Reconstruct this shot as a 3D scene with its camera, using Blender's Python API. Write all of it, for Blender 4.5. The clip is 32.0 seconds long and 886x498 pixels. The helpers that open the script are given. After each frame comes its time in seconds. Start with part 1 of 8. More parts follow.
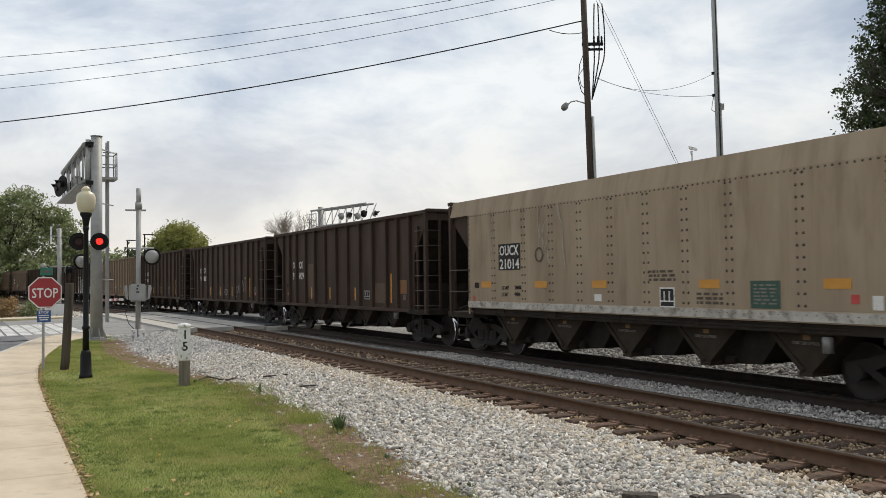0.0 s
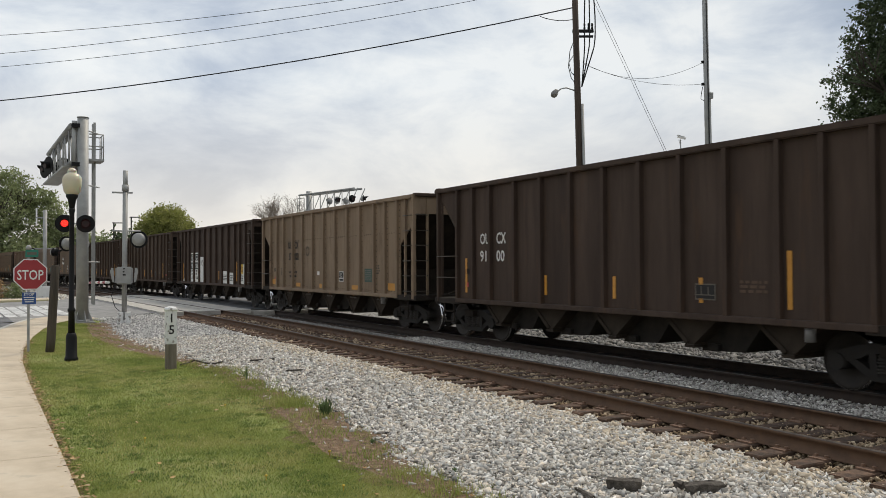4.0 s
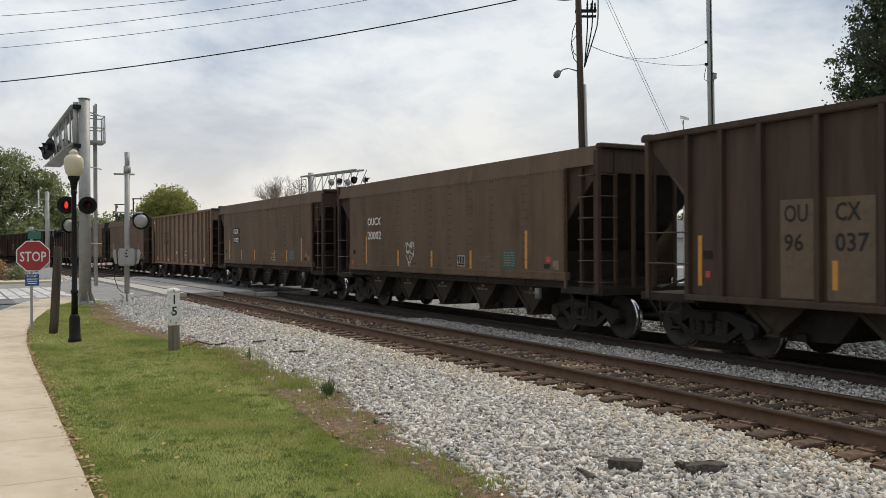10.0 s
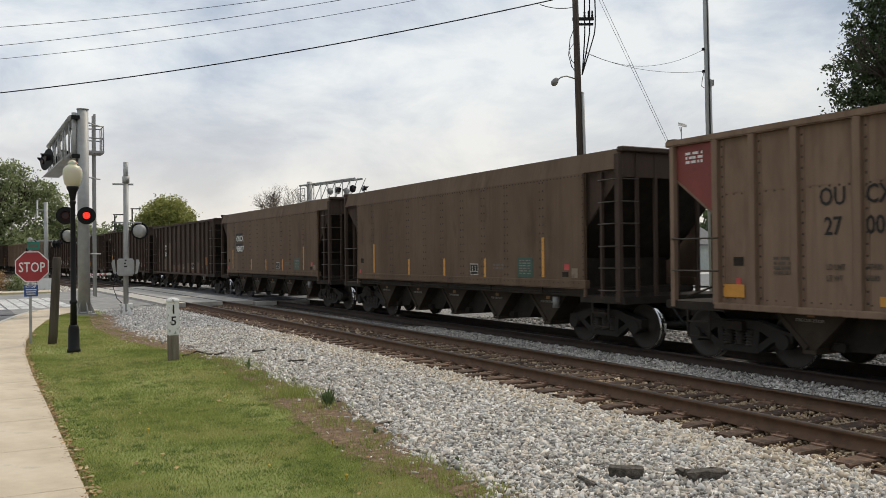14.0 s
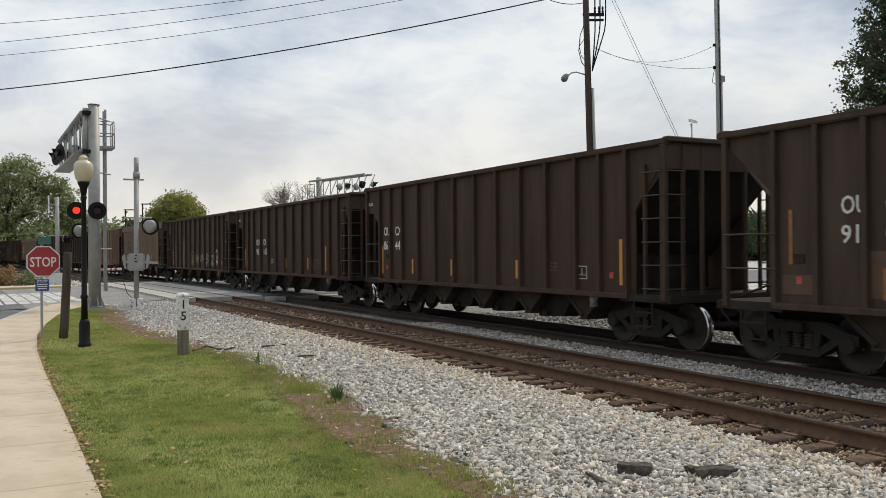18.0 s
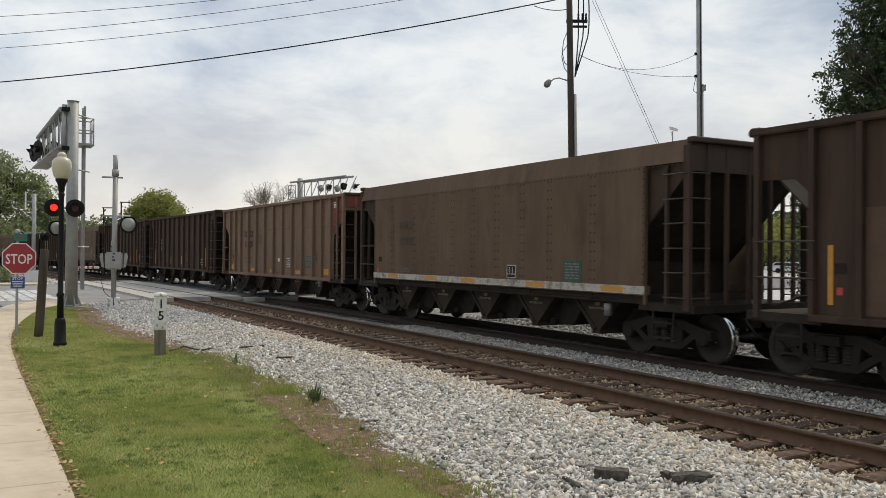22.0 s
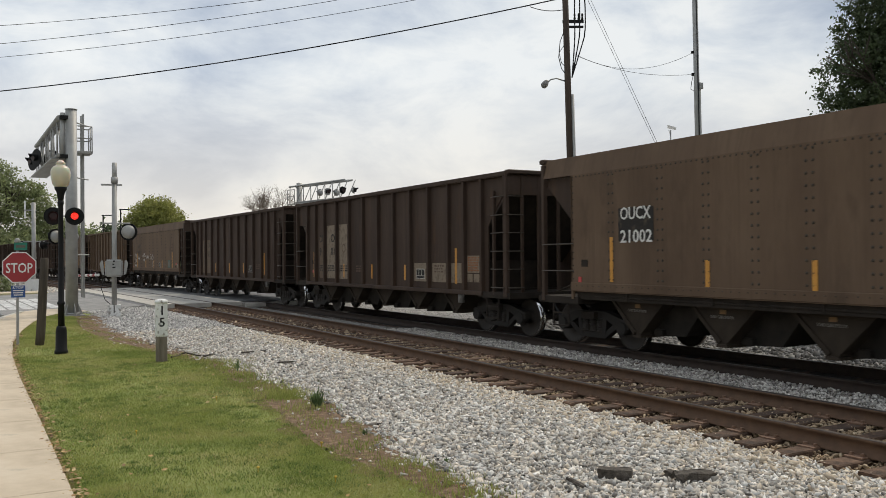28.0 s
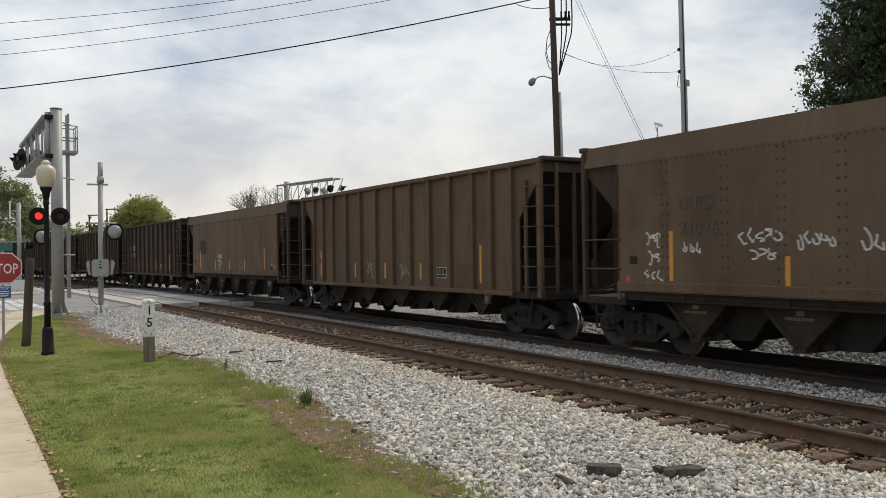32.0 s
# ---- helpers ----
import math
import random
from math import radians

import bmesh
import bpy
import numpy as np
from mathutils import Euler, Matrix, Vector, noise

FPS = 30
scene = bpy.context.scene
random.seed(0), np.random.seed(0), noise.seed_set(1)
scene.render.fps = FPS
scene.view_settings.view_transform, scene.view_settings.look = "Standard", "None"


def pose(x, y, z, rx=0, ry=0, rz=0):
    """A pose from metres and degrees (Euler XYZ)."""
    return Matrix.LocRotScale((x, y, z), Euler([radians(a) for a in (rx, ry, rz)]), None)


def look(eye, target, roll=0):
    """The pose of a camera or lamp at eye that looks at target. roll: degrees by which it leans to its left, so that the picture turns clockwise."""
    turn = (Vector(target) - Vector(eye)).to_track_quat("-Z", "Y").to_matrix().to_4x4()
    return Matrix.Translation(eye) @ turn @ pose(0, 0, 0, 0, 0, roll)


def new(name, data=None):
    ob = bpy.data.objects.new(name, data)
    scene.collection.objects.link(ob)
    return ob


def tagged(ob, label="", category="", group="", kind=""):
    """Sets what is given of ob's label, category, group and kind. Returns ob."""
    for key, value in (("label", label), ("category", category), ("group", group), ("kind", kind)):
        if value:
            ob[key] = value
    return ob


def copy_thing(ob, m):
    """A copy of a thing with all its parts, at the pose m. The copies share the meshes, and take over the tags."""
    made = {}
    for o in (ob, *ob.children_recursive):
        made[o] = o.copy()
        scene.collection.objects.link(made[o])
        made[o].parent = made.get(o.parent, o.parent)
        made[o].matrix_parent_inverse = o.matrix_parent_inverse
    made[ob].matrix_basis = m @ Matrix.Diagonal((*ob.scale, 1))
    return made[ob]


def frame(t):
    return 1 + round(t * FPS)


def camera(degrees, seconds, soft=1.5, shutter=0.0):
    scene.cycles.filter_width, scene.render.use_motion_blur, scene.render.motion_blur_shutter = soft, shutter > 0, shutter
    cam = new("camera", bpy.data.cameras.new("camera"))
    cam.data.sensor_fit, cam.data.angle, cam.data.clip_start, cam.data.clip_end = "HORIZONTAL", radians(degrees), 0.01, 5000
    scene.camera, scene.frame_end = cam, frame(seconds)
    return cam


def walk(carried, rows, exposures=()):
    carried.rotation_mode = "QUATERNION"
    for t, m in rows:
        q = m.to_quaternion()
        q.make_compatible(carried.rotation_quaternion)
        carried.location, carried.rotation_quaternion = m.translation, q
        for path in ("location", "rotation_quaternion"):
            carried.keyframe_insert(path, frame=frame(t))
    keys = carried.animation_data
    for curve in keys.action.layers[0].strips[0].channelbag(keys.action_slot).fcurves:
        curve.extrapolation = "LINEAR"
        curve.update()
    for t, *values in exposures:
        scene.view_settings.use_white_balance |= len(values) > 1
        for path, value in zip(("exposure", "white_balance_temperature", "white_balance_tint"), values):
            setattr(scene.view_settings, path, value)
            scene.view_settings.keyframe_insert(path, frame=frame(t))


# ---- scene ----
EXPOSURE = [(0.0, 0.06, 6850, 10), (1.0, -0.04, 6850, 10), (4.0, -0.02, 6850, 10), (32.0, -0.02, 6880, 10)]
# ---- camera: carried by hand on one spot ----
cam = camera(55.19, 32.0, soft=0.8, shutter=0.1)
EYE = (0.0, 0.0, 1.828)
TURNS = [
    (0, 92.063, 0.790, 0.508), (0.5, 91.990, 0.162, 0.735), (1, 91.759, 0.182, 1.124), (1.5, 91.565, 0.351, 1.228),
    (2, 91.656, 0.232, 0.822), (2.5, 91.676, 0.296, 0.102), (3, 91.548, 0.428, -0.391), (3.5, 91.290, 0.299, -0.334),
    (5.5, 90.966, 0.093, -0.377), (6, 90.951, 0.334, -0.509), (6.5, 90.702, 0.341, -0.502), (7, 90.742, 0.322, -0.506),
    (7.5, 90.672, 0.370, -0.375), (8, 90.447, 0.436, -0.381), (8.5, 90.145, 0.502, -0.183), (9, 90.101, 0.356, 0.001),
    (9.5, 90.099, 0.312, -0.156), (10, 89.846, 0.261, -0.173), (10.5, 89.725, 0.231, -0.167), (11, 89.890, 0.449, -0.324),
    (11.5, 89.986, 0.531, -0.293), (12, 90.117, 0.587, -0.288), (12.5, 90.294, 0.611, -0.359), (13, 90.363, 0.671, -0.378),
    (13.5, 90.366, 0.584, -0.284), (14, 90.395, 0.610, -0.236), (14.5, 90.367, 0.584, -0.308), (16.5, 90.251, 0.742, -0.641),
    (17, 90.391, 0.520, -0.257), (17.5, 90.284, 0.548, 0.526), (18, 90.131, 0.431, 0.383), (18.5, 90.211, 0.287, -0.088),
    (19, 90.161, 0.052, -0.531), (19.5, 90.189, -0.012, -0.805), (20, 90.341, -0.120, -1.146), (20.5, 90.527, -0.192, -1.204),
    (21, 90.616, -0.291, -1.256), (21.5, 90.619, -0.383, -1.256), (22, 90.353, -0.437, -0.930), (22.5, 90.329, -0.392, -0.785),
    (23, 90.493, -0.305, -0.664), (23.5, 90.444, -0.254, -0.410), (24, 90.250, -0.043, -0.310), (24.5, 90.118, 0.096, -0.311),
    (25, 90.246, 0.173, -0.406), (25.5, 90.521, 0.318, -0.551), (27.5, 90.550, 0.399, -0.876), (28, 90.501, 0.474, -0.924),
    (28.5, 90.434, 0.455, -0.782), (29, 90.434, 0.567, -0.826), (29.5, 90.427, 0.519, -0.905), (30, 90.391, 0.583, -1.147),
    (30.5, 90.368, 0.555, -1.322), (31, 90.310, 0.510, -1.484), (31.5, 90.368, 0.545, -1.645), (32, 90.359, 0.816, -1.716),
]
walk(cam, [(t, pose(*EYE, a, b, c)) for t, a, b, c in TURNS], EXPOSURE)

# ---- sky and sun: a bright, broken overcast ----
world = bpy.data.worlds.new("sky")
scene.world = world
world.use_nodes = True
wn, wl = world.node_tree.nodes, world.node_tree.links
wn.clear()
SUN_EL, SUN_AZ = radians(52), radians(35)      # azimuth from +y towards +x
w_out = wn.new("ShaderNodeOutputWorld")
w_sky = wn.new("ShaderNodeTexSky")
w_sky.sky_type, w_sky.sun_disc, w_sky.sun_elevation, w_sky.sun_rotation = "NISHITA", False, SUN_EL, SUN_AZ
w_bg1, w_bg2, w_mix = wn.new("ShaderNodeBackground"), wn.new("ShaderNodeBackground"), wn.new("ShaderNodeMixShader")
w_bg1.inputs[1].default_value = 0.08
wl.new(w_sky.outputs[0], w_bg1.inputs[0])
w_co = wn.new("ShaderNodeTexCoord")
w_sep = wn.new("ShaderNodeSeparateXYZ")
wl.new(w_co.outputs["Generated"], w_sep.inputs[0])


def w_math(op, a, b=None):
    m = wn.new("ShaderNodeMath")
    m.operation = op
    for i, v in enumerate((a, b)):
        if v is None:
            continue
        if isinstance(v, (int, float)):
            m.inputs[i].default_value = v
        else:
            wl.new(v, m.inputs[i])
    return m.outputs[0]


up = w_math("ADD", w_math("MAXIMUM", w_sep.outputs[2], 0.0), 0.24)
w_plane = wn.new("ShaderNodeCombineXYZ")
wl.new(w_math("DIVIDE", w_sep.outputs[0], up), w_plane.inputs[0])
wl.new(w_math("DIVIDE", w_sep.outputs[1], up), w_plane.inputs[1])


def w_noise(scale, detail, rough, shift, stretch, place=None):
    mp = wn.new("ShaderNodeMapping")
    mp.inputs["Location"].default_value, mp.inputs["Scale"].default_value = shift, stretch
    wl.new(place or w_plane.outputs[0], mp.inputs[0])
    nz = wn.new("ShaderNodeTexNoise")
    nz.inputs["Scale"].default_value, nz.inputs["Detail"].default_value, nz.inputs["Roughness"].default_value = scale, detail, rough
    nz.inputs["Distortion"].default_value = 0.4
    wl.new(mp.outputs[0], nz.inputs["Vector"])
    return nz.outputs["Fac"]


w_big = w_noise(1.15, 5, 0.50, (5.4, 8.7, 0), (0.85, 1.0, 1))
w_small = w_noise(2.6, 7, 0.62, (7.3, 2.2, 0), (2.2, 2.2, 4.4), w_co.outputs["Generated"])
w_sum = w_math("ADD", w_math("MULTIPLY", w_big, 0.58), w_math("MULTIPLY", w_small, 0.42))
w_ramp = wn.new("ShaderNodeValToRGB")
wl.new(w_sum, w_ramp.inputs[0])
for pos, col in ((0.39, (0.37, 0.45, 0.58)), (0.46, (0.50, 0.575, 0.69)), (0.525, (0.645, 0.715, 0.80)), (0.60, (0.80, 0.85, 0.895))):
    el = w_ramp.color_ramp.elements.new(pos)
    el.color = (*col, 1)
w_ramp.color_ramp.elements.remove(w_ramp.color_ramp.elements[0])
w_ramp.color_ramp.elements.remove(w_ramp.color_ramp.elements[-1])
# warm, bright air low over the horizon
w_low = wn.new("ShaderNodeMapRange")
w_low.inputs[1].default_value, w_low.inputs[2].default_value, w_low.inputs[3].default_value, w_low.inputs[4].default_value = 0.0, 0.21, 0.8, 0.0
wl.new(w_sep.outputs[2], w_low.inputs[0])
w_warm = wn.new("ShaderNodeMix")
w_warm.data_type = "RGBA"
wl.new(w_low.outputs[0], w_warm.inputs[0])
wl.new(w_ramp.outputs[0], w_warm.inputs[6])
w_warm.inputs[7].default_value = (0.82, 0.765, 0.69, 1)
wl.new(w_warm.outputs[2], w_bg2.inputs[0])
# the cloud is thinner and brighter to the west, over the street
w_dot = wn.new("ShaderNodeVectorMath")
w_dot.operation = "DOT_PRODUCT"
w_dot.inputs[1].default_value = (-0.62, 0.74, 0.26)
wl.new(w_co.outputs["Generated"], w_dot.inputs[0])
wl.new(w_math("ADD", w_math("MULTIPLY", w_math("MAXIMUM", w_dot.outputs["Value"], 0.35), 0.20), 0.955), w_bg2.inputs[1])
w_mix.inputs[0].default_value = 0.92
wl.new(w_bg1.outputs[0], w_mix.inputs[1])
wl.new(w_bg2.outputs[0], w_mix.inputs[2])
wl.new(w_mix.outputs[0], w_out.inputs[0])

sun = new("sun", bpy.data.lights.new("sun", "SUN"))
sun.data.energy, sun.data.angle, sun.data.color = 1.95, radians(10), (1.0, 0.92, 0.80)
sun.matrix_world = look((60 * math.sin(SUN_AZ), 60 * math.cos(SUN_AZ), 60 * math.tan(SUN_EL)), (0, 0, 0))

# ---- materials ----
def mat(name, colors, rough=0.8, metal=0.0, scale=4.0, detail=6.0, bump=0.0, bump_scale=None, stretch=(1, 1, 1), spread=(0.3, 0.7),
        spots=None, vary=0.0, rough_var=0.1, coords="Object", kind="noise", leafy=0.0, streak=None):
    """A surface with two scales of noise over its base colours, optional dark spots or stains, grain and relief."""
    m = bpy.data.materials.new(name)
    m.use_nodes = True
    n, l = m.node_tree.nodes, m.node_tree.links
    b = n["Principled BSDF"]
    co = n.new("ShaderNodeTexCoord")
    mp = n.new("ShaderNodeMapping")
    mp.inputs["Scale"].default_value = stretch
    l.new(co.outputs[coords], mp.inputs[0])

    def tex(sc, det, rg=0.6):
        t = n.new("ShaderNodeTexNoise")
        t.inputs["Scale"].default_value, t.inputs["Detail"].default_value, t.inputs["Roughness"].default_value = sc, det, rg
        l.new(mp.outputs[0], t.inputs["Vector"])
        return t.outputs["Fac"]

    if kind == "voronoi":
        v = n.new("ShaderNodeTexVoronoi")
        v.inputs["Scale"].default_value = scale
        l.new(mp.outputs[0], v.inputs["Vector"])
        sp = n.new("ShaderNodeSeparateColor")
        l.new(v.outputs["Color"], sp.inputs[0])
        f1, hgt = sp.outputs[0], v.outputs["Distance"]
    elif kind == "pieces":      # each separate piece takes its own colour
        f1 = n.new("ShaderNodeNewGeometry").outputs["Random Per Island"]
        hgt = None
    else:
        f1 = tex(scale, detail)
        hgt = None
    ramp = n.new("ShaderNodeValToRGB")
    e = ramp.color_ramp.elements
    while len(e) < len(colors):
        e.new(0.5)
    for i, c in enumerate(colors):
        e[i].position = spread[0] + (spread[1] - spread[0]) * i / max(1, len(colors) - 1)
        e[i].color = (*c, 1)
    l.new(f1, ramp.inputs[0])
    col = ramp.outputs[0]
    if spots:
        sc, lo, hi, c, amount = spots
        f2 = tex(sc, 5)
        mr = n.new("ShaderNodeMapRange")
        mr.inputs[1].default_value, mr.inputs[2].default_value, mr.inputs[4].default_value = lo, hi, amount
        l.new(f2, mr.inputs[0])
        mx = n.new("ShaderNodeMix")
        mx.data_type = "RGBA"
        l.new(mr.outputs[0], mx.inputs[0])
        l.new(col, mx.inputs[6])
        mx.inputs[7].default_value = (*c, 1)
        col = mx.outputs[2]
    if streak:      # grime that has run down the side
        c, amount = streak
        mp2 = n.new("ShaderNodeMapping")
        mp2.inputs["Scale"].default_value = (5.0, 1, 0.22)
        l.new(co.outputs[coords], mp2.inputs[0])
        t2 = n.new("ShaderNodeTexNoise")
        t2.inputs["Scale"].default_value, t2.inputs["Detail"].default_value, t2.inputs["Roughness"].default_value = 1.6, 7, 0.65
        l.new(mp2.outputs[0], t2.inputs["Vector"])
        mr = n.new("ShaderNodeMapRange")
        mr.inputs[1].default_value, mr.inputs[2].default_value, mr.inputs[4].default_value = 0.50, 0.72, amount
        l.new(t2.outputs["Fac"], mr.inputs[0])
        mx = n.new("ShaderNodeMix")
        mx.data_type = "RGBA"
        l.new(mr.outputs[0], mx.inputs[0])
        l.new(col, mx.inputs[6])
        mx.inputs[7].default_value = (*c, 1)
        col = mx.outputs[2]
    if vary:
        oi = n.new("ShaderNodeObjectInfo") if kind != "island" else n.new("ShaderNodeNewGeometry")
        rnd = oi.outputs["Random"] if kind != "island" else oi.outputs["Random Per Island"]
        mr = n.new("ShaderNodeMapRange")
        mr.inputs[3].default_value, mr.inputs[4].default_value = 1 - vary, 1 + vary
        l.new(rnd, mr.inputs[0])
        hs = n.new("ShaderNodeHueSaturation")
        l.new(mr.outputs[0], hs.inputs["Value"])
        l.new(col, hs.inputs["Color"])
        col = hs.outputs[0]
    l.new(col, b.inputs["Base Color"])
    b.inputs["Metallic"].default_value = metal
    mr = n.new("ShaderNodeMapRange")
    mr.inputs[3].default_value, mr.inputs[4].default_value = max(0.02, rough - rough_var), min(1, rough + rough_var)
    l.new(f1, mr.inputs[0])
    l.new(mr.outputs[0], b.inputs["Roughness"])
    if bump:
        bp = n.new("ShaderNodeBump")
        bp.inputs["Strength"].default_value, bp.inputs["Distance"].default_value = min(1, bump), 0.02
        l.new(hgt if hgt else tex(bump_scale or scale * 6, 4), bp.inputs["Height"])
        l.new(bp.outputs[0], b.inputs["Normal"])
    if leafy:      # thin leaves let light through
        tr, mx = n.new("ShaderNodeBsdfTranslucent"), n.new("ShaderNodeMixShader")
        l.new(col, tr.inputs[0])
        mx.inputs[0].default_value = leafy
        l.new(b.outputs[0], mx.inputs[1])
        l.new(tr.outputs[0], mx.inputs[2])
        l.new(mx.outputs[0], n["Material Output"].inputs[0])
    return m


def glow(name, color, strength):
    m = mat(name, [color, color], 0.4)
    b = m.node_tree.nodes["Principled BSDF"]
    b.inputs["Emission Color"].default_value, b.inputs["Emission Strength"].default_value = (*color, 1), strength
    return m


M_GROUND = mat("ground_soil", [(0.10, 0.13, 0.045), (0.15, 0.16, 0.07), (0.19, 0.17, 0.10)], 0.95, scale=0.35, bump=0.4, bump_scale=6)
M_LAWN = mat("lawn_turf", [(0.1782, 0.216, 0.054), (0.2322, 0.2592, 0.0702), (0.3024, 0.2754, 0.108)], 0.95, scale=1.3, bump=0.6, bump_scale=60, spots=(0.9, 0.58, 0.72, (0.24, 0.185, 0.10), 0.5))
M_DIRT = mat("bare_dirt", [(0.065, 0.040, 0.022), (0.14, 0.086, 0.048), (0.215, 0.138, 0.080), (0.36, 0.26, 0.165)], 0.95, scale=11, detail=9, bump=0.9, bump_scale=60, spots=(1.6, 0.58, 0.72, (0.16, 0.15, 0.06), 0.5))
# bed darker than its stones: gap shade is put into this colour
M_BALLAST = mat("ballast_bed", [(0.091, 0.0854, 0.077), (0.238, 0.2254, 0.2065), (0.392, 0.3745, 0.3465)], 0.9, scale=22, kind="voronoi", bump=1.0, coords="Object")
M_ROAD = mat("asphalt", [(0.10, 0.10, 0.105), (0.15, 0.15, 0.155), (0.19, 0.19, 0.19)], 0.9, scale=1.2, bump=0.3, bump_scale=120)
M_APRON = mat("worn_asphalt", [(0.20, 0.195, 0.19), (0.27, 0.265, 0.255), (0.33, 0.32, 0.305)], 0.9, scale=1.4, bump=0.3, bump_scale=110, spots=(0.8, 0.55, 0.7, (0.14, 0.14, 0.14), 0.6))
M_CONC = mat("walk_concrete", [(0.47, 0.385, 0.28), (0.57, 0.475, 0.355), (0.64, 0.555, 0.435)], 0.9, scale=1.6, bump=0.25, bump_scale=90, spots=(3, 0.58, 0.75, (0.32, 0.27, 0.20), 0.6))
M_PANEL = mat("crossing_concrete", [(0.42, 0.40, 0.36), (0.55, 0.52, 0.47)], 0.9, scale=0.8, bump=0.2, bump_scale=60, spots=(1.5, 0.5, 0.7, (0.22, 0.20, 0.18), 0.7))
M_RAIL = mat("rail_rust", [(0.080, 0.044, 0.025), (0.140, 0.080, 0.046)], 0.75, metal=0.3, scale=6, bump=0.2, bump_scale=60)
M_RAILTOP = mat("rail_tread", [(0.036, 0.027, 0.023), (0.075, 0.06, 0.052)], 0.42, metal=0.6, scale=9, stretch=(1, 1, 1))
M_TIE = mat("tie_wood", [(0.0346, 0.0207, 0.0132), (0.0886, 0.0528, 0.0345), (0.1674, 0.1018, 0.0671)], 0.95, scale=7, bump=0.6, bump_scale=40, vary=0.35)
M_PLATE = mat("tie_plate_rust", [(0.15, 0.085, 0.055), (0.25, 0.155, 0.105)], 0.85, metal=0.2, scale=12, bump=0.3)
# grime, with the shade of car ends and undersides painted in
M_DARK = mat("underframe_grime_shade", [(0.0193, 0.0151, 0.0124), (0.0414, 0.0331, 0.0262)], 0.85, scale=3, bump=0.2, bump_scale=30)
M_BLACKCAR = mat("car_dark_brown", [(0.0437, 0.0287, 0.0218), (0.0613, 0.0412, 0.0314), (0.0822, 0.0564, 0.0437)], 0.75, scale=1.2, stretch=(1.5, 1, 0.25), bump=0.15, bump_scale=14, spots=(2.2, 0.58, 0.75, (0.095, 0.052, 0.030), 0.7), streak=((0.030, 0.020, 0.014), 0.35))
M_RUSTCAR = mat("car_rust_brown", [(0.0416, 0.0256, 0.0184), (0.0583, 0.0367, 0.0273), (0.0786, 0.0503, 0.0378)], 0.75, scale=1.2, stretch=(1.5, 1, 0.25), bump=0.15, bump_scale=14, spots=(2.2, 0.58, 0.75, (0.095, 0.052, 0.030), 0.7), streak=((0.026, 0.016, 0.011), 0.35))
M_BROWNCAR = mat("car_dusty_brown", [(0.0515, 0.0332, 0.0237), (0.0712, 0.0474, 0.0342), (0.0927, 0.0629, 0.0467)], 0.78, scale=1.2, stretch=(1.5, 1, 0.25), bump=0.15, bump_scale=14, spots=(2.2, 0.56, 0.75, (0.040, 0.026, 0.018), 0.7), streak=((0.036, 0.023, 0.016), 0.35))
M_TANCAR = mat("car_tan_aluminium", [(0.195, 0.138, 0.092), (0.248, 0.178, 0.12), (0.295, 0.216, 0.147)], 0.7, scale=0.9, stretch=(1, 1, 0.4), bump=0.1, bump_scale=12, spots=(1.7, 0.54, 0.75, (0.13, 0.09, 0.06), 0.7), streak=((0.13, 0.09, 0.06), 0.35))
M_DUSKCAR = mat("car_dusk_tan", [(0.1008, 0.0649, 0.0417), (0.1305, 0.0858, 0.0559), (0.161, 0.1088, 0.0722)], 0.72, scale=0.9, stretch=(1, 1, 0.4), bump=0.1, bump_scale=12, spots=(1.7, 0.54, 0.75, (0.060, 0.040, 0.027), 0.7), streak=((0.065, 0.042, 0.029), 0.35))
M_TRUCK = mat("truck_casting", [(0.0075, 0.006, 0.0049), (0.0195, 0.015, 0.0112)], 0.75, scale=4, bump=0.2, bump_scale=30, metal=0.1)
M_TANPALE = mat("car_pale_tan", [(0.27, 0.205, 0.140), (0.335, 0.260, 0.182), (0.39, 0.31, 0.22)], 0.7, scale=0.9, stretch=(1.4, 1, 0.3), bump=0.1, bump_scale=12, spots=(1.7, 0.54, 0.75, (0.19, 0.14, 0.095), 0.7), streak=((0.19, 0.14, 0.097), 0.4))
M_UMBERCAR = mat("car_umber", [(0.1598, 0.1041, 0.0713), (0.2068, 0.1375, 0.0952), (0.2547, 0.1728, 0.122)], 0.7, scale=0.9, stretch=(1.4, 1, 0.3), bump=0.1, bump_scale=12, spots=(1.7, 0.54, 0.75, (0.09, 0.06, 0.040), 0.7), streak=((0.10, 0.065, 0.044), 0.35))
M_POSTWHITE = mat("post_white", [(0.66, 0.655, 0.63), (0.84, 0.835, 0.81)], 0.75, scale=5, spots=(9, 0.55, 0.62, (0.24, 0.215, 0.18), 0.85))
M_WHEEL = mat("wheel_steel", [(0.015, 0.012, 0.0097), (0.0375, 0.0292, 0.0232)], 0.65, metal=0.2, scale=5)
M_TREAD = mat("wheel_tread", [(0.62, 0.62, 0.63), (0.75, 0.75, 0.75)], 0.16, rough_var=0.05, metal=1.0, scale=12)
M_GALV = mat("galvanised_steel", [(0.30, 0.30, 0.29), (0.40, 0.40, 0.385)], 0.6, metal=0.35, scale=3, bump=0.05)
M_BLACK = mat("black_paint", [(0.005, 0.005, 0.0055), (0.009, 0.009, 0.009)], 0.6, scale=5)
M_WOODPOLE = mat("pole_wood", [(0.035, 0.024, 0.018), (0.06, 0.042, 0.032), (0.09, 0.066, 0.05)], 0.9, scale=5, stretch=(1, 1, 0.08), bump=0.5, bump_scale=30)
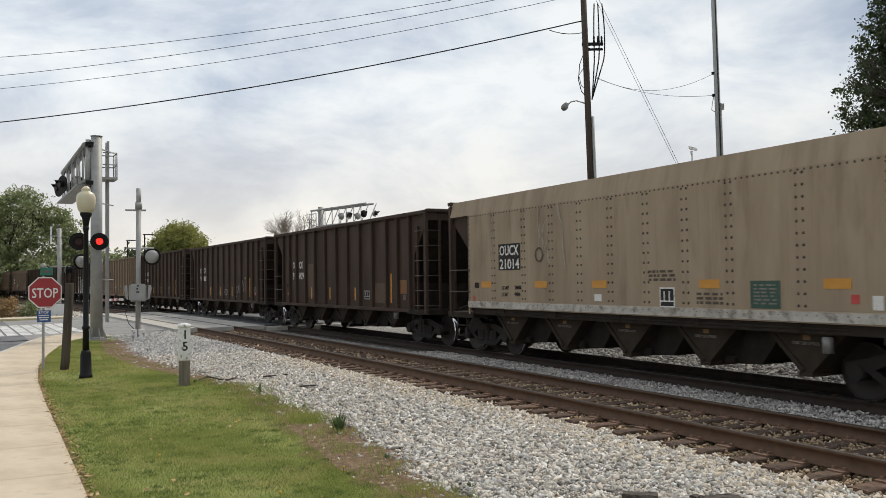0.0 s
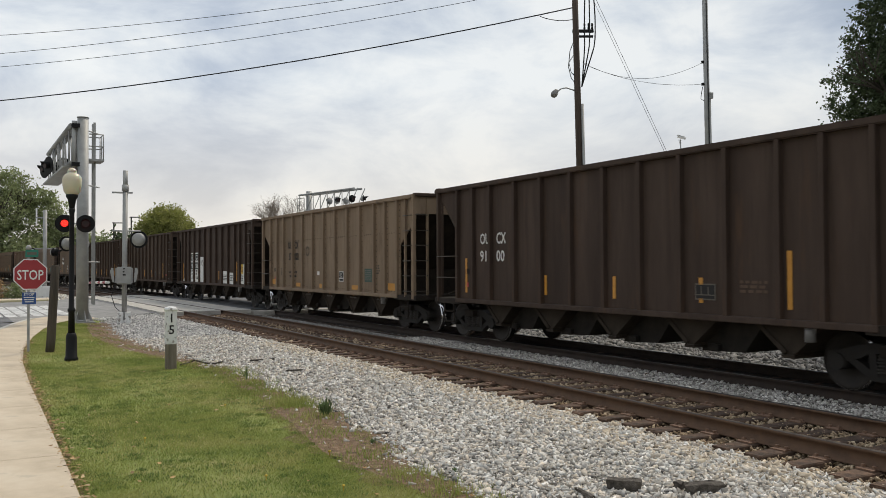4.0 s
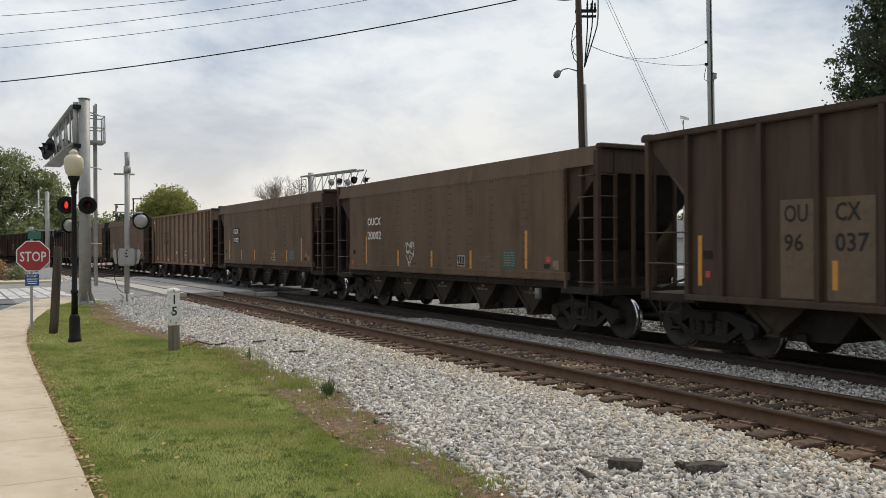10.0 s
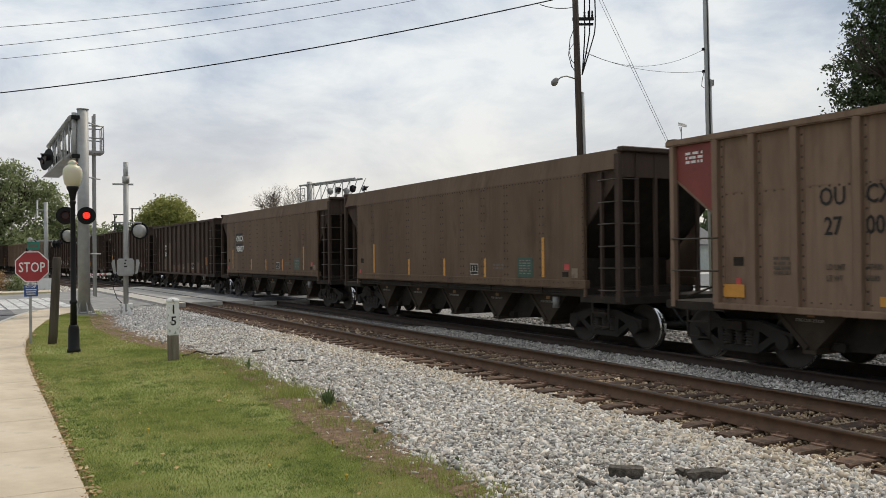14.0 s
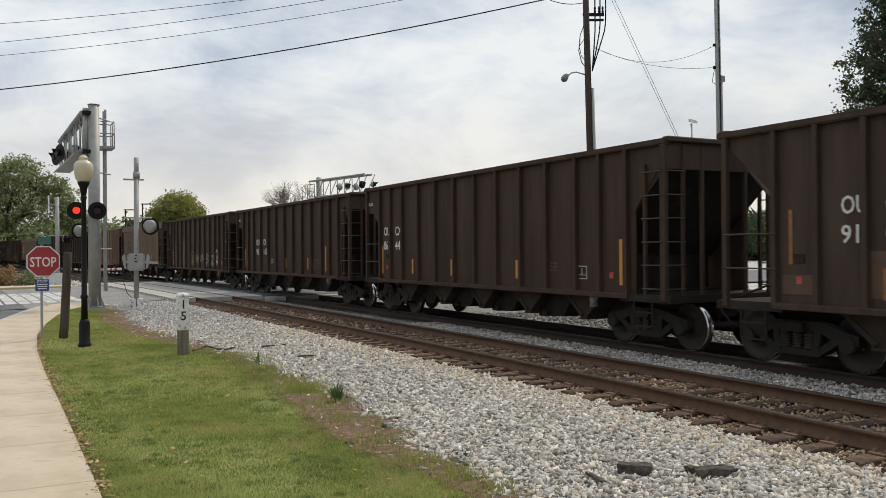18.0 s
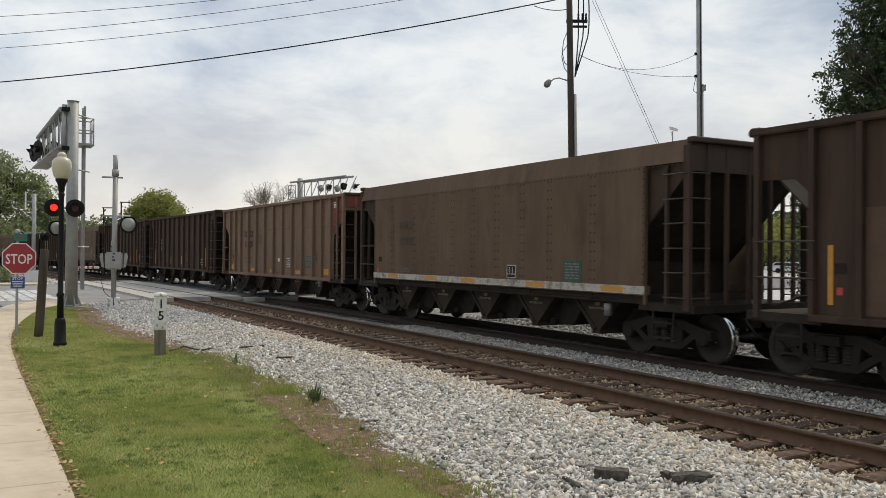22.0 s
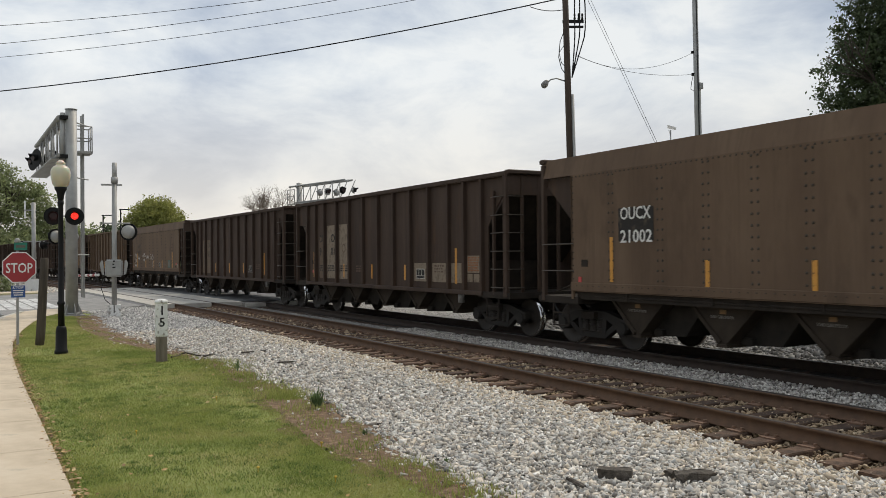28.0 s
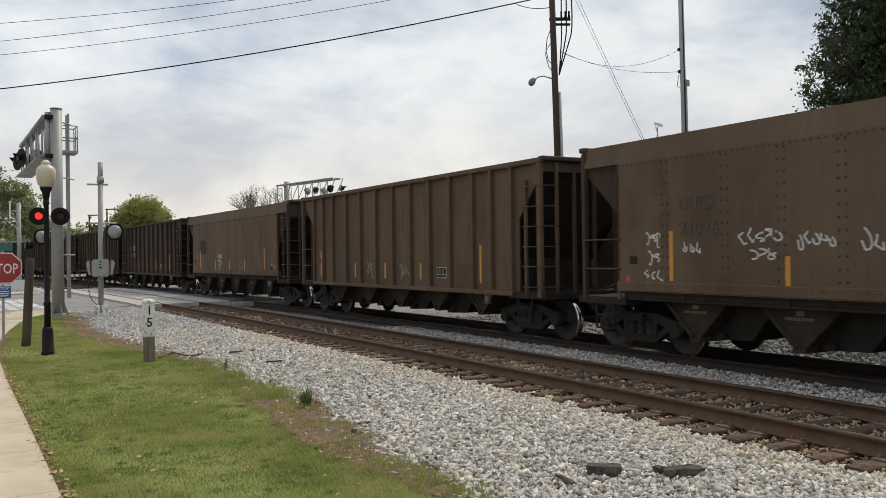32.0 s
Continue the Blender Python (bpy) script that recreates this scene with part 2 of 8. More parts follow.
M_CLOVER = mat("clover_leaf", [(0.119, 0.1827, 0.0467), (0.1615, 0.2253, 0.0638)], 0.85, scale=2, kind="island", vary=0.25, leafy=0.3)
M_OLDWOOD = mat("weathered_wood", [(0.10, 0.083, 0.063), (0.17, 0.143, 0.11), (0.25, 0.215, 0.17)], 0.95, scale=8, stretch=(1, 1, 0.1), bump=0.6, bump_scale=40)
M_WHITE = mat("white_paint", [(0.62, 0.61, 0.57), (0.78, 0.77, 0.74)], 0.7, scale=7, spots=(9, 0.60, 0.68, (0.30, 0.27, 0.23), 0.8))
M_YELLOW = mat("orange_marker", [(0.50, 0.215, 0.028), (0.62, 0.295, 0.045)], 0.5, scale=5)
M_CABLE = mat("cable_black", [(0.018, 0.018, 0.02), (0.03, 0.03, 0.03)], 0.7)
M_LEAF = mat("leaf_green", [(0.04, 0.06, 0.025), (0.065, 0.0925, 0.0387), (0.1025, 0.125, 0.0575)], 0.6, scale=1.5, kind="island", vary=0.35, leafy=0.3)
# dusty steel, its colour lowered to carry the under-body shade
M_CHUTE = mat("chute_dusty_shaded", [(0.0266, 0.0203, 0.015), (0.0508, 0.0387, 0.0281)], 0.85, scale=2.5, bump=0.2)
M_RIVET = mat("rivet_grime", [(0.032, 0.024, 0.018), (0.055, 0.042, 0.031)], 0.8, scale=5)
M_GATEDARK = mat("gate_dark_steel", [(0.0173, 0.0151, 0.013), (0.0389, 0.0324, 0.0259)], 0.9, scale=3)
M_RUNG = mat("worn_rung", [(0.050, 0.040, 0.032), (0.095, 0.078, 0.062)], 0.55, metal=0.3, scale=8)
M_STENCILBLACK = mat("worn_stencil_black", [(0.014, 0.012, 0.010), (0.024, 0.020, 0.017)], 0.85, scale=7, spots=(6, 0.54, 0.68, (0.085, 0.062, 0.044), 0.85))
M_INK = mat("stencil_black", [(0.012, 0.011, 0.010), (0.022, 0.02, 0.018)], 0.8, scale=6)
M_WHITEWORN = mat("worn_white", [(0.28, 0.25, 0.21), (0.45, 0.42, 0.37), (0.55, 0.52, 0.47)], 0.8, scale=4, spots=(5, 0.52, 0.66, (0.12, 0.09, 0.07), 0.8))
M_FAINT_DARK = mat("faint_stencil", [(0.075, 0.058, 0.042), (0.10, 0.08, 0.06)], 0.8, scale=9)
M_FAINT_LIGHT = mat("faint_pale_stencil", [(0.10, 0.085, 0.07), (0.15, 0.13, 0.11)], 0.8, scale=9)
M_GHOST = mat("ghost_panel", [(0.085, 0.050, 0.032), (0.12, 0.075, 0.05)], 0.8, scale=4)
M_REDPATCH = mat("red_reflector", [(0.42, 0.04, 0.04), (0.55, 0.07, 0.06)], 0.5, scale=6)
M_REDPAINT = mat("faded_red", [(0.1595, 0.0319, 0.0261), (0.232, 0.0508, 0.0391)], 0.7, scale=2, spots=(4, 0.55, 0.7, (0.06, 0.03, 0.024), 0.6))
M_GREENSIGN = mat("notice_green", [(0.025, 0.068, 0.050), (0.042, 0.095, 0.068)], 0.6, scale=6)
M_YELLOWSIGN = mat("placard_yellow", [(0.55, 0.36, 0.03), (0.68, 0.47, 0.07)], 0.6, scale=6)
M_RUSTBAR = mat("worn_orange_bar", [(0.24, 0.095, 0.028), (0.34, 0.15, 0.05)], 0.7, scale=9, spots=(7, 0.5, 0.66, (0.11, 0.06, 0.035), 0.7))
M_OCHRE = mat("placard_ochre", [(0.16, 0.085, 0.03), (0.22, 0.12, 0.045)], 0.7, scale=6)
M_RUSTINK = mat("rust_ink", [(0.22, 0.08, 0.03), (0.30, 0.12, 0.05)], 0.8, scale=8)
M_GHOSTPALE = mat("ghost_panel_tan", [(0.115, 0.078, 0.050), (0.155, 0.108, 0.071)], 0.8, scale=4, spots=(5, 0.55, 0.7, (0.09, 0.06, 0.04), 0.7))
M_TANPANEL = mat("faded_tan_panel", [(0.195, 0.15, 0.105), (0.27, 0.2137, 0.1537)], 0.8, scale=4, spots=(5, 0.5, 0.66, (0.10, 0.07, 0.05), 0.8))
M_CHALKBRIGHT = mat("fresh_chalk", [(0.50, 0.49, 0.47), (0.74, 0.73, 0.71)], 0.9, scale=14)
M_CHALK = mat("chalk", [(0.26, 0.25, 0.235), (0.46, 0.45, 0.43)], 0.9, scale=14)
M_DRIPFAINT = mat("faded_chalk", [(0.15, 0.135, 0.12), (0.26, 0.24, 0.215)], 0.9, scale=14)
M_DRIP = mat("pale_drip", [(0.30, 0.26, 0.20), (0.40, 0.36, 0.29)], 0.8, scale=9)
M_GLOBE = mat("cream_globe", [(0.5704, 0.522, 0.3696), (0.644, 0.594, 0.44)], 0.35, scale=2)
M_GLOBE.node_tree.nodes["Principled BSDF"].inputs["Subsurface Weight"].default_value = 0.3
M_SIGNRED = mat("sign_red", [(0.30, 0.020, 0.028), (0.36, 0.03, 0.035)], 0.45, scale=3)
M_SIGNWHITE = mat("sign_white", [(0.68, 0.68, 0.66), (0.78, 0.78, 0.76)], 0.5, scale=5)
M_SIGNBLUE = mat("sign_blue", [(0.02, 0.07, 0.24), (0.03, 0.09, 0.28)], 0.5, scale=5)
M_SIGNGREEN = mat("sign_green", [(0.01, 0.16, 0.11), (0.02, 0.20, 0.14)], 0.5, scale=5)
M_LENSDARK = mat("lens_dark_red", [(0.014, 0.003, 0.003), (0.026, 0.004, 0.004)], 0.5, scale=9)
M_LENSLIT = glow("lens_lit_red", (1.0, 0.025, 0.018), 1.35)
n, l = M_LENSLIT.node_tree.nodes, M_LENSLIT.node_tree.links
lens_cells, lens_ramp, lens_co = n.new("ShaderNodeTexVoronoi"), n.new("ShaderNodeValToRGB"), n.new("ShaderNodeTexCoord")
lens_cells.inputs["Scale"].default_value = 22
lens_ramp.color_ramp.elements[0].color, lens_ramp.color_ramp.elements[1].color = (1.0, 0.10, 0.045, 1), (0.75, 0.004, 0.006, 1)
lens_ramp.color_ramp.elements[1].position = 0.6
l.new(lens_co.outputs["Object"], lens_cells.inputs["Vector"])
l.new(lens_cells.outputs["Distance"], lens_ramp.inputs[0])
l.new(lens_ramp.outputs[0], n["Principled BSDF"].inputs["Emission Color"])
M_LAMPHEAD = mat("lamp_head_grey", [(0.16, 0.15, 0.14), (0.26, 0.25, 0.24)], 0.5, metal=0.2, scale=5)
M_STONE = mat("ballast_stone", [(0.1021, 0.0927, 0.0816), (0.6493, 0.617, 0.5658), (0.2319, 0.218, 0.1948), (0.7421, 0.6493, 0.538), (0.3897, 0.3803, 0.3572), (0.8534, 0.8256, 0.7746), (0.3062, 0.2736, 0.2319), (0.6123, 0.603, 0.5752), (0.4824, 0.4175, 0.334), (0.8999, 0.872, 0.8256)], 0.9, kind="pieces", spread=(0.0, 1.0))
# rail rust again, darkened: the train's shade is in the colour
M_RAILSHADE = mat("rail_shaded", [(0.030, 0.020, 0.015), (0.055, 0.037, 0.027)], 0.8, metal=0.2, scale=6, bump=0.2, bump_scale=60)
M_STONEMID = mat("sooty_ballast_stone", [(0.10, 0.09, 0.082), (0.56, 0.52, 0.475), (0.27, 0.245, 0.22), (0.76, 0.72, 0.66), (0.42, 0.385, 0.35), (0.90, 0.86, 0.80)], 0.9, kind="pieces", spread=(0.0, 1.0))
M_STONEGREY = mat("old_ballast_stone", [(0.09, 0.085, 0.08), (0.27, 0.26, 0.245), (0.17, 0.165, 0.155), (0.40, 0.385, 0.36)], 0.9, kind="pieces", spread=(0.0, 1.0))
M_STONEFAR = mat("small_ballast_stone", [(0.14, 0.138, 0.135), (0.50, 0.49, 0.475), (0.27, 0.265, 0.255), (0.62, 0.605, 0.58), (0.40, 0.39, 0.375), (0.74, 0.725, 0.70)], 0.9, kind="pieces", spread=(0.0, 1.0))
M_STONEWARM = mat("beige_ballast_stone", [(0.1767, 0.1369, 0.0942), (0.6184, 0.5305, 0.4092), (0.3711, 0.3037, 0.221), (0.7068, 0.616, 0.491), (0.4948, 0.4107, 0.3069), (0.7951, 0.7187, 0.6056)], 0.9, kind="pieces", spread=(0.0, 1.0))
M_STONERUST = mat("ballast_stone_rusty", [(0.126, 0.085, 0.0517), (0.42, 0.3053, 0.1894), (0.2268, 0.1546, 0.093), (0.5544, 0.425, 0.2824), (0.336, 0.2396, 0.1481), (0.6552, 0.5255, 0.372)], 0.9, kind="pieces", spread=(0.0, 1.0))
M_GRASS = mat("grass_blade", [(0.1927, 0.2557, 0.0564), (0.3055, 0.3478, 0.0921), (0.4324, 0.4136, 0.1551)], 0.8, scale=0.9, kind="island", vary=0.18, leafy=0.3)
M_PALEGRASS = mat("pale_grass_blade", [(0.36, 0.37, 0.12), (0.50, 0.47, 0.19), (0.58, 0.52, 0.25)], 0.8, scale=0.9, kind="island", vary=0.18, leafy=0.3)
M_STRAW = mat("dry_blade", [(0.30, 0.25, 0.11), (0.42, 0.36, 0.19)], 0.85, scale=2, kind="island", vary=0.3)
M_WEED = mat("weed_leaf", [(0.085, 0.135, 0.055), (0.15, 0.21, 0.085)], 0.8, scale=5, kind="island", vary=0.3, leafy=0.4)
M_DRYLEAF = mat("dry_leaf", [(0.18, 0.09, 0.035), (0.33, 0.20, 0.08), (0.50, 0.40, 0.23)], 0.85, scale=8, kind="island", vary=0.4)
M_DEBRIS = mat("rotten_wood", [(0.03, 0.025, 0.02), (0.08, 0.068, 0.055), (0.15, 0.13, 0.11)], 0.95, scale=14, bump=0.8, bump_scale=40)
M_BARK = mat("bark", [(0.06, 0.048, 0.038), (0.11, 0.09, 0.075)], 0.95, scale=6, bump=0.6)
M_LEAF_OLIVE = mat("leaf_olive", [(0.1814, 0.2218, 0.105), (0.2554, 0.2957, 0.14), (0.3427, 0.3602, 0.182)], 0.7, scale=1.2, kind="island", vary=0.4, leafy=0.45)
M_LEAF_YELLOW = mat("leaf_yellow_green", [(0.2214, 0.2436, 0.0675), (0.2952, 0.3088, 0.09), (0.3608, 0.3567, 0.135)], 0.7, scale=1.2, kind="island", vary=0.3, leafy=0.5)
M_LOT = mat("lot_concrete", [(0.40, 0.39, 0.37), (0.52, 0.51, 0.49)], 0.9, scale=0.6, bump=0.1)
M_SIDING = mat("grey_siding", [(0.28, 0.31, 0.29), (0.36, 0.39, 0.37)], 0.8, scale=2)
M_SHINGLE = mat("roof_shingle", [(0.10, 0.10, 0.10), (0.17, 0.17, 0.17)], 0.9, scale=6, bump=0.4)
M_PANE = mat("window_dark", [(0.02, 0.025, 0.03), (0.03, 0.035, 0.04)], 0.08, scale=2)
M_CARPAINT = mat("pale_car_paint", [(0.62, 0.62, 0.61), (0.68, 0.68, 0.67)], 0.25, scale=2)
M_KERB = mat("kerb_concrete", [(0.46, 0.44, 0.39), (0.60, 0.57, 0.51)], 0.9, scale=2, spots=(3, 0.55, 0.72, (0.25, 0.23, 0.2), 0.6))
M_KERBYELLOW = mat("kerb_yellow", [(0.46, 0.39, 0.22), (0.56, 0.50, 0.32)], 0.85, scale=2)
M_ROADPAINT = mat("worn_road_paint", [(0.42, 0.42, 0.41), (0.60, 0.60, 0.585), (0.68, 0.68, 0.66)], 0.85, scale=1.6, spots=(2.4, 0.54, 0.62, (0.20, 0.20, 0.20), 0.9))
M_BLACK.node_tree.nodes["Principled BSDF"].inputs["Specular IOR Level"].default_value = 0.25
M_TWIG = mat("grey_twig", [(0.11, 0.085, 0.066), (0.17, 0.135, 0.105)], 0.95, scale=6)
# coal dust, blackened further to hold the shade under the train
M_DUSTSHADE = mat("coal_dust", [(0.012, 0.011, 0.010), (0.03, 0.027, 0.024), (0.055, 0.05, 0.045)], 0.95, scale=9, bump=0.8, bump_scale=40)
M_POSTWOOD = mat("post_wood", [(0.035, 0.028, 0.020), (0.065, 0.052, 0.038), (0.10, 0.082, 0.06)], 0.95, scale=8, stretch=(1, 1, 0.1), bump=0.6, bump_scale=40)
for m in (M_DARK, M_GATEDARK, M_CHUTE, M_CABLE, M_BLACKCAR, M_RUSTCAR, M_BROWNCAR, M_DUSKCAR, M_TANCAR, M_UMBERCAR, M_TANPALE):
    m.node_tree.nodes["Principled BSDF"].inputs["Specular IOR Level"].default_value = 0.2

# ---- shape helpers ----
def box(bm, x0, x1, y0, y1, z0, z1, m=None):
    vs = [bm.verts.new((x, y, z)) for z in (z0, z1) for y in (y0, y1) for x in (x0, x1)]
    for f in ((0, 2, 3, 1), (4, 5, 7, 6), (0, 1, 5, 4), (2, 6, 7, 3), (0, 4, 6, 2), (1, 3, 7, 5)):
        bm.faces.new([vs[i] for i in f])
    if m is not None:
        bmesh.ops.transform(bm, matrix=m, verts=vs)
    return vs


def prism(bm, poly, y0, y1, axis="y"):
    """A flat outline given in (x, z), thickened from y0 to y1."""
    def at(u, v, w):
        return (u, w, v) if axis == "y" else ((w, u, v) if axis == "x" else (u, v, w))
    a = [bm.verts.new(at(u, v, y0)) for u, v in poly]
    b = [bm.verts.new(at(u, v, y1)) for u, v in poly]
    bm.faces.new(a[::-1])
    bm.faces.new(b)
    for i in range(len(poly)):
        j = (i + 1) % len(poly)
        bm.faces.new((a[i], a[j], b[j], b[i]))
    return a + b


def rod(bm, p0, p1, r0, r1=None, seg=8, cap=True):
    """A round bar from p0 to p1, tapering from r0 to r1."""
    r1 = r0 if r1 is None else r1
    p0, p1 = Vector(p0), Vector(p1)
    q = (p1 - p0).to_track_quat("Z", "Y").to_matrix()
    rings = []
    for p, r in ((p0, r0), (p1, r1)):
        rings.append([bm.verts.new(p + q @ Vector((r * math.cos(2 * math.pi * i / seg), r * math.sin(2 * math.pi * i / seg), 0))) for i in range(seg)])
    for i in range(seg):
        j = (i + 1) % seg
        f = bm.faces.new((rings[0][i], rings[0][j], rings[1][j], rings[1][i]))
        f.smooth = seg > 5
    if cap:
        bm.faces.new(rings[0][::-1])
        bm.faces.new(rings[1])


def pipe(bm, pts, r, seg=6):
    """One continuous round skin along a line of points."""
    pts = [Vector(p) for p in pts]
    rings, side = [], None
    for k, p in enumerate(pts):
        d = (pts[min(k + 1, len(pts) - 1)] - pts[max(k - 1, 0)]).normalized()
        if side is None:
            side = d.orthogonal().normalized()
        side = (side - d * side.dot(d)).normalized()
        up = d.cross(side)
        rings.append([bm.verts.new(p + (side * math.cos(2 * math.pi * i / seg) + up * math.sin(2 * math.pi * i / seg)) * r) for i in range(seg)])
    for a, b in zip(rings[:-1], rings[1:]):
        for i in range(seg):
            f = bm.faces.new((a[i], a[(i + 1) % seg], b[(i + 1) % seg], b[i]))
            f.smooth = True
    bm.faces.new(rings[0][::-1])
    bm.faces.new(rings[-1])


def lathe(bm, prof, seg=20, center=(0, 0, 0)):
    """A turned form from (radius, height) pairs."""
    cx, cy, cz = center
    rings = [[bm.verts.new((cx + r * math.cos(2 * math.pi * i / seg), cy + r * math.sin(2 * math.pi * i / seg), cz + z)) for i in range(seg)] for r, z in prof]
    for a, b in zip(rings[:-1], rings[1:]):
        for i in range(seg):
            j = (i + 1) % seg
            f = bm.faces.new((a[i], a[j], b[j], b[i]))
            f.smooth = True
    bm.faces.new(rings[0][::-1])
    bm.faces.new(rings[-1])


def mesh_of(name, bm, material):
    bmesh.ops.recalc_face_normals(bm, faces=bm.faces)
    me = bpy.data.meshes.new(name)
    bm.to_mesh(me)
    bm.free()
    me.materials.append(material)
    return me


def part(name, bm, material, parent, label="", m=None):
    """Links a bmesh, or a mesh, as one mesh object under a thing or a part."""
    me = bm if isinstance(bm, bpy.types.Mesh) else mesh_of(name, bm, material)
    ob = new(name, me)
    if parent is not None:
        ob.parent = parent
    if m is not None:
        ob.matrix_basis = m
    if label:
        ob["label"] = label
    return ob


def thing(name, label, category, m=None, group="", kind=""):
    ob = new(name)
    ob.empty_display_size = 0.3
    if m is not None:
        ob.matrix_basis = m
    return tagged(ob, label, category, group, kind)


def solid(name, bm, material, label, category="", group="", kind="", m=None):
    """A thing that is one mesh."""
    ob = new(name, mesh_of(name, bm, material))
    if m is not None:
        ob.matrix_basis = m
    return tagged(ob, label, category, group, kind)


def from_arrays(name, verts, faces, material, smooth=False):
    """One mesh from arrays of places and of equal-sided faces."""
    verts, faces = np.asarray(verts, np.float32), np.asarray(faces, np.int32)
    me = bpy.data.meshes.new(name)
    me.vertices.add(len(verts))
    me.vertices.foreach_set("co", verts.ravel())
    k = faces.shape[1]
    me.loops.add(faces.size)
    me.loops.foreach_set("vertex_index", faces.ravel())
    me.polygons.add(len(faces))
    me.polygons.foreach_set("loop_start", np.arange(len(faces), dtype=np.int32) * k)
    if smooth:
        me.polygons.foreach_set("use_smooth", np.ones(len(faces), bool))
    me.update(calc_edges=True)
    me.materials.append(material)
    return me


# ---- lettering ----
glyphs = {}


def letters(text, size):
    """A thin mesh of the built-in font, resting on its baseline."""
    if (text, size) not in glyphs:
        cu = bpy.data.curves.new("letters", "FONT")
        cu.body, cu.size, cu.extrude, cu.offset, cu.resolution_u = text, size * 1.38, 0.002, 0.004 * size / 0.25, 2
        ob = new("letters", cu)
        bpy.context.view_layer.update()
        me = bpy.data.meshes.new_from_object(ob.evaluated_get(bpy.context.evaluated_depsgraph_get()))
        bpy.data.objects.remove(ob)
        glyphs[text, size] = me
    me = glyphs[text, size].copy()
    return me


def word_part(parent, name, text, size, x, y, z, material, width=None):
    """A word centred on x, with its baseline at z, facing -y."""
    me = letters(text, size)
    me.materials.clear()
    me.materials.append(material)
    xs = [v.co.x for v in me.vertices]
    k = 1.0 if width is None else width / (max(xs) - min(xs))
    for v in me.vertices:
        v.co.x = (v.co.x - (max(xs) + min(xs)) / 2) * k
    return part(name, me, None, parent, m=pose(x, y, z, 90, 0, 0))


# ---- the line of the tracks: a wide curve, straight at both ends ----
TH, CURVE, NEAR = 0.48477, 980.4, 8.428
TRACK_GAP, FAR_DROP = 3.836, -0.079
NRM = Vector((math.cos(TH), math.sin(TH)))
TAN = Vector((-math.sin(TH), math.cos(TH)))
MID = NRM * (NEAR - CURVE)


def line(s, o, z=0.0):
    """The place s metres along the near track and o metres beyond its middle."""
    a = max(-10.0, min(240.0, s)) / CURVE
    n = NRM * math.cos(a) + TAN * math.sin(a)
    t = TAN * math.cos(a) - NRM * math.sin(a)
    p = MID + n * (CURVE + o) + t * (s - a * CURVE)
    return Vector((p.x, p.y, z))


def heading(s):
    """The angle, in degrees, of the way along the track as s grows."""
    a = max(-10.0, min(240.0, s)) / CURVE
    t = TAN * math.cos(a) - NRM * math.sin(a)
    return math.degrees(math.atan2(t.y, t.x))


def at_line(s, o, z=0.0, turn=0.0):
    p = line(s, o, z)
    return pose(p.x, p.y, p.z, 0, 0, heading(s) + turn)


def strip(name, s0, s1, step, profile, material):
    """A band along the track whose cross-section is (o, z) pairs."""
    n = max(1, round((s1 - s0) / step))
    verts, faces, k = [], [], len(profile)
    for i in range(n + 1):
        s = s0 + (s1 - s0) * i / n
        verts += [line(s, o, z) for o, z in profile]
    for i in range(n):
        for j in range(k - 1):
            faces.append((i * k + j, (i + 1) * k + j, (i + 1) * k + j + 1, i * k + j + 1))
    return from_arrays(name, verts, faces, material)


# ---- ground ----
GROUND_Z = -0.20


def sheet(name, outline, z, material, label, thick=0.0, kind="structure"):
    """A level sheet with the outline (s, o), or a slab when it has thickness."""
    bm = bmesh.new()
    fine = []
    for (s0, o0), (s1, o1) in zip(outline, outline[1:] + outline[:1]):
        n = max(1, int(abs(s1 - s0) / 2.0))
        fine += [(s0 + (s1 - s0) * k / n, o0 + (o1 - o0) * k / n) for k in range(n)]
    top = [bm.verts.new(line(s, o, z)) for s, o in fine]
    f = bm.faces.new(top)
    if f.calc_center_median() is not None:
        f.normal_update()
    if thick:
        r = bmesh.ops.extrude_face_region(bm, geom=[f])
        bmesh.ops.translate(bm, vec=(0, 0, -thick), verts=[v for v in r["geom"] if isinstance(v, bmesh.types.BMVert)])
    bmesh.ops.triangulate(bm, faces=bm.faces)
    return solid(name, bm, material, label, kind=kind)


bm = bmesh.new()
bmesh.ops.create_grid(bm, x_segments=40, y_segments=40, size=3000)
for v in bm.verts:
    v.co.z = -0.42
solid("ground", bm, M_GROUND, "wide flat ground of grass and soil", kind="structure")

LAWN_EDGE = [(-30, -4.95), (2, -4.95), (6.35, -5.0), (7.06, -5.01), (7.81, -5.12), (8.52, -5.22), (9.76, -5.08), (10.87, -4.93), (12.85, -4.69), (14.4, -4.62), (16.1, -4.52), (17.1, -4.5), (18, -4.65), (20, -4.95), (23, -5.4), (26.5, -5.45), (29.5, -5.25), (31.8, -4.95)]
STONE_EDGE = [(-30, -4.6), (2, -4.6), (6.3, -4.64), (7.25, -4.68), (7.6, -4.74), (8.6, -4.48), (9.7, -4.29), (10.7, -4.23), (12.2, -4.18), (13.7, -4.22), (16, -4.12), (17.6, -4.3), (19, -4.45), (21, -4.6), (24, -4.75), (27, -4.75), (29.5, -4.5), (31.8, -4.2)]
WALK_EDGE = [(-30, -7.72), (16.2, -7.69), (20.1, -7.62), (23.5, -7.42), (27.2, -6.98), (30.5, -6.45), (33.2, -5.85), (35.2, -5.0), (35.9, -4.05)]
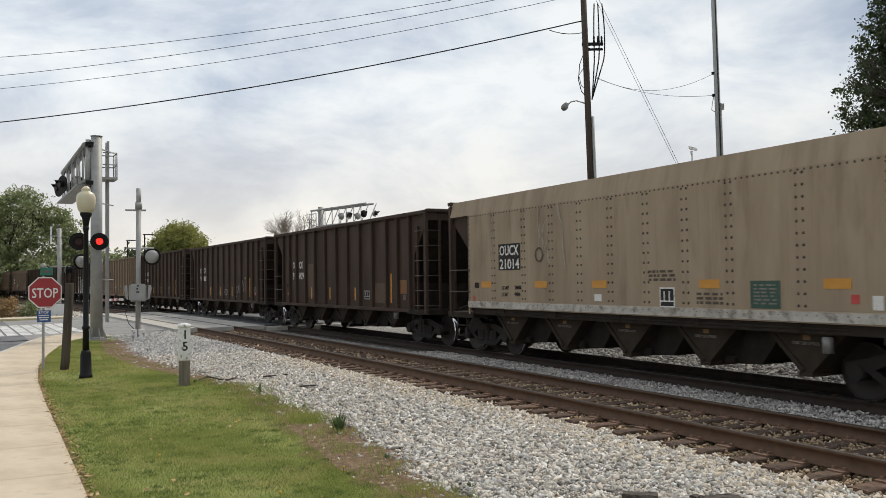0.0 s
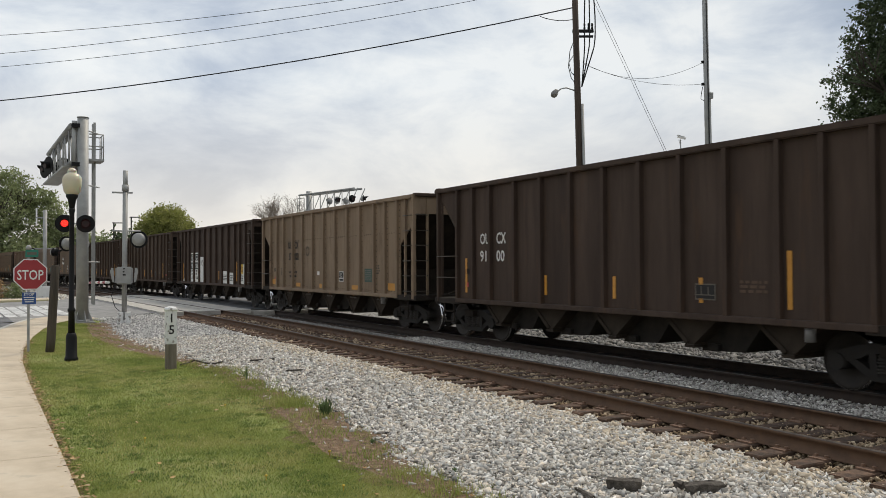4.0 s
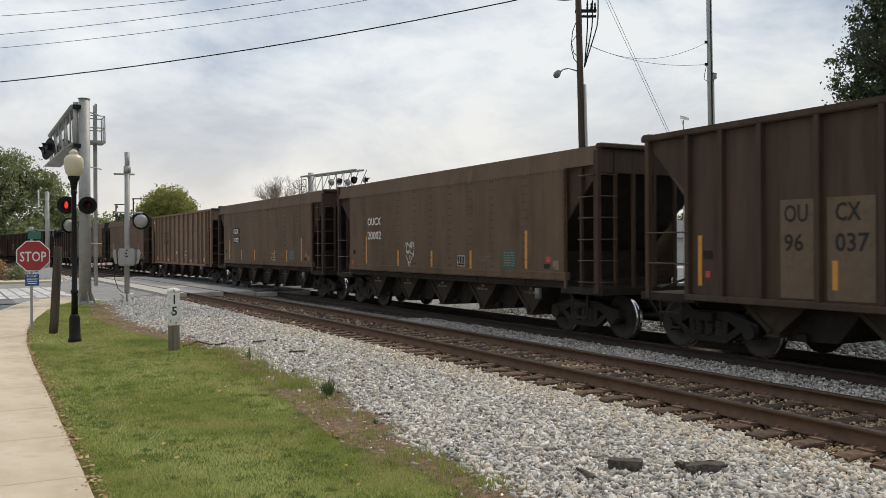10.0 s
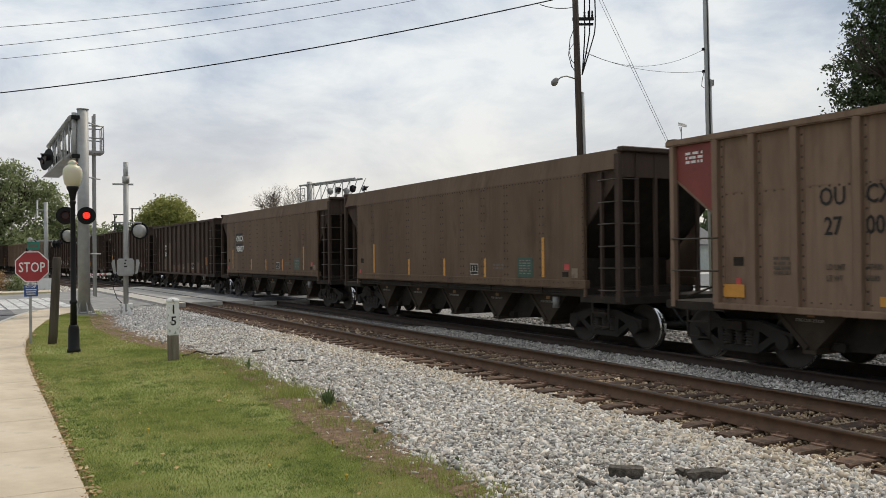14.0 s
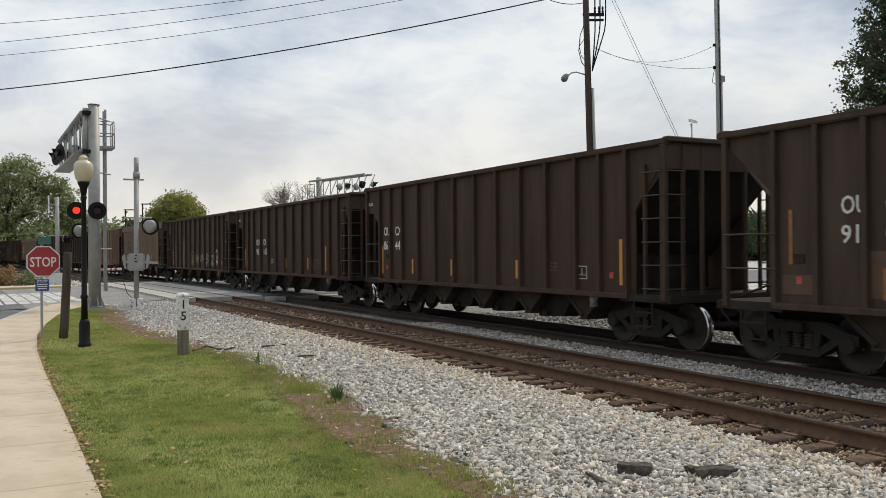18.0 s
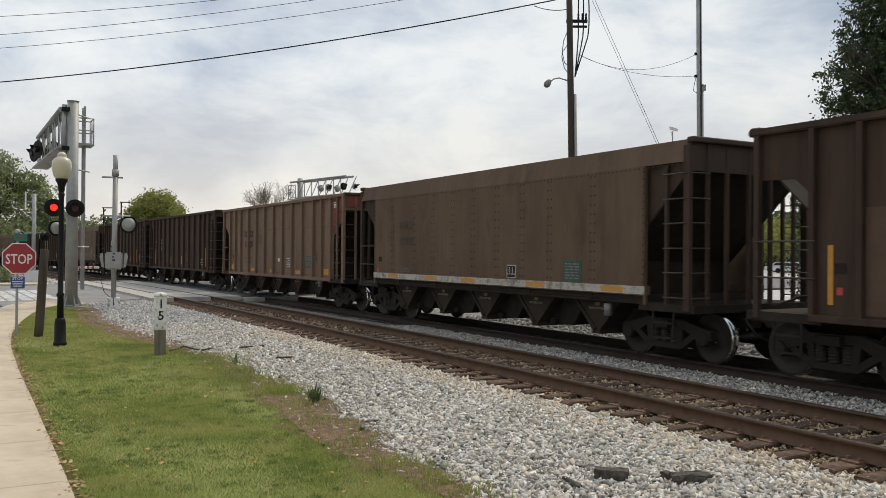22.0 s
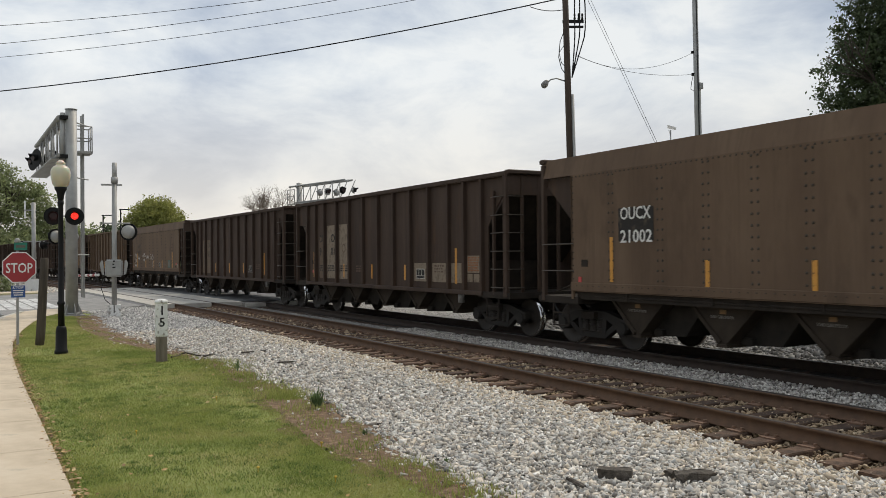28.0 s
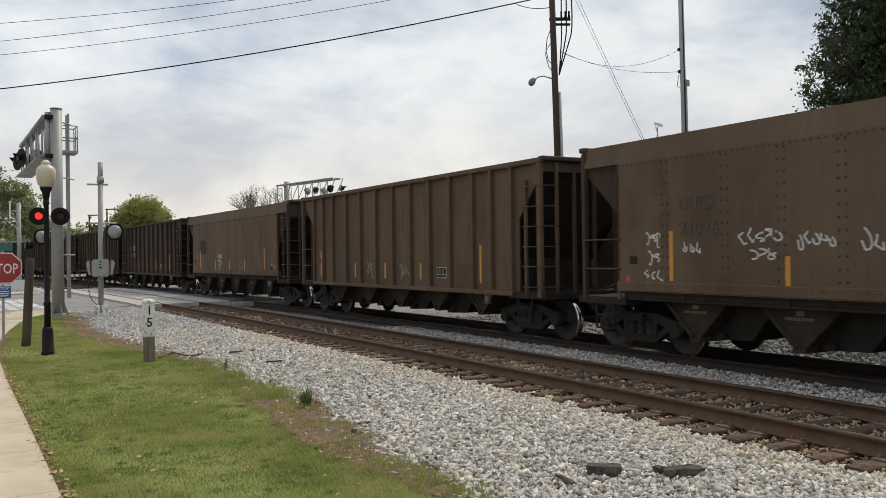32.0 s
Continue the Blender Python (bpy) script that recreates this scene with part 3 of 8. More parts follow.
sheet("lawn", LAWN_EDGE + [(34.0, -4.2), (35.0, -3.2)] + WALK_EDGE[::-1], GROUND_Z, M_LAWN, "mown green lawn with dry patches between walk and ballast", 0.25)
OUTER = [(-30, -9.45), (20, -9.4), (24, -9.15), (27, -8.65), (29.2, -8.16), (34.3, -7.1), (37.2, -6.3), (38.6, -5.4), (38.4, -4.2)]
walk_slab = sheet("pavement", WALK_EDGE + OUTER[::-1], GROUND_Z + 0.004, M_CONC, "pale tan concrete sidewalk curving towards the crossing", 0.16)
me = strip("ballast", -40, 240, 1.0, [(-5.2, -0.30), (-4.75, -0.235), (-4.2, -0.215), (-2.3, -0.205), (-1.75, -0.245), (-1.4, -0.275), (1.3, -0.26), (1.9, -0.26), (2.6, -0.27), (5.2, -0.27), (5.9, -0.27), (7.6, -0.28), (11.5, -0.30), (13, -0.45)], M_BALLAST)
tagged(new("ballast_bed", me), "grey crushed stone ballast bed, darkened as shade in the stone gaps", kind="structure")
# dark strip for both the coal dust and the train's shade on the bed
me = strip("coal_dust", -40, 35.3, 1.0, [(TRACK_GAP - 1.02, -0.263), (TRACK_GAP - 0.9, -0.259), (TRACK_GAP + 0.9, -0.259), (TRACK_GAP + 1.25, -0.264)], M_DUSTSHADE)
tagged(new("coal_dust", me), "black strip of coal dust and painted train shade between the far rails", kind="structure")

# road: crossing street and the street beside the walk
me = strip("road", 36.2, 56.0, 1.0, [(-60, -0.28), (-9, -0.28), (-4.0, -0.215), (-1.2, -0.02), (5.2, -0.06), (9, -0.15), (60, -0.25)], M_ROAD)
tagged(new("road", me), "grey asphalt street crossing the tracks", kind="structure")
me = strip("apron", 36.25, 56.0, 1.0, [(-7.0, -0.25), (-4.0, -0.211), (-1.97, -0.070)], M_APRON)
tagged(new("road_apron", me), "worn pale asphalt apron beside the crossing panels", kind="structure")
me = strip("street", -60, 36.3, 2.0, [(-17, -0.285), (-7.0, -0.285)], M_ROAD)
tagged(new("side_road", me), "grey asphalt street beside the sidewalk", kind="structure")


# ---- tracks ----
def rail_mesh(o, z, s0, s1, steel):
    prof = [(-0.07, -0.175), (-0.07, -0.16), (-0.012, -0.13), (-0.010, -0.045), (-0.036, -0.035), (-0.036, -0.006), (-0.028, 0.0),
            (0.028, 0.0), (0.036, -0.006), (0.036, -0.035), (0.010, -0.045), (0.012, -0.13), (0.07, -0.16), (0.07, -0.175)]
    me = strip("rail", s0, s1, 2.0, [(o + a, z + b) for a, b in prof], steel)
    me.materials.append(M_RAILTOP)
    k = len(prof) - 1
    idx = np.zeros(len(me.polygons), np.int32)
    for j in (5, 6, 7):
        idx[j::k] = 1
    me.polygons.foreach_set("material_index", idx)
    return me


TIE_STEP = 0.4965
tie_meshes = []
for i in range(5):
    bm = bmesh.new()
    ln = 1.38 + random.uniform(-0.10, 0.09)
    vs = box(bm, -0.11, 0.11, -ln, 1.32, -0.178, 0.0)
    bmesh.ops.bevel(bm, geom=bm.edges[:], offset=0.012, segments=1, affect="EDGES")
    for v in bm.verts:
        v.co += Vector((random.uniform(-0.008, 0.008), random.uniform(-0.02, 0.02), random.uniform(-0.008, 0.004)))
    tie_meshes.append(mesh_of("tie", bm, M_TIE))
bm = bmesh.new()
box(bm, -0.095, 0.095, -0.18, 0.18, 0.0, 0.016)
for x in (-0.06, 0.06):
    for y in (-0.1, 0.1):
        box(bm, x - 0.014, x + 0.014, y - 0.02, y + 0.02, 0.016, 0.045)
plate_mesh = mesh_of("tie_plate", bm, M_PLATE)

for name, o, z, label in (("railroad_track", 0.0, 0.0, "rusty empty railroad track on dark wooden ties"),
                          ("railroad_track", TRACK_GAP, FAR_DROP, "railroad track under the train on dark wooden ties")):
    track = thing(name, label, "railroad track", kind="structure")
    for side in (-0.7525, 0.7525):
        part("rail", rail_mesh(o + side, z, -420, 420, M_RAIL if o == 0 else M_RAILSHADE), None, track)
    first, last = (-8, 35.2) if o == 0 else (-2, 20)
    s = first
    while s < last:
        sj = s + random.uniform(-0.03, 0.03)
        tie = part("tie", random.choice(tie_meshes), None, track, m=at_line(sj, o, z - 0.178, random.uniform(-1.2, 1.2)))
        for side in (-0.7525, 0.7525):
            if o == 0:
                part("tie_plate", plate_mesh, None, tie, m=pose(0, side, 0.0))
        s += TIE_STEP
    bm = bmesh.new()
    for a, b in ((-40, first), (last, 35.3), (56.2, 180)):
        s = a
        while s < b:
            box(bm, -0.11, 0.11, -1.33, 1.32, -0.10, 0.0, m=at_line(s, o, z - 0.18, random.uniform(-1, 1)))
            s += TIE_STEP
    tagged(part("far_ties", bm, M_TIE, track), kind="stuff")

# crossing panels
for o, z in ((0.0, 0.0), (TRACK_GAP, FAR_DROP)):
    for a, b in ((-1.95, -0.84), (-0.66, 0.66), (0.84, 1.75)):
        s = 35.4
        while s < 56:
            bm = bmesh.new()
            prism(bm, [(0.02, -0.17), (2.42, -0.17), (2.42, -0.008), (0.02, -0.008)], a, b)
            tagged(part("crossing_panel", bm, M_PANEL, None, m=at_line(s, o, z)), "worn pale concrete crossing panel between the rails", kind="structure")
            s += 2.44


# ---- street furniture and signals ----
def spot(x, y, z=GROUND_Z, turn=0.0):
    return pose(x, y, z, 0, 0, turn)


def face_eye(x, y):
    """The turn by which a thing's -y side looks back along the walk."""
    return math.degrees(math.atan2(-x, y))


def lamp_post(x, y):
    post = thing("street_lamp", "black cast-iron lamp post with a cream acorn globe", "street lamp", spot(x, y))
    bm = bmesh.new()
    lathe(bm, [(0.138, 0), (0.138, 0.07), (0.118, 0.09), (0.112, 0.50), (0.10, 0.56), (0.085, 0.60)], 16)
    part("base", bm, M_BLACK, post)
    bm = bmesh.new()
    lathe(bm, [(0.070, 0.58), (0.062, 1.05), (0.08, 1.07), (0.08, 1.11), (0.058, 1.14), (0.050, 3.2), (0.07, 3.24), (0.055, 3.30)], 14)
    part("pole", bm, M_BLACK, post)
    bm = bmesh.new()
    lathe(bm, [(0.055, 3.30), (0.07, 3.40), (0.085, 3.48), (0.12, 3.54), (0.125, 3.59)], 16)
    part("globe_holder", bm, M_BLACK, post)
    bm = bmesh.new()
    lathe(bm, [(0.105, 3.57), (0.165, 3.65), (0.195, 3.79), (0.20, 3.90), (0.188, 3.97), (0.145, 4.03), (0.10, 4.05), (0.09, 4.08), (0.105, 4.10), (0.07, 4.14), (0.03, 4.17)], 20)
    part("globe", bm, M_GLOBE, post, "cream frosted acorn globe")
    return post


lamp_post(-7.93, 18.38)


def stop_sign(x, y):
    turn = face_eye(x, y) - 4
    sign = thing("stop_sign", "red octagonal stop sign on a steel post", "stop sign", spot(x, y, turn=turn))
    bm = bmesh.new()
    box(bm, -0.03, 0.03, -0.012, 0.012, 0, 2.25)
    part("post", bm, M_GALV, sign)

    def octagon(r, y0, y1):
        b = bmesh.new()
        prism(b, [(0.04 + r * math.cos(math.radians(22.5 + 45 * i)), 1.85 + r * math.sin(math.radians(22.5 + 45 * i))) for i in range(8)], y0, y1)
        return b
    plate = part("plate", octagon(0.395, -0.020, -0.014), M_SIGNWHITE, sign, "white-rimmed plate")
    part("red_field", octagon(0.368, -0.026, -0.0205), M_SIGNRED, plate)
    word_part(plate, "word", "STOP", 0.24, 0.04, -0.029, 1.725, M_SIGNWHITE, 0.57)
    bm = bmesh.new()
    box(bm, -0.135, 0.165, -0.022, -0.016, 1.14, 1.42)
    blue = part("notice_plate", bm, M_SIGNBLUE, sign, "small blue notice below")
    word_part(blue, "word", "STOP", 0.06, 0.015, -0.026, 1.345, M_SIGNWHITE, 0.23)
    for j in range(3):
        bm = bmesh.new()
        box(bm, -0.10 + 0.01 * j, 0.13 - 0.01 * j, -0.026, -0.024, 1.29 - 0.052 * j, 1.312 - 0.052 * j)
        part("notice_line", bm, M_SIGNWHITE, blue)
    bm = bmesh.new()
    box(bm, -0.07, 0.21, -0.02, -0.014, 2.26, 2.44)
    g = part("street_blade", bm, M_SIGNGREEN, sign, "green street-name blade")
    bm = bmesh.new()
    box(bm, -0.03, 0.17, -0.024, -0.022, 2.32, 2.38)
    part("name_bar", bm, M_FAINT_LIGHT, g)
    bm = bmesh.new()
    lathe(bm, [(0.05, 2.44), (0.07, 2.48), (0.05, 2.53), (0.02, 2.55)], 10)
    part("cap", bm, M_GALV, sign)


stop_sign(-9.77, 20.27)

bm = bmesh.new()
lathe(bm, [(0.10, -0.1), (0.102, 0.3), (0.098, 1.2), (0.094, 2.05), (0.075, 2.07)], 12)
for v in bm.verts:
    v.co.x += 0.055 * v.co.z + 0.012 * math.sin(v.co.z * 7)
solid("wooden_post", bm, M_POSTWOOD, "leaning weathered round timber post in the lawn", "post", m=spot(-9.22, 20.19))


def signal_head(parent, x, y, z, turn, back=False, lit=None, size=0.30, disc=None, shell=0.78):
    """One flashing lamp: a round black background, hood, and a lens."""
    bm = bmesh.new()
    rod(bm, (0, 0.0, 0), (0, 0.03, 0), size, seg=24)
    head = part("signal_head", bm, disc or M_BLACK, parent, m=pose(x, y, z, 0, 0, turn))
    bm = bmesh.new()
    for k in range(12):
        a0, a1 = math.pi * (k - 2) / 8, math.pi * (k - 1) / 8
        vs = []
        for a, ln in ((a0, 1), (a1, 1)):
            vs.append((0.16 * math.cos(a), 0.0, 0.16 * math.sin(a)))
        dpt = [0.12 + 0.20 * max(0.0, math.sin(a)) for a in (a0, a1)]
        q = [bm.verts.new(c) for c in (vs[0], vs[1], (vs[1][0], -dpt[1], vs[1][2]), (vs[0][0], -dpt[0], vs[0][2]))]
        bm.faces.new(q)
    part("hood", bm, M_BLACK, head)
    bm = bmesh.new()
    k = size * (shell if back else 0.65)
    lathe(bm, [(k, 0.03), (k * 0.98, 0.09), (k * 0.85, 0.15), (k * 0.55, 0.19), (k * 0.2, 0.20)], 20)
    part("housing", bm, M_GALV if back else M_BLACK, head, m=pose(0, 0, 0, -90, 0, 0))
    # the lens turns its lit face out while the lamp flashes
    seg = 20
    bm = bmesh.new()
    rings = []
    for yy, r, dz in ((-0.012, 0.0, 0), (-0.010, 0.125, 0), (0.010, 0.125, 0), (0.012, 0.0, 0)):
        rings.append([bm.verts.new((r * math.cos(2 * math.pi * k / seg), yy, r * math.sin(2 * math.pi * k / seg))) for k in range(seg)] if r else [bm.verts.new((0, yy, 0))])
    for k in range(seg):
        j = (k + 1) % seg
        bm.faces.new((rings[0][0], rings[1][j], rings[1][k]))
        bm.faces.new((rings[1][k], rings[1][j], rings[2][j], rings[2][k]))
        bm.faces.new((rings[3][0], rings[2][k], rings[2][j]))
    me = mesh_of("lens", bm, M_LENSDARK)
    me.materials.append(M_LENSLIT)
    if lit is not None:
        for p in me.polygons:
            if p.center.y < -0.0101:
                p.material_index = 1
    lens = part("lens", me, None, head, "red lens")
    lens.matrix_parent_inverse = Matrix.Translation((0, -0.135, 0))
    return head, lens


lenses = {}


def main_mast(x, y):
    """The tall mast with its cantilever arm over the street."""
    mast = thing("cantilever_signal", "grey steel crossing-signal mast with a truss arm and flashing lamps", "crossing signal", spot(x, y, turn=heading(33.4)))
    fe = face_eye(x, y) - heading(33.4)
    # local x runs along the track, away from the walk; local y towards the street's far kerb
    bm = bmesh.new()
    rod(bm, (0, 0, 0), (0, 0, 7.42), 0.215, 0.19, seg=24)
    part("mast", bm, M_GALV, mast)
    bm = bmesh.new()
    rod(bm, (0, 0, 7.42), (0, 0, 7.45), 0.21, seg=24)
    part("cap", bm, M_GALV, mast)
    bm = bmesh.new()
    box(bm, -0.4, 0.4, -0.4, 0.4, -0.02, 0.05)
    rod(bm, (0, 0, 0.05), (0, 0, 0.12), 0.27, seg=24)
    part("base_plate", bm, M_GALV, mast)
    bm = bmesh.new()
    rod(bm, (0.05, 0.28, 5.45), (0.05, 0.28, 7.30), 0.09, seg=12)
    part("arm_post", bm, M_GALV, mast)
    for z in (5.72, 7.12):
        bm = bmesh.new()
        box(bm, -0.15, 0.2, -0.05, 0.38, z - 0.07, z + 0.07)
        part("clamp", bm, M_BLACK, mast)
    for yy in (0.17, 0.39):
        bm = bmesh.new()
        rod(bm, (0.05, yy, 7.12), (8.4, yy, 7.05), 0.095, seg=10)
        part("upper_chord", bm, M_GALV, mast)
        bm = bmesh.new()
        rod(bm, (0.05, yy, 5.80), (8.4, yy, 5.80), 0.06, seg=10)
        part("lower_chord", bm, M_GALV, mast)
        for k in range(9):
            bm = bmesh.new()
            x0 = 0.7 + k * 0.95
            rod(bm, (x0, yy, 5.80), (x0 + (0.45 if k % 2 else 0.0), yy, 7.08), 0.03, seg=6)
            part("web", bm, M_GALV, mast)
    for k in range(13):
        bm = bmesh.new()
        box(bm, 0.4 + k * 0.62, 0.96 + k * 0.62, -0.02, 0.62, 5.66, 5.72)
        part("walk_grate", bm, M_GALV, mast)
    for k, (xx, yy) in enumerate(((6.0, 0.0), (7.6, 0.0), (6.0, 0.6), (7.6, 0.6))):
        signal_head(mast, xx, 0.02 if yy < 0.3 else 0.62, 6.28, fe + (140 if yy < 0.3 else 300), back=True, size=0.38, shell=0.75)
    bm = bmesh.new()
    box(bm, 5.9, 7.7, 0.1, 0.5, 6.23, 6.33)
    part("lamp_bracket", bm, M_BLACK, mast)
    # ladder and its basket behind the mast
    near = Matrix.Translation((-0.21 * math.cos(radians(fe)), -0.21 * math.sin(radians(fe)), 0))
    bm = bmesh.new()
    for dx in (0.0, 0.42):
        box(bm, 1.0 + dx - 0.03, 1.0 + dx + 0.03, -0.78, -0.70, 0.6, 7.45)
    for k in range(22):
        rod(bm, (1.0, -0.74, 0.9 + k * 0.3), (1.42, -0.74, 0.9 + k * 0.3), 0.016, seg=6)
    part("ladder", bm, M_GALV, mast, m=near)
    bm = bmesh.new()
    box(bm, 0.55, 1.5, -1.02, -0.45, 5.95, 6.03)
    part("platform", bm, M_GALV, mast, m=near)
    bm = bmesh.new()
    for xx in (0.6, 1.03, 1.45):
        rod(bm, (xx, -1.0, 6.03), (xx, -1.0, 6.95), 0.022, seg=6)
    for z in (6.5, 6.95):
        pipe(bm, [(0.6, -0.5, z), (0.6, -1.0, z), (1.45, -1.0, z), (1.45, -0.5, z)], 0.022)
    part("guard_rail", bm, M_GALV, mast, m=near)
    for z in (2.2, 5.0, 7.0):
        bm = bmesh.new()
        rod(bm, (0.15, -0.15, z), (0.95, -0.70, z), 0.025, seg=6)
        part("ladder_stay", bm, M_GALV, mast)
    for k in range(6):      # stiffeners round the foot
        bm = bmesh.new()
        prism(bm, [(0.2, 0.05), (0.38, 0.05), (0.2, 0.48)], -0.012, 0.012)
        part("stiffener", bm, M_GALV, mast, m=pose(0, 0, 0, 0, 0, 60 * k + 15))
    # lamps at head height: one pair towards the walk, one pair away
    q = math.radians(fe)
    for key, off in (("left", -0.59), ("right", 0.10)):
        px, py = math.cos(q) * off + math.sin(q) * 0.33, math.sin(q) * off - math.cos(q) * 0.33
        head, lens = signal_head(mast, px, py, 3.57, fe, lit=True, size=0.315)
        lenses[key] = lens
    bm = bmesh.new()
    rod(bm, (math.cos(q) * -0.62 + math.sin(q) * 0.27, math.sin(q) * -0.62 - math.cos(q) * 0.27, 3.57),
        (math.cos(q) * 0.15 + math.sin(q) * 0.27, math.sin(q) * 0.15 - math.cos(q) * 0.27, 3.57), 0.03, seg=8)
    part("lamp_arm", bm, M_GALV, mast)
    for off in (-0.55, 0.0):
        px, py = math.cos(q) * off - math.sin(q) * 0.30, math.sin(q) * off + math.cos(q) * 0.30
        signal_head(mast, px, py, 2.86, fe + 215, back=True, size=0.28)


main_mast(-12.87, 30.72)


def gate_signal(x, y):
    mast = thing("gate_signal", "grey crossing-gate post with a lowered gate arm and lamps", "crossing signal", spot(x, y, turn=face_eye(x, y)))
    bm = bmesh.new()
    rod(bm, (0, 0, 0), (0.03, 0, 4.75), 0.088, seg=16)
    rod(bm, (0.03, 0, 4.75), (0.03, 0, 5.46), 0.085, seg=16)
    rod(bm, (0.03, 0, 4.72), (0.03, 0, 4.95), 0.12, seg=16)
    part("mast", bm, M_GALV, mast)
    bm = bmesh.new()
    for dx in (-0.16, 0.16):
        box(bm, dx * 0.75 - 0.10, dx * 0.75 + 0.10, -0.2, 0.2, 0, 0.40)
    box(bm, -0.22, 0.22, -0.18, 0.18, 0.0, 0.12)
    part("base_casting", bm, M_POSTWHITE, mast)
    bm = bmesh.new()
    box(bm, -0.42, 0.28, -0.03, 0.03, 4.64, 4.70)
    part("top_bracket", bm, M_GALV, mast)
    bm = bmesh.new()
    box(bm, -0.29, 0.29, -0.30, 0.10, 1.40, 2.02)
    bmesh.ops.bevel(bm, geom=bm.edges[:], offset=0.05, segments=3, affect="EDGES")
    case = part("gate_mechanism", bm, M_GALV, mast)
    for k, (u, w) in enumerate(((0.0, 0.06), (-0.02, 0.06), (0.0, 0.10))):
        bm = bmesh.new()
        box(bm, u - w / 2, u + w / 2, -0.306, -0.302, 1.93 - 0.11 * k, 1.98 - 0.11 * k)
        part("number_bar", bm, M_INK, case)
    for sgn in (-1, 1):
        bm = bmesh.new()
        prism(bm, [(sgn * 0.32, 1.46), (sgn * 0.40, 1.50), (sgn * 0.47, 1.86), (sgn * 0.43, 1.98), (sgn * 0.36, 1.98)][::sgn], -0.26, -0.06)
        part("counterweight", bm, M_GALV, mast)
    bm = bmesh.new()
    rod(bm, (-0.4, 0, 3.30), (0.55, 0, 3.30), 0.03, seg=8)
    part("lamp_arm", bm, M_GALV, mast)
    for dx in (0.50,):
        signal_head(mast, dx, 0.05, 3.0, 162, back=True, size=0.31)
    bm = bmesh.new()
    pipe(bm, [(-0.28, -0.1, 1.4), (-0.42, -0.1, 1.0), (-0.3, -0.1, 0.6), (-0.12, -0.1, 0.42)], 0.012)
    part("cable", bm, M_CABLE, mast)
    # the arm lies across the street
    rel = heading(33.5) - face_eye(x, y)
    a = math.radians(rel)
    d = Vector((math.cos(a), math.sin(a), 0))
    n = 14
    for k in range(n):
        bm = bmesh.new()
        p0, p1 = Vector((-0.45, 0.3, 1.47)) + d * (0.5 + k * 0.6), Vector((-0.45, 0.3, 1.47)) + d * (0.5 + (k + 1) * 0.6)
        for p in (p0, p1):
            p.z -= 0.02 * (p - Vector((-0.45, 0.3, 1.47))).length
        rod(bm, p0, p1, 0.055, seg=6)
        part("arm_band", bm, M_SIGNRED if k % 2 else M_SIGNWHITE, mast)
    for k in (2, 6, 10):
        bm = bmesh.new()
        p = Vector((-0.45, 0.3, 1.50)) + d * (0.8 + k * 0.6)
        rod(bm, p, p + Vector((0, 0, 0.14)), 0.05, seg=8)
        part("arm_lamp", bm, M_LENSDARK, mast)


gate_signal(-11.22, 30.34)


def milepost(x, y):
    post = thing("milepost", "old square concrete milepost painted white on top", "milepost", spot(x, y, turn=face_eye(x, y) + 8))
    bm = bmesh.new()
    box(bm, -0.10, 0.10, -0.10, 0.10, -0.1, 0.50)
    bmesh.ops.bevel(bm, geom=bm.edges[:], offset=0.012, segments=1, affect="EDGES")
    part("foot", bm, M_OLDWOOD, post)
    bm = bmesh.new()
    box(bm, -0.105, 0.105, -0.105, 0.105, 0.50, 1.17)
    bmesh.ops.bevel(bm, geom=bm.edges[:], offset=0.015, segments=2, affect="EDGES")
    part("white_top", bm, M_POSTWHITE, post)
    bm = bmesh.new()
    lathe(bm, [(0.158, 1.15), (0.162, 1.18), (0.15, 1.21), (0.08, 1.235), (0.02, 1.24)], 4)
    bmesh.ops.rotate(bm, verts=bm.verts, cent=(0, 0, 0), matrix=Matrix.Rotation(radians(45), 3, "Z"))
    part("cap", bm, M_POSTWHITE, post)
    for ch, u, z in (("1", -0.035, 0.93), ("5", -0.055, 0.70)):
        word_part(post, "numeral", ch, 0.18, 0, -0.109, z, M_INK)


milepost(-5.29, 16.80)


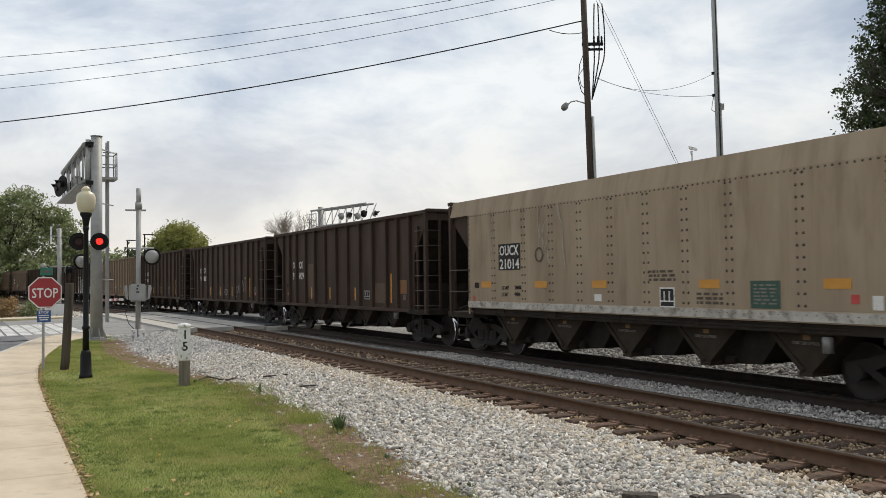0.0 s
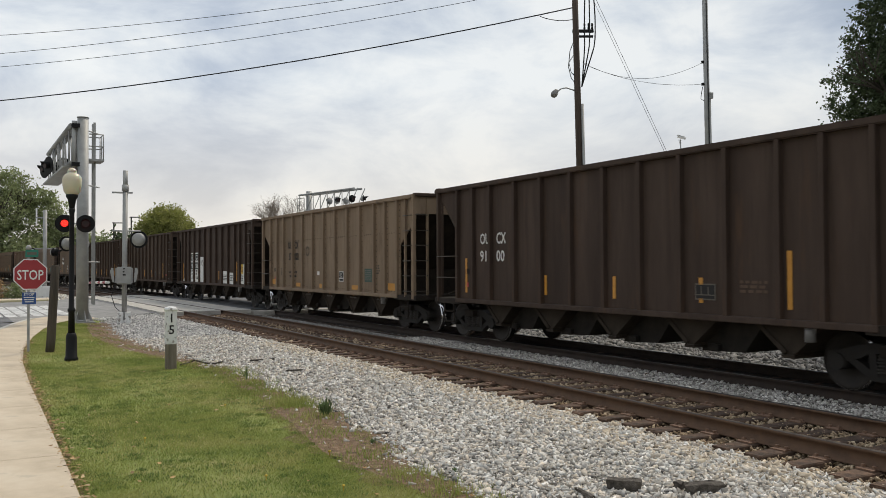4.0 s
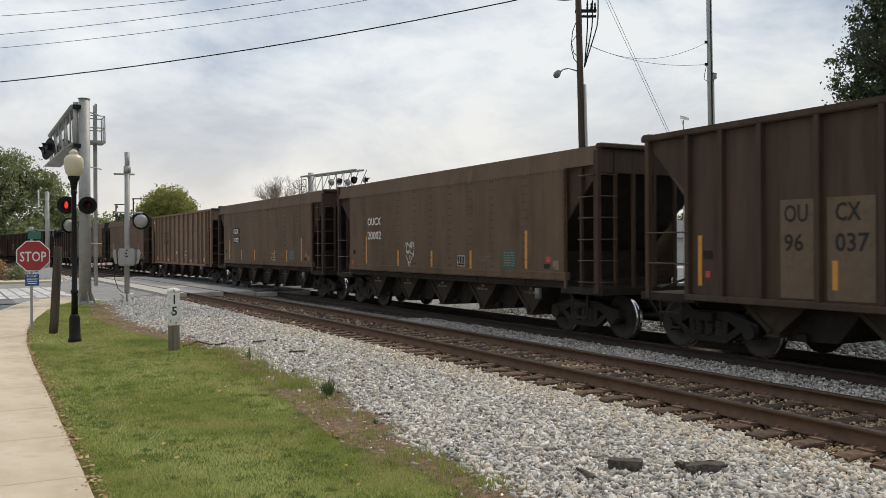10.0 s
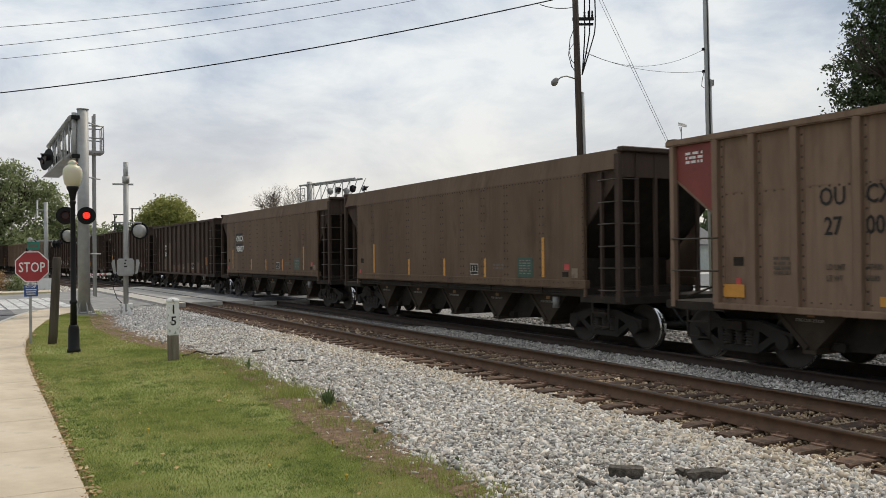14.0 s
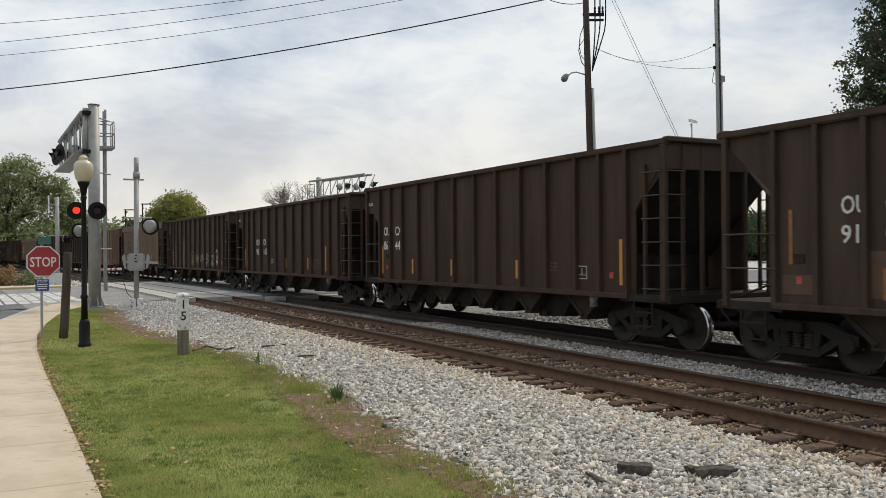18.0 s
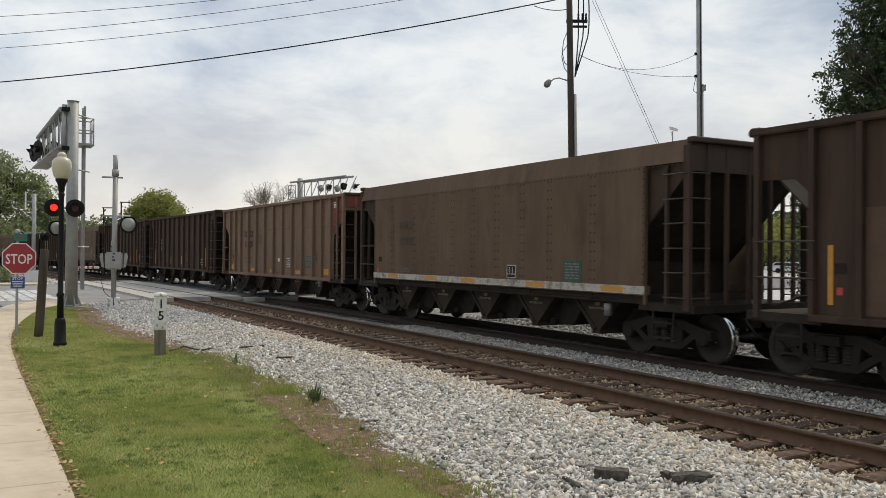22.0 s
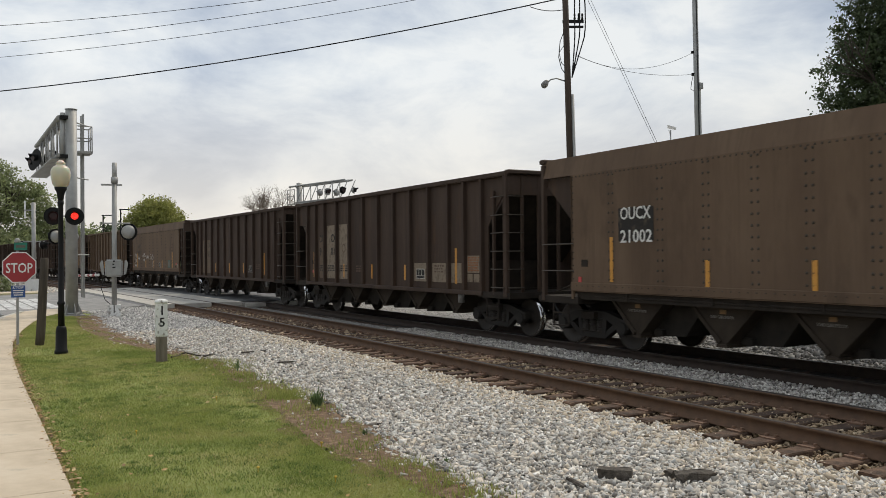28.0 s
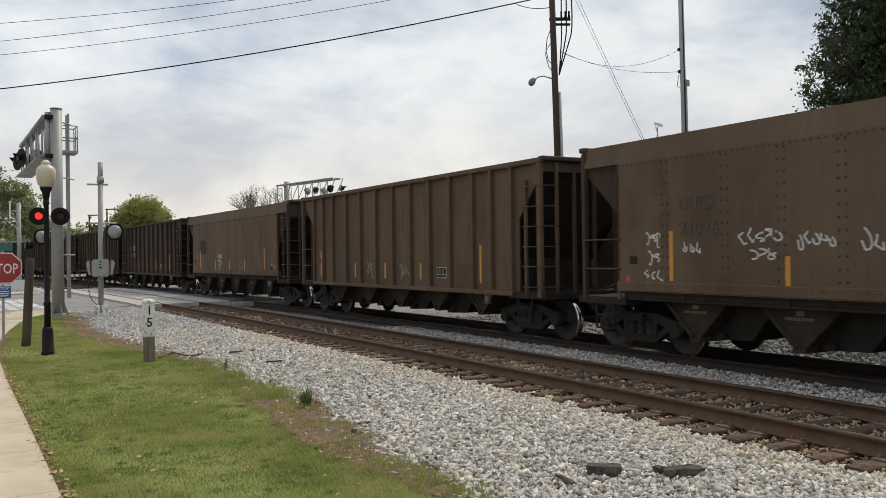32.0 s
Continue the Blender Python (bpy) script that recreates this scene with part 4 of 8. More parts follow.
def far_cantilever(x, y):
    """The twin of the near mast on the other side of the tracks."""
    mast = thing("cantilever_signal", "pale steel signal mast with a truss arm beyond the train", "crossing signal", spot(x, y, turn=-50.5))
    bm = bmesh.new()
    rod(bm, (0, 0, 0), (0, 0, 7.5), 0.2, seg=18)
    part("mast", bm, M_GALV, mast)
    for yy in (-0.3, 0.3):
        for z, r in ((7.25, 0.07), (6.05, 0.06)):
            bm = bmesh.new()
            rod(bm, (-0.9 if z > 7 else 0, yy, z), (6.4, yy, z), r, seg=8)
            part("chord", bm, M_GALV, mast)
        for k in range(8):
            bm = bmesh.new()
            rod(bm, (-0.8 + k * 0.95, yy, 6.05), (-0.8 + (k + k % 2) * 0.95, yy, 7.25), 0.03, seg=6)
            part("web", bm, M_GALV, mast)
    bm = bmesh.new()
    box(bm, -1.0, 6.5, -0.4, 0.4, 5.93, 5.99)
    part("walkway", bm, M_GALV, mast)
    bm = bmesh.new()
    for xx in (-1.0, 0.0):
        rod(bm, (xx, -0.4, 5.95), (xx, -0.4, 7.0), 0.03, seg=6)
    rod(bm, (-1.0, -0.4, 7.0), (0.0, -0.4, 7.0), 0.03, seg=6)
    rod(bm, (-1.0, -0.4, 6.5), (0.0, -0.4, 6.5), 0.03, seg=6)
    part("guard_rail", bm, M_GALV, mast)
    for xx, yy, tn in ((3.6, -0.5, 60), (4.6, -0.5, 60), (4.3, 0.4, 60), (6.3, -0.4, 60), (6.8, 0.2, 110)):
        signal_head(mast, xx, yy, 6.55, tn + (215 if xx < 4.5 else 30), back=True, size=0.25, disc=M_GALV if xx < 6.0 else None)


far_cantilever(-9.5, 62.3)


def small_signal(x, y):
    mast = thing("crossing_post", "thin grey signal post across the street", "crossing signal", spot(x, y, turn=face_eye(x, y)))
    bm = bmesh.new()
    rod(bm, (0, 0, -0.2), (0, 0, 5.8), 0.13, seg=12)
    part("mast", bm, M_GALV, mast)
    for z in (5.25, 3.2):
        bm = bmesh.new()
        box(bm, -0.75 if z < 4 else -0.55, 0.75 if z < 4 else 0.2, -0.04, 0.04, z, z + 0.08)
        part("cross_arm", bm, M_GALV, mast)
    bm = bmesh.new()
    box(bm, -0.56, -0.46, -0.04, 0.04, 4.75, 5.9)
    part("finial", bm, M_SIGNWHITE, mast)
    for dx, tn in ((-0.68, 120), (0.52, 60), (0.74, 60)):
        signal_head(mast, dx, -0.1, 3.0, tn, back=dx < 0.6, size=0.27)
    bm = bmesh.new()
    box(bm, -0.55, 0.55, -0.3, 0.3, 0.0, 0.75)
    part("base_case", bm, M_SIGNWHITE, mast)


small_signal(-26.05, 56.26)

bm = bmesh.new()
box(bm, -1.2, 1.2, -0.6, 0.6, 0.0, 2.65)
bmesh.ops.bevel(bm, geom=bm.edges[:], offset=0.04, segments=1, affect="EDGES")
hut = solid("signal_cabinet", bm, M_GALV, "grey metal signal equipment cabinet beside the street", "cabinet", m=spot(-30.25, 52.7, -0.2, 28))
bm = bmesh.new()
box(bm, -1.26, 1.26, -0.66, 0.66, 2.65, 2.72)
part("lid", bm, M_GALV, hut)


# ---- poles and wires beyond the train ----
def utility_pole():
    pole = thing("utility_pole", "dark wooden utility pole with riser cables and a lamp arm", "utility pole", spot(6.42, 37.47, -0.4))
    bm = bmesh.new()
    rod(bm, (0, 0, 0), (-0.36, 0, 17.0), 0.165, 0.125, seg=14)
    part("shaft", bm, M_WOODPOLE, pole)
    bm = bmesh.new()
    rod(bm, (0.17, -0.10, 0), (-0.02, -0.10, 9.35), 0.065, seg=10)
    part("riser_guard", bm, M_GALV, pole, "pale grey riser pipe")
    bm = bmesh.new()
    box(bm, -0.42, 0.52, -0.06, 0.04, 12.55, 12.68)
    box(bm, -0.25, 0.50, -0.06, 0.04, 12.33, 12.42)
    for u in (0.12, 0.30, 0.46):
        lathe(bm, [(0.035, 12.68), (0.055, 12.75), (0.035, 12.82), (0.05, 12.9), (0.03, 12.98)], 8, center=(u, 0, 0))
    part("cross_arm", bm, M_BLACK, pole)
    for k, u in enumerate((0.14, 0.30, 0.48)):
        bm = bmesh.new()
        pts = [(u + 0.12 * (1 - q) * math.sin(3 * q) * (k - 0.6) - (u + 0.04) * max(0, (q - 0.55) / 0.45) ** 1.1, -0.12, 14.4 - 4.3 * q + 0.0) for q in [i / 12 for i in range(13)]]
        pipe(bm, pts, 0.028)
        part("riser_cable", bm, M_CABLE, pole)
    bm = bmesh.new()
    pipe(bm, [(-0.35, 0, 12.2), (-0.55, -0.1, 11.7), (-0.62, -0.1, 11.0), (-0.5, -0.1, 10.5), (-0.32, 0, 10.3)], 0.018)
    pipe(bm, [(-0.33, 0, 11.6), (-0.6, -0.1, 11.2), (-0.5, -0.1, 10.75), (-0.3, 0, 10.6)], 0.015)
    part("drop_loop", bm, M_CABLE, pole)
    bm = bmesh.new()
    pipe(bm, [(-0.28, 0, 9.95), (-0.75, -0.2, 10.05), (-1.0, -0.28, 9.98), (-1.15, -0.33, 9.85)], 0.03)
    arm = part("lamp_arm", bm, M_GALV, pole)
    bm = bmesh.new()
    lathe(bm, [(0.05, 0.16), (0.10, 0.10), (0.14, 0.0), (0.15, -0.10), (0.11, -0.20), (0.04, -0.24)], 12)
    part("lamp_head", bm, M_LAMPHEAD, arm, "grey lamp head with a clear lens", m=pose(-1.25, -0.36, 9.80, 0, 35, 0))
    return pole


utility_pole()


def steel_pole():
    pole = thing("steel_pole", "slim galvanised steel pole with cable clamps", "utility pole", spot(11.05, 34.25, -0.4))
    bm = bmesh.new()
    rod(bm, (-0.015, 0, 0), (-0.195, 0, 16.0), 0.125, 0.105, seg=14)
    part("shaft", bm, M_GALV, pole)
    bm = bmesh.new()
    rod(bm, (0.06, -0.12, 0), (-0.03, -0.12, 9.2), 0.04, seg=8)
    part("conduit", bm, M_GALV, pole)
    bm = bmesh.new()
    rod(bm, (0.0, -0.128, 0), (-0.17, -0.12, 15.6), 0.022, seg=6)
    part("riser_cable", bm, M_CABLE, pole)
    for z in (10.45, 9.55):
        bm = bmesh.new()
        box(bm, -0.32, -0.1, -0.05, 0.05, z - 0.05, z + 0.05)
        part("clamp", bm, M_BLACK, pole)
    bm = bmesh.new()
    box(bm, -0.06, 0.07, -0.24, -0.10, 8.92, 9.16)
    part("junction_box", bm, M_GALV, pole)
    bm = bmesh.new()
    pipe(bm, [(-0.25, 0, 9.55), (-0.33, 0, 9.2), (-0.36, 0, 8.95), (-0.2, 0, 8.85)], 0.012)
    part("drop_loop", bm, M_CABLE, pole)


steel_pole()


def wire(a, b, sag, r, label):
    """A cable that hangs between two points."""
    a, b = Vector(a), Vector(b)
    bm = bmesh.new()
    n = 24
    pts = [a.lerp(b, k / n) - Vector((0, 0, 4 * sag * (k / n) * (1 - k / n))) for k in range(n + 1)]
    pipe(bm, pts, r, seg=5)
    return solid("overhead_wire", bm, M_CABLE, label, "wire", group="overhead wires")


def beyond(p, q, f):
    return Vector(p).lerp(Vector(q), f)


for (a, b, sg, r) in (((-22.64, 42.32, 13.49), (-0.55, 40.52, 15.35), 0.30, 0.013), ((-22.64, 42.33, 12.56), (1.47, 39.77, 15.06), 0.32, 0.013),
                      ((-22.64, 42.33, 11.93), (4.02, 38.62, 14.64), 0.42, 0.012)):
    up = Vector((0, 0, sg * 1.45))
    wire(beyond(a, b, -0.35) + up, beyond(a, b, 1.25) + up * 0.42, sg * 2.4, r, "thin dark overhead power wire against the sky")
wire(beyond((-22.63, 42.33, 10.09), (5.99, 37.54, 13.28), -0.35) + Vector((0, 0, 0.78)), (6.05, 37.5, 13.28), 0.78, 0.028, "thick dark overhead cable tied to the wooden pole")
wire((4.6, 37.8, 12.98), (6.1, 37.45, 12.75), 0.12, 0.018, "slack jumper cable beside the wooden pole")
wire((6.45, 37.4, 10.80), (10.79, 34.34, 10.04), 0.68, 0.008, "slack service wire between two poles")
wire((6.45, 37.4, 10.74), (10.79, 34.35, 9.17), 0.34, 0.008, "slack service wire between two poles")
wire(beyond((6.79, 37.39, 14.18), (9.96, 36.71, 6.71), -0.3), beyond((6.79, 37.39, 14.18), (9.96, 36.71, 6.71), 1.9), 0.0, 0.009, "steel guy wire of the wooden pole")
wire(beyond((6.65, 37.39, 14.18), (9.86, 36.71, 6.71), -0.3), beyond((6.65, 37.39, 14.18), (9.86, 36.71, 6.71), 1.9), 0.0, 0.008, "steel guy wire of the wooden pole")

# slim mast with a camera head, and two street lights far behind
mast = thing("camera_mast", "thin grey mast with a small camera head", "mast", spot(12.5, 43.2, -0.4))
bm = bmesh.new()
rod(bm, (-0.08, 0, 0), (-0.08, 0, 8.62), 0.032, seg=8)
part("pole", bm, M_GALV, mast)
bm = bmesh.new()
box(bm, -0.20, 0.22, -0.06, 0.06, -0.05, 0.06, m=pose(-0.03, 0, 8.72, 0, 14, 0))
box(bm, -0.24, 0.12, -0.07, 0.07, 0.06, 0.08, m=pose(-0.03, 0, 8.72, 0, 14, 0))
rod(bm, (-0.08, 0, 8.3), (-0.17, 0, 8.62), 0.022, seg=8)
part("camera_head", bm, M_WHITE, mast)
for x, y, h in ((-32.1, 84.0, 6.5), (-30.6, 84.6, 7.1)):
    lamp = thing("street_light", "tall dark street light with a box head", "street light", spot(x, y, -0.4), group="street lights")
    bm = bmesh.new()
    rod(bm, (0, 0, 0), (0, 0, h), 0.07, seg=8)
    part("pole", bm, M_BLACK, lamp)
    bm = bmesh.new()
    box(bm, -0.1, 0.85, -0.15, 0.15, h, h + 0.09)
    part("lamp_head", bm, M_BLACK, lamp)

# ---- the coal train ----
BODY, SILL, TOP, HALF_W = 6.83, 1.02, 3.96, 1.58
PITCH = 14.977
RIBS = (-5.77, -5.0, -4.2, -3.15, -2.12, -1.06, 0.0, 1.04, 2.07, 3.10, 4.15, 4.93, 5.74)
TRUCK_X, AXLE, WHEEL_R = 5.76, 0.94, 0.457
CORNER = BODY - 0.04
NOTCHES = {     # outline of the side sheet over its cut-away ends
    "seam": [(-5.78, SILL), (5.78, SILL), (5.78, 2.48), (CORNER, 3.24), (CORNER, TOP - 0.1), (-CORNER, TOP - 0.1), (-CORNER, 3.24), (-5.78, 2.48)],
    "rib": [(-5.78, SILL), (5.95, SILL), (5.95, 2.68), (CORNER, 3.66), (CORNER, TOP - 0.1), (-CORNER, TOP - 0.1), (-CORNER, 3.72), (-5.78, 2.78)],
    "flat": [(-5.78, SILL), (5.95, SILL), (5.95, 2.68), (CORNER, 3.66), (CORNER, TOP - 0.1), (-CORNER, TOP - 0.1), (-CORNER, 3.14), (-6.12, 3.12), (-5.78, 2.82)]}


def wheelset_mesh():
    bm = bmesh.new()
    rod(bm, (0, -0.95, 0), (0, 0.95, 0), 0.075, seg=10)
    for sgn in (-1, 1):
        prof = [(0.10, 0.72), (0.36, 0.735), (0.40, 0.70), (0.457, 0.70), (0.455, 0.808), (0.436, 0.834), (0.39, 0.836), (0.34, 0.80), (0.14, 0.79), (0.12, 0.86)]
        seg = 28
        rings = [[bm.verts.new((r * math.cos(2 * math.pi * i / seg), sgn * y, r * math.sin(2 * math.pi * i / seg))) for i in range(seg)] for r, y in prof]
        for j, (a, b) in enumerate(zip(rings[:-1], rings[1:])):
            for i in range(seg):
                f = bm.faces.new((a[i], a[(i + 1) % seg], b[(i + 1) % seg], b[i]))
                f.smooth = True
                f.material_index = 1 if j in (3, 4) else 0
    me = mesh_of("wheelset", bm, M_WHEEL)
    me.materials.append(M_TREAD)
    return me


WHEELS = wheelset_mesh()


def side_frame_mesh():
    bm = bmesh.new()
    # arched top bar, sagging lower bar, columns and journal ends
    prism(bm, [(-1.12, 0.44), (-1.12, 0.60), (-0.82, 0.66), (-0.45, 0.76), (0.45, 0.76), (0.82, 0.66), (1.12, 0.60), (1.12, 0.44), (0.82, 0.47), (0.62, 0.52), (0.42, 0.62), (-0.42, 0.62), (-0.62, 0.52), (-0.82, 0.47)], -0.09, 0.09)
    prism(bm, [(-0.86, 0.52), (-0.40, 0.22), (0.40, 0.22), (0.86, 0.52), (0.72, 0.56), (0.36, 0.33), (-0.36, 0.33), (-0.72, 0.56)], -0.07, 0.07)
    for sgn in (-1, 1):
        prism(bm, [(sgn * 0.30, 0.28), (sgn * 0.42, 0.28), (sgn * 0.46, 0.66), (sgn * 0.34, 0.66)], -0.08, 0.08)
        rod(bm, (sgn * AXLE, -0.14, WHEEL_R), (sgn * AXLE, 0.10, WHEEL_R), 0.13, seg=12)
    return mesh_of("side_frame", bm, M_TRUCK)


def springs_mesh():
    bm = bmesh.new()
    prof = [(0.06, 0.0)]
    for i in range(6):
        prof += [(0.105, 0.012 + 0.048 * i), (0.105, 0.030 + 0.048 * i), (0.072, 0.042 + 0.048 * i)]
    lathe(bm, prof, seg=10)
    return mesh_of("spring", bm, M_WHEEL)


def bolster_mesh():
    bm = bmesh.new()
    box(bm, -0.2, 0.2, -1.2, 1.2, 0.60, 0.74)
    box(bm, -0.3, 0.3, -0.35, 0.35, 0.70, 0.86)
    for x in (-0.42, 0.42):
        box(bm, x - 0.05, x + 0.05, -0.9, 0.9, 0.36, 0.46)
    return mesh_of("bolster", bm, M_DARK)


FRAME_ME, SPRING_ME, BOLSTER_ME = side_frame_mesh(), springs_mesh(), bolster_mesh()


def add_truck(car, x):
    truck = part("truck", BOLSTER_ME, None, car, "grimy cast-steel truck", m=pose(x, 0, 0))
    for y in (-1.0, 1.0):
        part("side_frame", FRAME_ME, None, truck, m=pose(0, y, 0))
        for x in (-0.23, 0.0, 0.23):
            part("spring", SPRING_ME, None, truck, m=pose(x, y * 1.02, 0.33))
    for dx in (-AXLE, AXLE):
        w = part("wheelset", WHEELS, None, truck, "dark wheels with bright worn treads")
        w.matrix_parent_inverse = Matrix.Translation((dx, 0, WHEEL_R))


def rung_mesh(a, b):
    """One round steel rung with its bent-back ends."""
    bm = bmesh.new()
    out = Vector((0, -0.05, 0)) if abs(a[0] - b[0]) > 0.01 else Vector((0.05, 0, 0))
    p, q = Vector((*a, 0)), Vector((*b, 0))
    pipe(bm, [p, p + out, q + out, q], 0.014, seg=5)
    return mesh_of("rung", bm, M_RUNG)


SIDE_RUNG, END_RUNG = rung_mesh((6.27, -HALF_W + 0.01), (6.77, -HALF_W + 0.01)), rung_mesh((BODY, -1.52), (BODY, -1.12))
RUNG_Z = (1.18, 1.62, 2.05, 2.49, 2.92, 3.36)


def lettering(parent, name, text, size, x, y, z, material, label="", narrow=0.78):
    me = letters(text, size)
    for v in me.vertices:
        v.co.x *= narrow
    me.materials.clear()
    me.materials.append(material)
    return part(name, me, None, parent, label, m=pose(x, y, z, 90, 0, 0))


def bars_text(car, x, z, w, rows, material, y, seed, name="stencil", size=0.045, gap=0.075):
    """Small stencilled lines too worn to read."""
    rnd = random.Random(seed)
    bm = bmesh.new()
    for r in range(rows):
        u = -w / 2
        while u < w / 2 - 0.04:
            k = rnd.uniform(0.04, 0.16)
            box(bm, u, min(u + k, w / 2), -0.001, 0.001, -r * gap - size / 2, -r * gap + size / 2)
            u += k + rnd.uniform(0.025, 0.06)
    return tagged(part(name, bm, material, car, m=pose(x, y, z)), kind="stuff")


def plaque(car, name, x, z, w, h, material, y, label=""):
    """A thin painted or riveted-on rectangle on the side."""
    bm = bmesh.new()
    box(bm, -w / 2, w / 2, -0.003, 0.003, -h / 2, h / 2)
    return part(name, bm, material, car, label, m=pose(x, y, z))


def chute_mesh(w, paint, low=0.40):
    """One bay of the hopper floor: a wedge that narrows to its gate."""
    bm = bmesh.new()
    top = SILL + 0.02
    for y0, y1 in ((-1.30, -1.26), (1.26, 1.30)):
        prism(bm, [(-w, top), (w, top), (0.07, low), (-0.07, low)], y0, y1)
    for sgn in (-1, 1):
        prism(bm, [(sgn * w, top), (sgn * (w - 0.09), top), (sgn * 0.03, low + 0.06), (sgn * 0.09, low)][::sgn], -1.335, -1.30)
        vs = [bm.verts.new(c) for c in ((sgn * w, -1.26, top), (sgn * w, 1.26, top), (sgn * 0.07, 1.26, low), (sgn * 0.07, -1.26, low))]
        bm.faces.new(vs)
        box(bm, -0.022, 0.022, -1.34, 1.34, -0.02, 0.02, m=pose(sgn * 0.1, 0, low + 0.03))
    box(bm, -0.12, 0.12, -1.34, 1.34, low - 0.05, low)
    return mesh_of("hopper_chute", bm, paint)


def gate_mesh():
    """The dark sloping doors between two bays."""
    bm = bmesh.new()
    prism(bm, [(0.0, 0.38), (0.95, 0.42), (1.42, SILL), (0.0, SILL)], -1.02, 1.02)
    box(bm, 0.25, 0.45, -1.12, -1.0, 0.40, 0.52)
    return mesh_of("gate", bm, M_GATEDARK)


def side_sheet_mesh(y, kind):
    bm = bmesh.new()
    y0, y1 = (y, y + 0.03) if y < 0 else (y - 0.03, y)
    if kind == "panel":
        prism(bm, [(-5.79, 1.18), (5.79, 1.18), (5.79, 3.56), (-5.79, 3.56)], y0, y1)
        for sgn in (-1, 1):
            f0, f1 = sorted((y, y - math.copysign(0.05, y)))
            box(bm, sgn * 5.76 - 0.03, sgn * 5.76 + 0.03, f0, f1, SILL, 3.56)
        inn = 0.10 if y < 0 else -0.10
        vs = [bm.verts.new(c) for c in ((-BODY + 0.04, y, 3.56), (BODY - 0.04, y, 3.56), (BODY, y + inn, TOP), (-BODY, y + inn, TOP))]
        wv = [bm.verts.new(v.co + Vector((0, 0.03 if y < 0 else -0.03, 0))) for v in vs]
        bm.faces.new(vs)
        bm.faces.new(wv[::-1])
        for i in range(4):
            bm.faces.new((vs[i], vs[(i + 1) % 4], wv[(i + 1) % 4], wv[i]))
    else:
        prism(bm, NOTCHES[kind], y0, y1)
    return bm


def rivet(bm, x, y, z, r=0.027):
    c = bm.verts.new((x, y - 0.016, z))
    ring = [bm.verts.new((x + r * math.cos(a), y, z + r * math.sin(a))) for a in (0.5, 1.55, 2.6, 3.64, 4.69, 5.74)]
    for i in range(6):
        bm.faces.new((c, ring[(i + 1) % 6], ring[i]))


def build_car(kind):
    """One hopper car: 'panel' has smooth riveted sides under a hipped edge, 'rib' has bare outside posts, 'seam' has wide posts and a riveted seam."""
    names = {"panel": "smooth-sided", "rib": "ribbed", "flat": "ribbed", "seam": "riveted ribbed"}
    car = thing("hopper_car", names[kind] + " open coal hopper car", "rail car")
    hip = kind == "panel"
    paint = {"panel": M_DUSKCAR, "rib": M_BLACKCAR, "flat": M_BLACKCAR, "seam": M_TANCAR}[kind]
    part("side_sheet", side_sheet_mesh(-HALF_W + (0 if hip else 0.10), kind), paint, car)
    bm = side_sheet_mesh(HALF_W - (0 if hip else 0.10), kind)
    part("side_sheet", bm, paint, car)
    if not hip:
        wd = 0.062 if kind == "seam" else 0.046
        bm = bmesh.new()
        box(bm, -wd, wd, -HALF_W, -HALF_W + 0.11, SILL + 0.02, TOP - 0.10)
        if kind == "seam":
            box(bm, -wd - 0.07, wd + 0.07, -HALF_W + 0.085, -HALF_W + 0.12, SILL + 0.04, TOP - 0.12)
        bmesh.ops.bevel(bm, geom=bm.edges[:], offset=0.006, segments=1, affect="EDGES")
        rib_me = mesh_of("rib", bm, paint)
        for x in RIBS:
            part("rib", rib_me, None, car, m=pose(x, 0, 0))
            part("rib", rib_me, None, car, m=pose(x, 0, 0, 0, 0, 180))
        for y in (-1, 1):
            bm = bmesh.new()
            y0, y1 = sorted((y * (HALF_W + 0.01), y * (HALF_W - 0.13)))
            box(bm, -BODY - 0.09, BODY + 0.05, y0, y1, TOP - 0.115, TOP)
            bmesh.ops.bevel(bm, geom=bm.edges[:], offset=0.02, segments=2, affect="EDGES")
            part("top_rail", bm, paint, car)
    else:
        for y in (-HALF_W, HALF_W):
            for sgn in (-1, 1):
                bm = bmesh.new()
                g0, g1 = sorted((y - math.copysign(0.11, y), y - math.copysign(0.14, y)))
                prism(bm, [(sgn * 5.6, 2.30), (sgn * 5.9, 2.66), (sgn * 6.79, 3.46), (sgn * 6.79, 3.60), (sgn * 5.6, 3.60)][::sgn], g0, g1)
                part("end_gusset", bm, M_BLACKCAR, car, "dark end gusset")
    # rivets
    if kind in ("panel", "seam"):
        bm = bmesh.new()
        if hip:
            for x in (-4.56, -3.24, -2.16, -1.15, -0.16, 0.88, 1.89, 2.90, 4.30):
                for j in range(12):
                    z = SILL + 0.42 + j * 0.185
                    if abs(x) > 5.0 and z > 3.3:
                        continue
                    rivet(bm, x - 0.06, -HALF_W, z)
                    rivet(bm, x + 0.06, -HALF_W, z)
            for j in range(16):
                for x in (-5.72, 5.72):
                    rivet(bm, x, -HALF_W, SILL + 0.42 + j * 0.135, 0.018)
            for i in range(112):
                rivet(bm, -6.7 + i * 13.4 / 111, -HALF_W, 3.52, 0.021)
            for i in range(66):
                rivet(bm, -5.6 + i * 11.2 / 65, -HALF_W - 0.014, 1.30, 0.014)
        else:
            for x in RIBS:
                for j in range(16):
                    rivet(bm, x + wd + 0.035, -HALF_W + 0.085, SILL + 0.15 + j * 0.17, 0.021 if kind == "seam" else 0.014)
            for i in range(70):
                rivet(bm, -5.6 + i * 11.2 / 69, -HALF_W + 0.10, 2.90, 0.018)
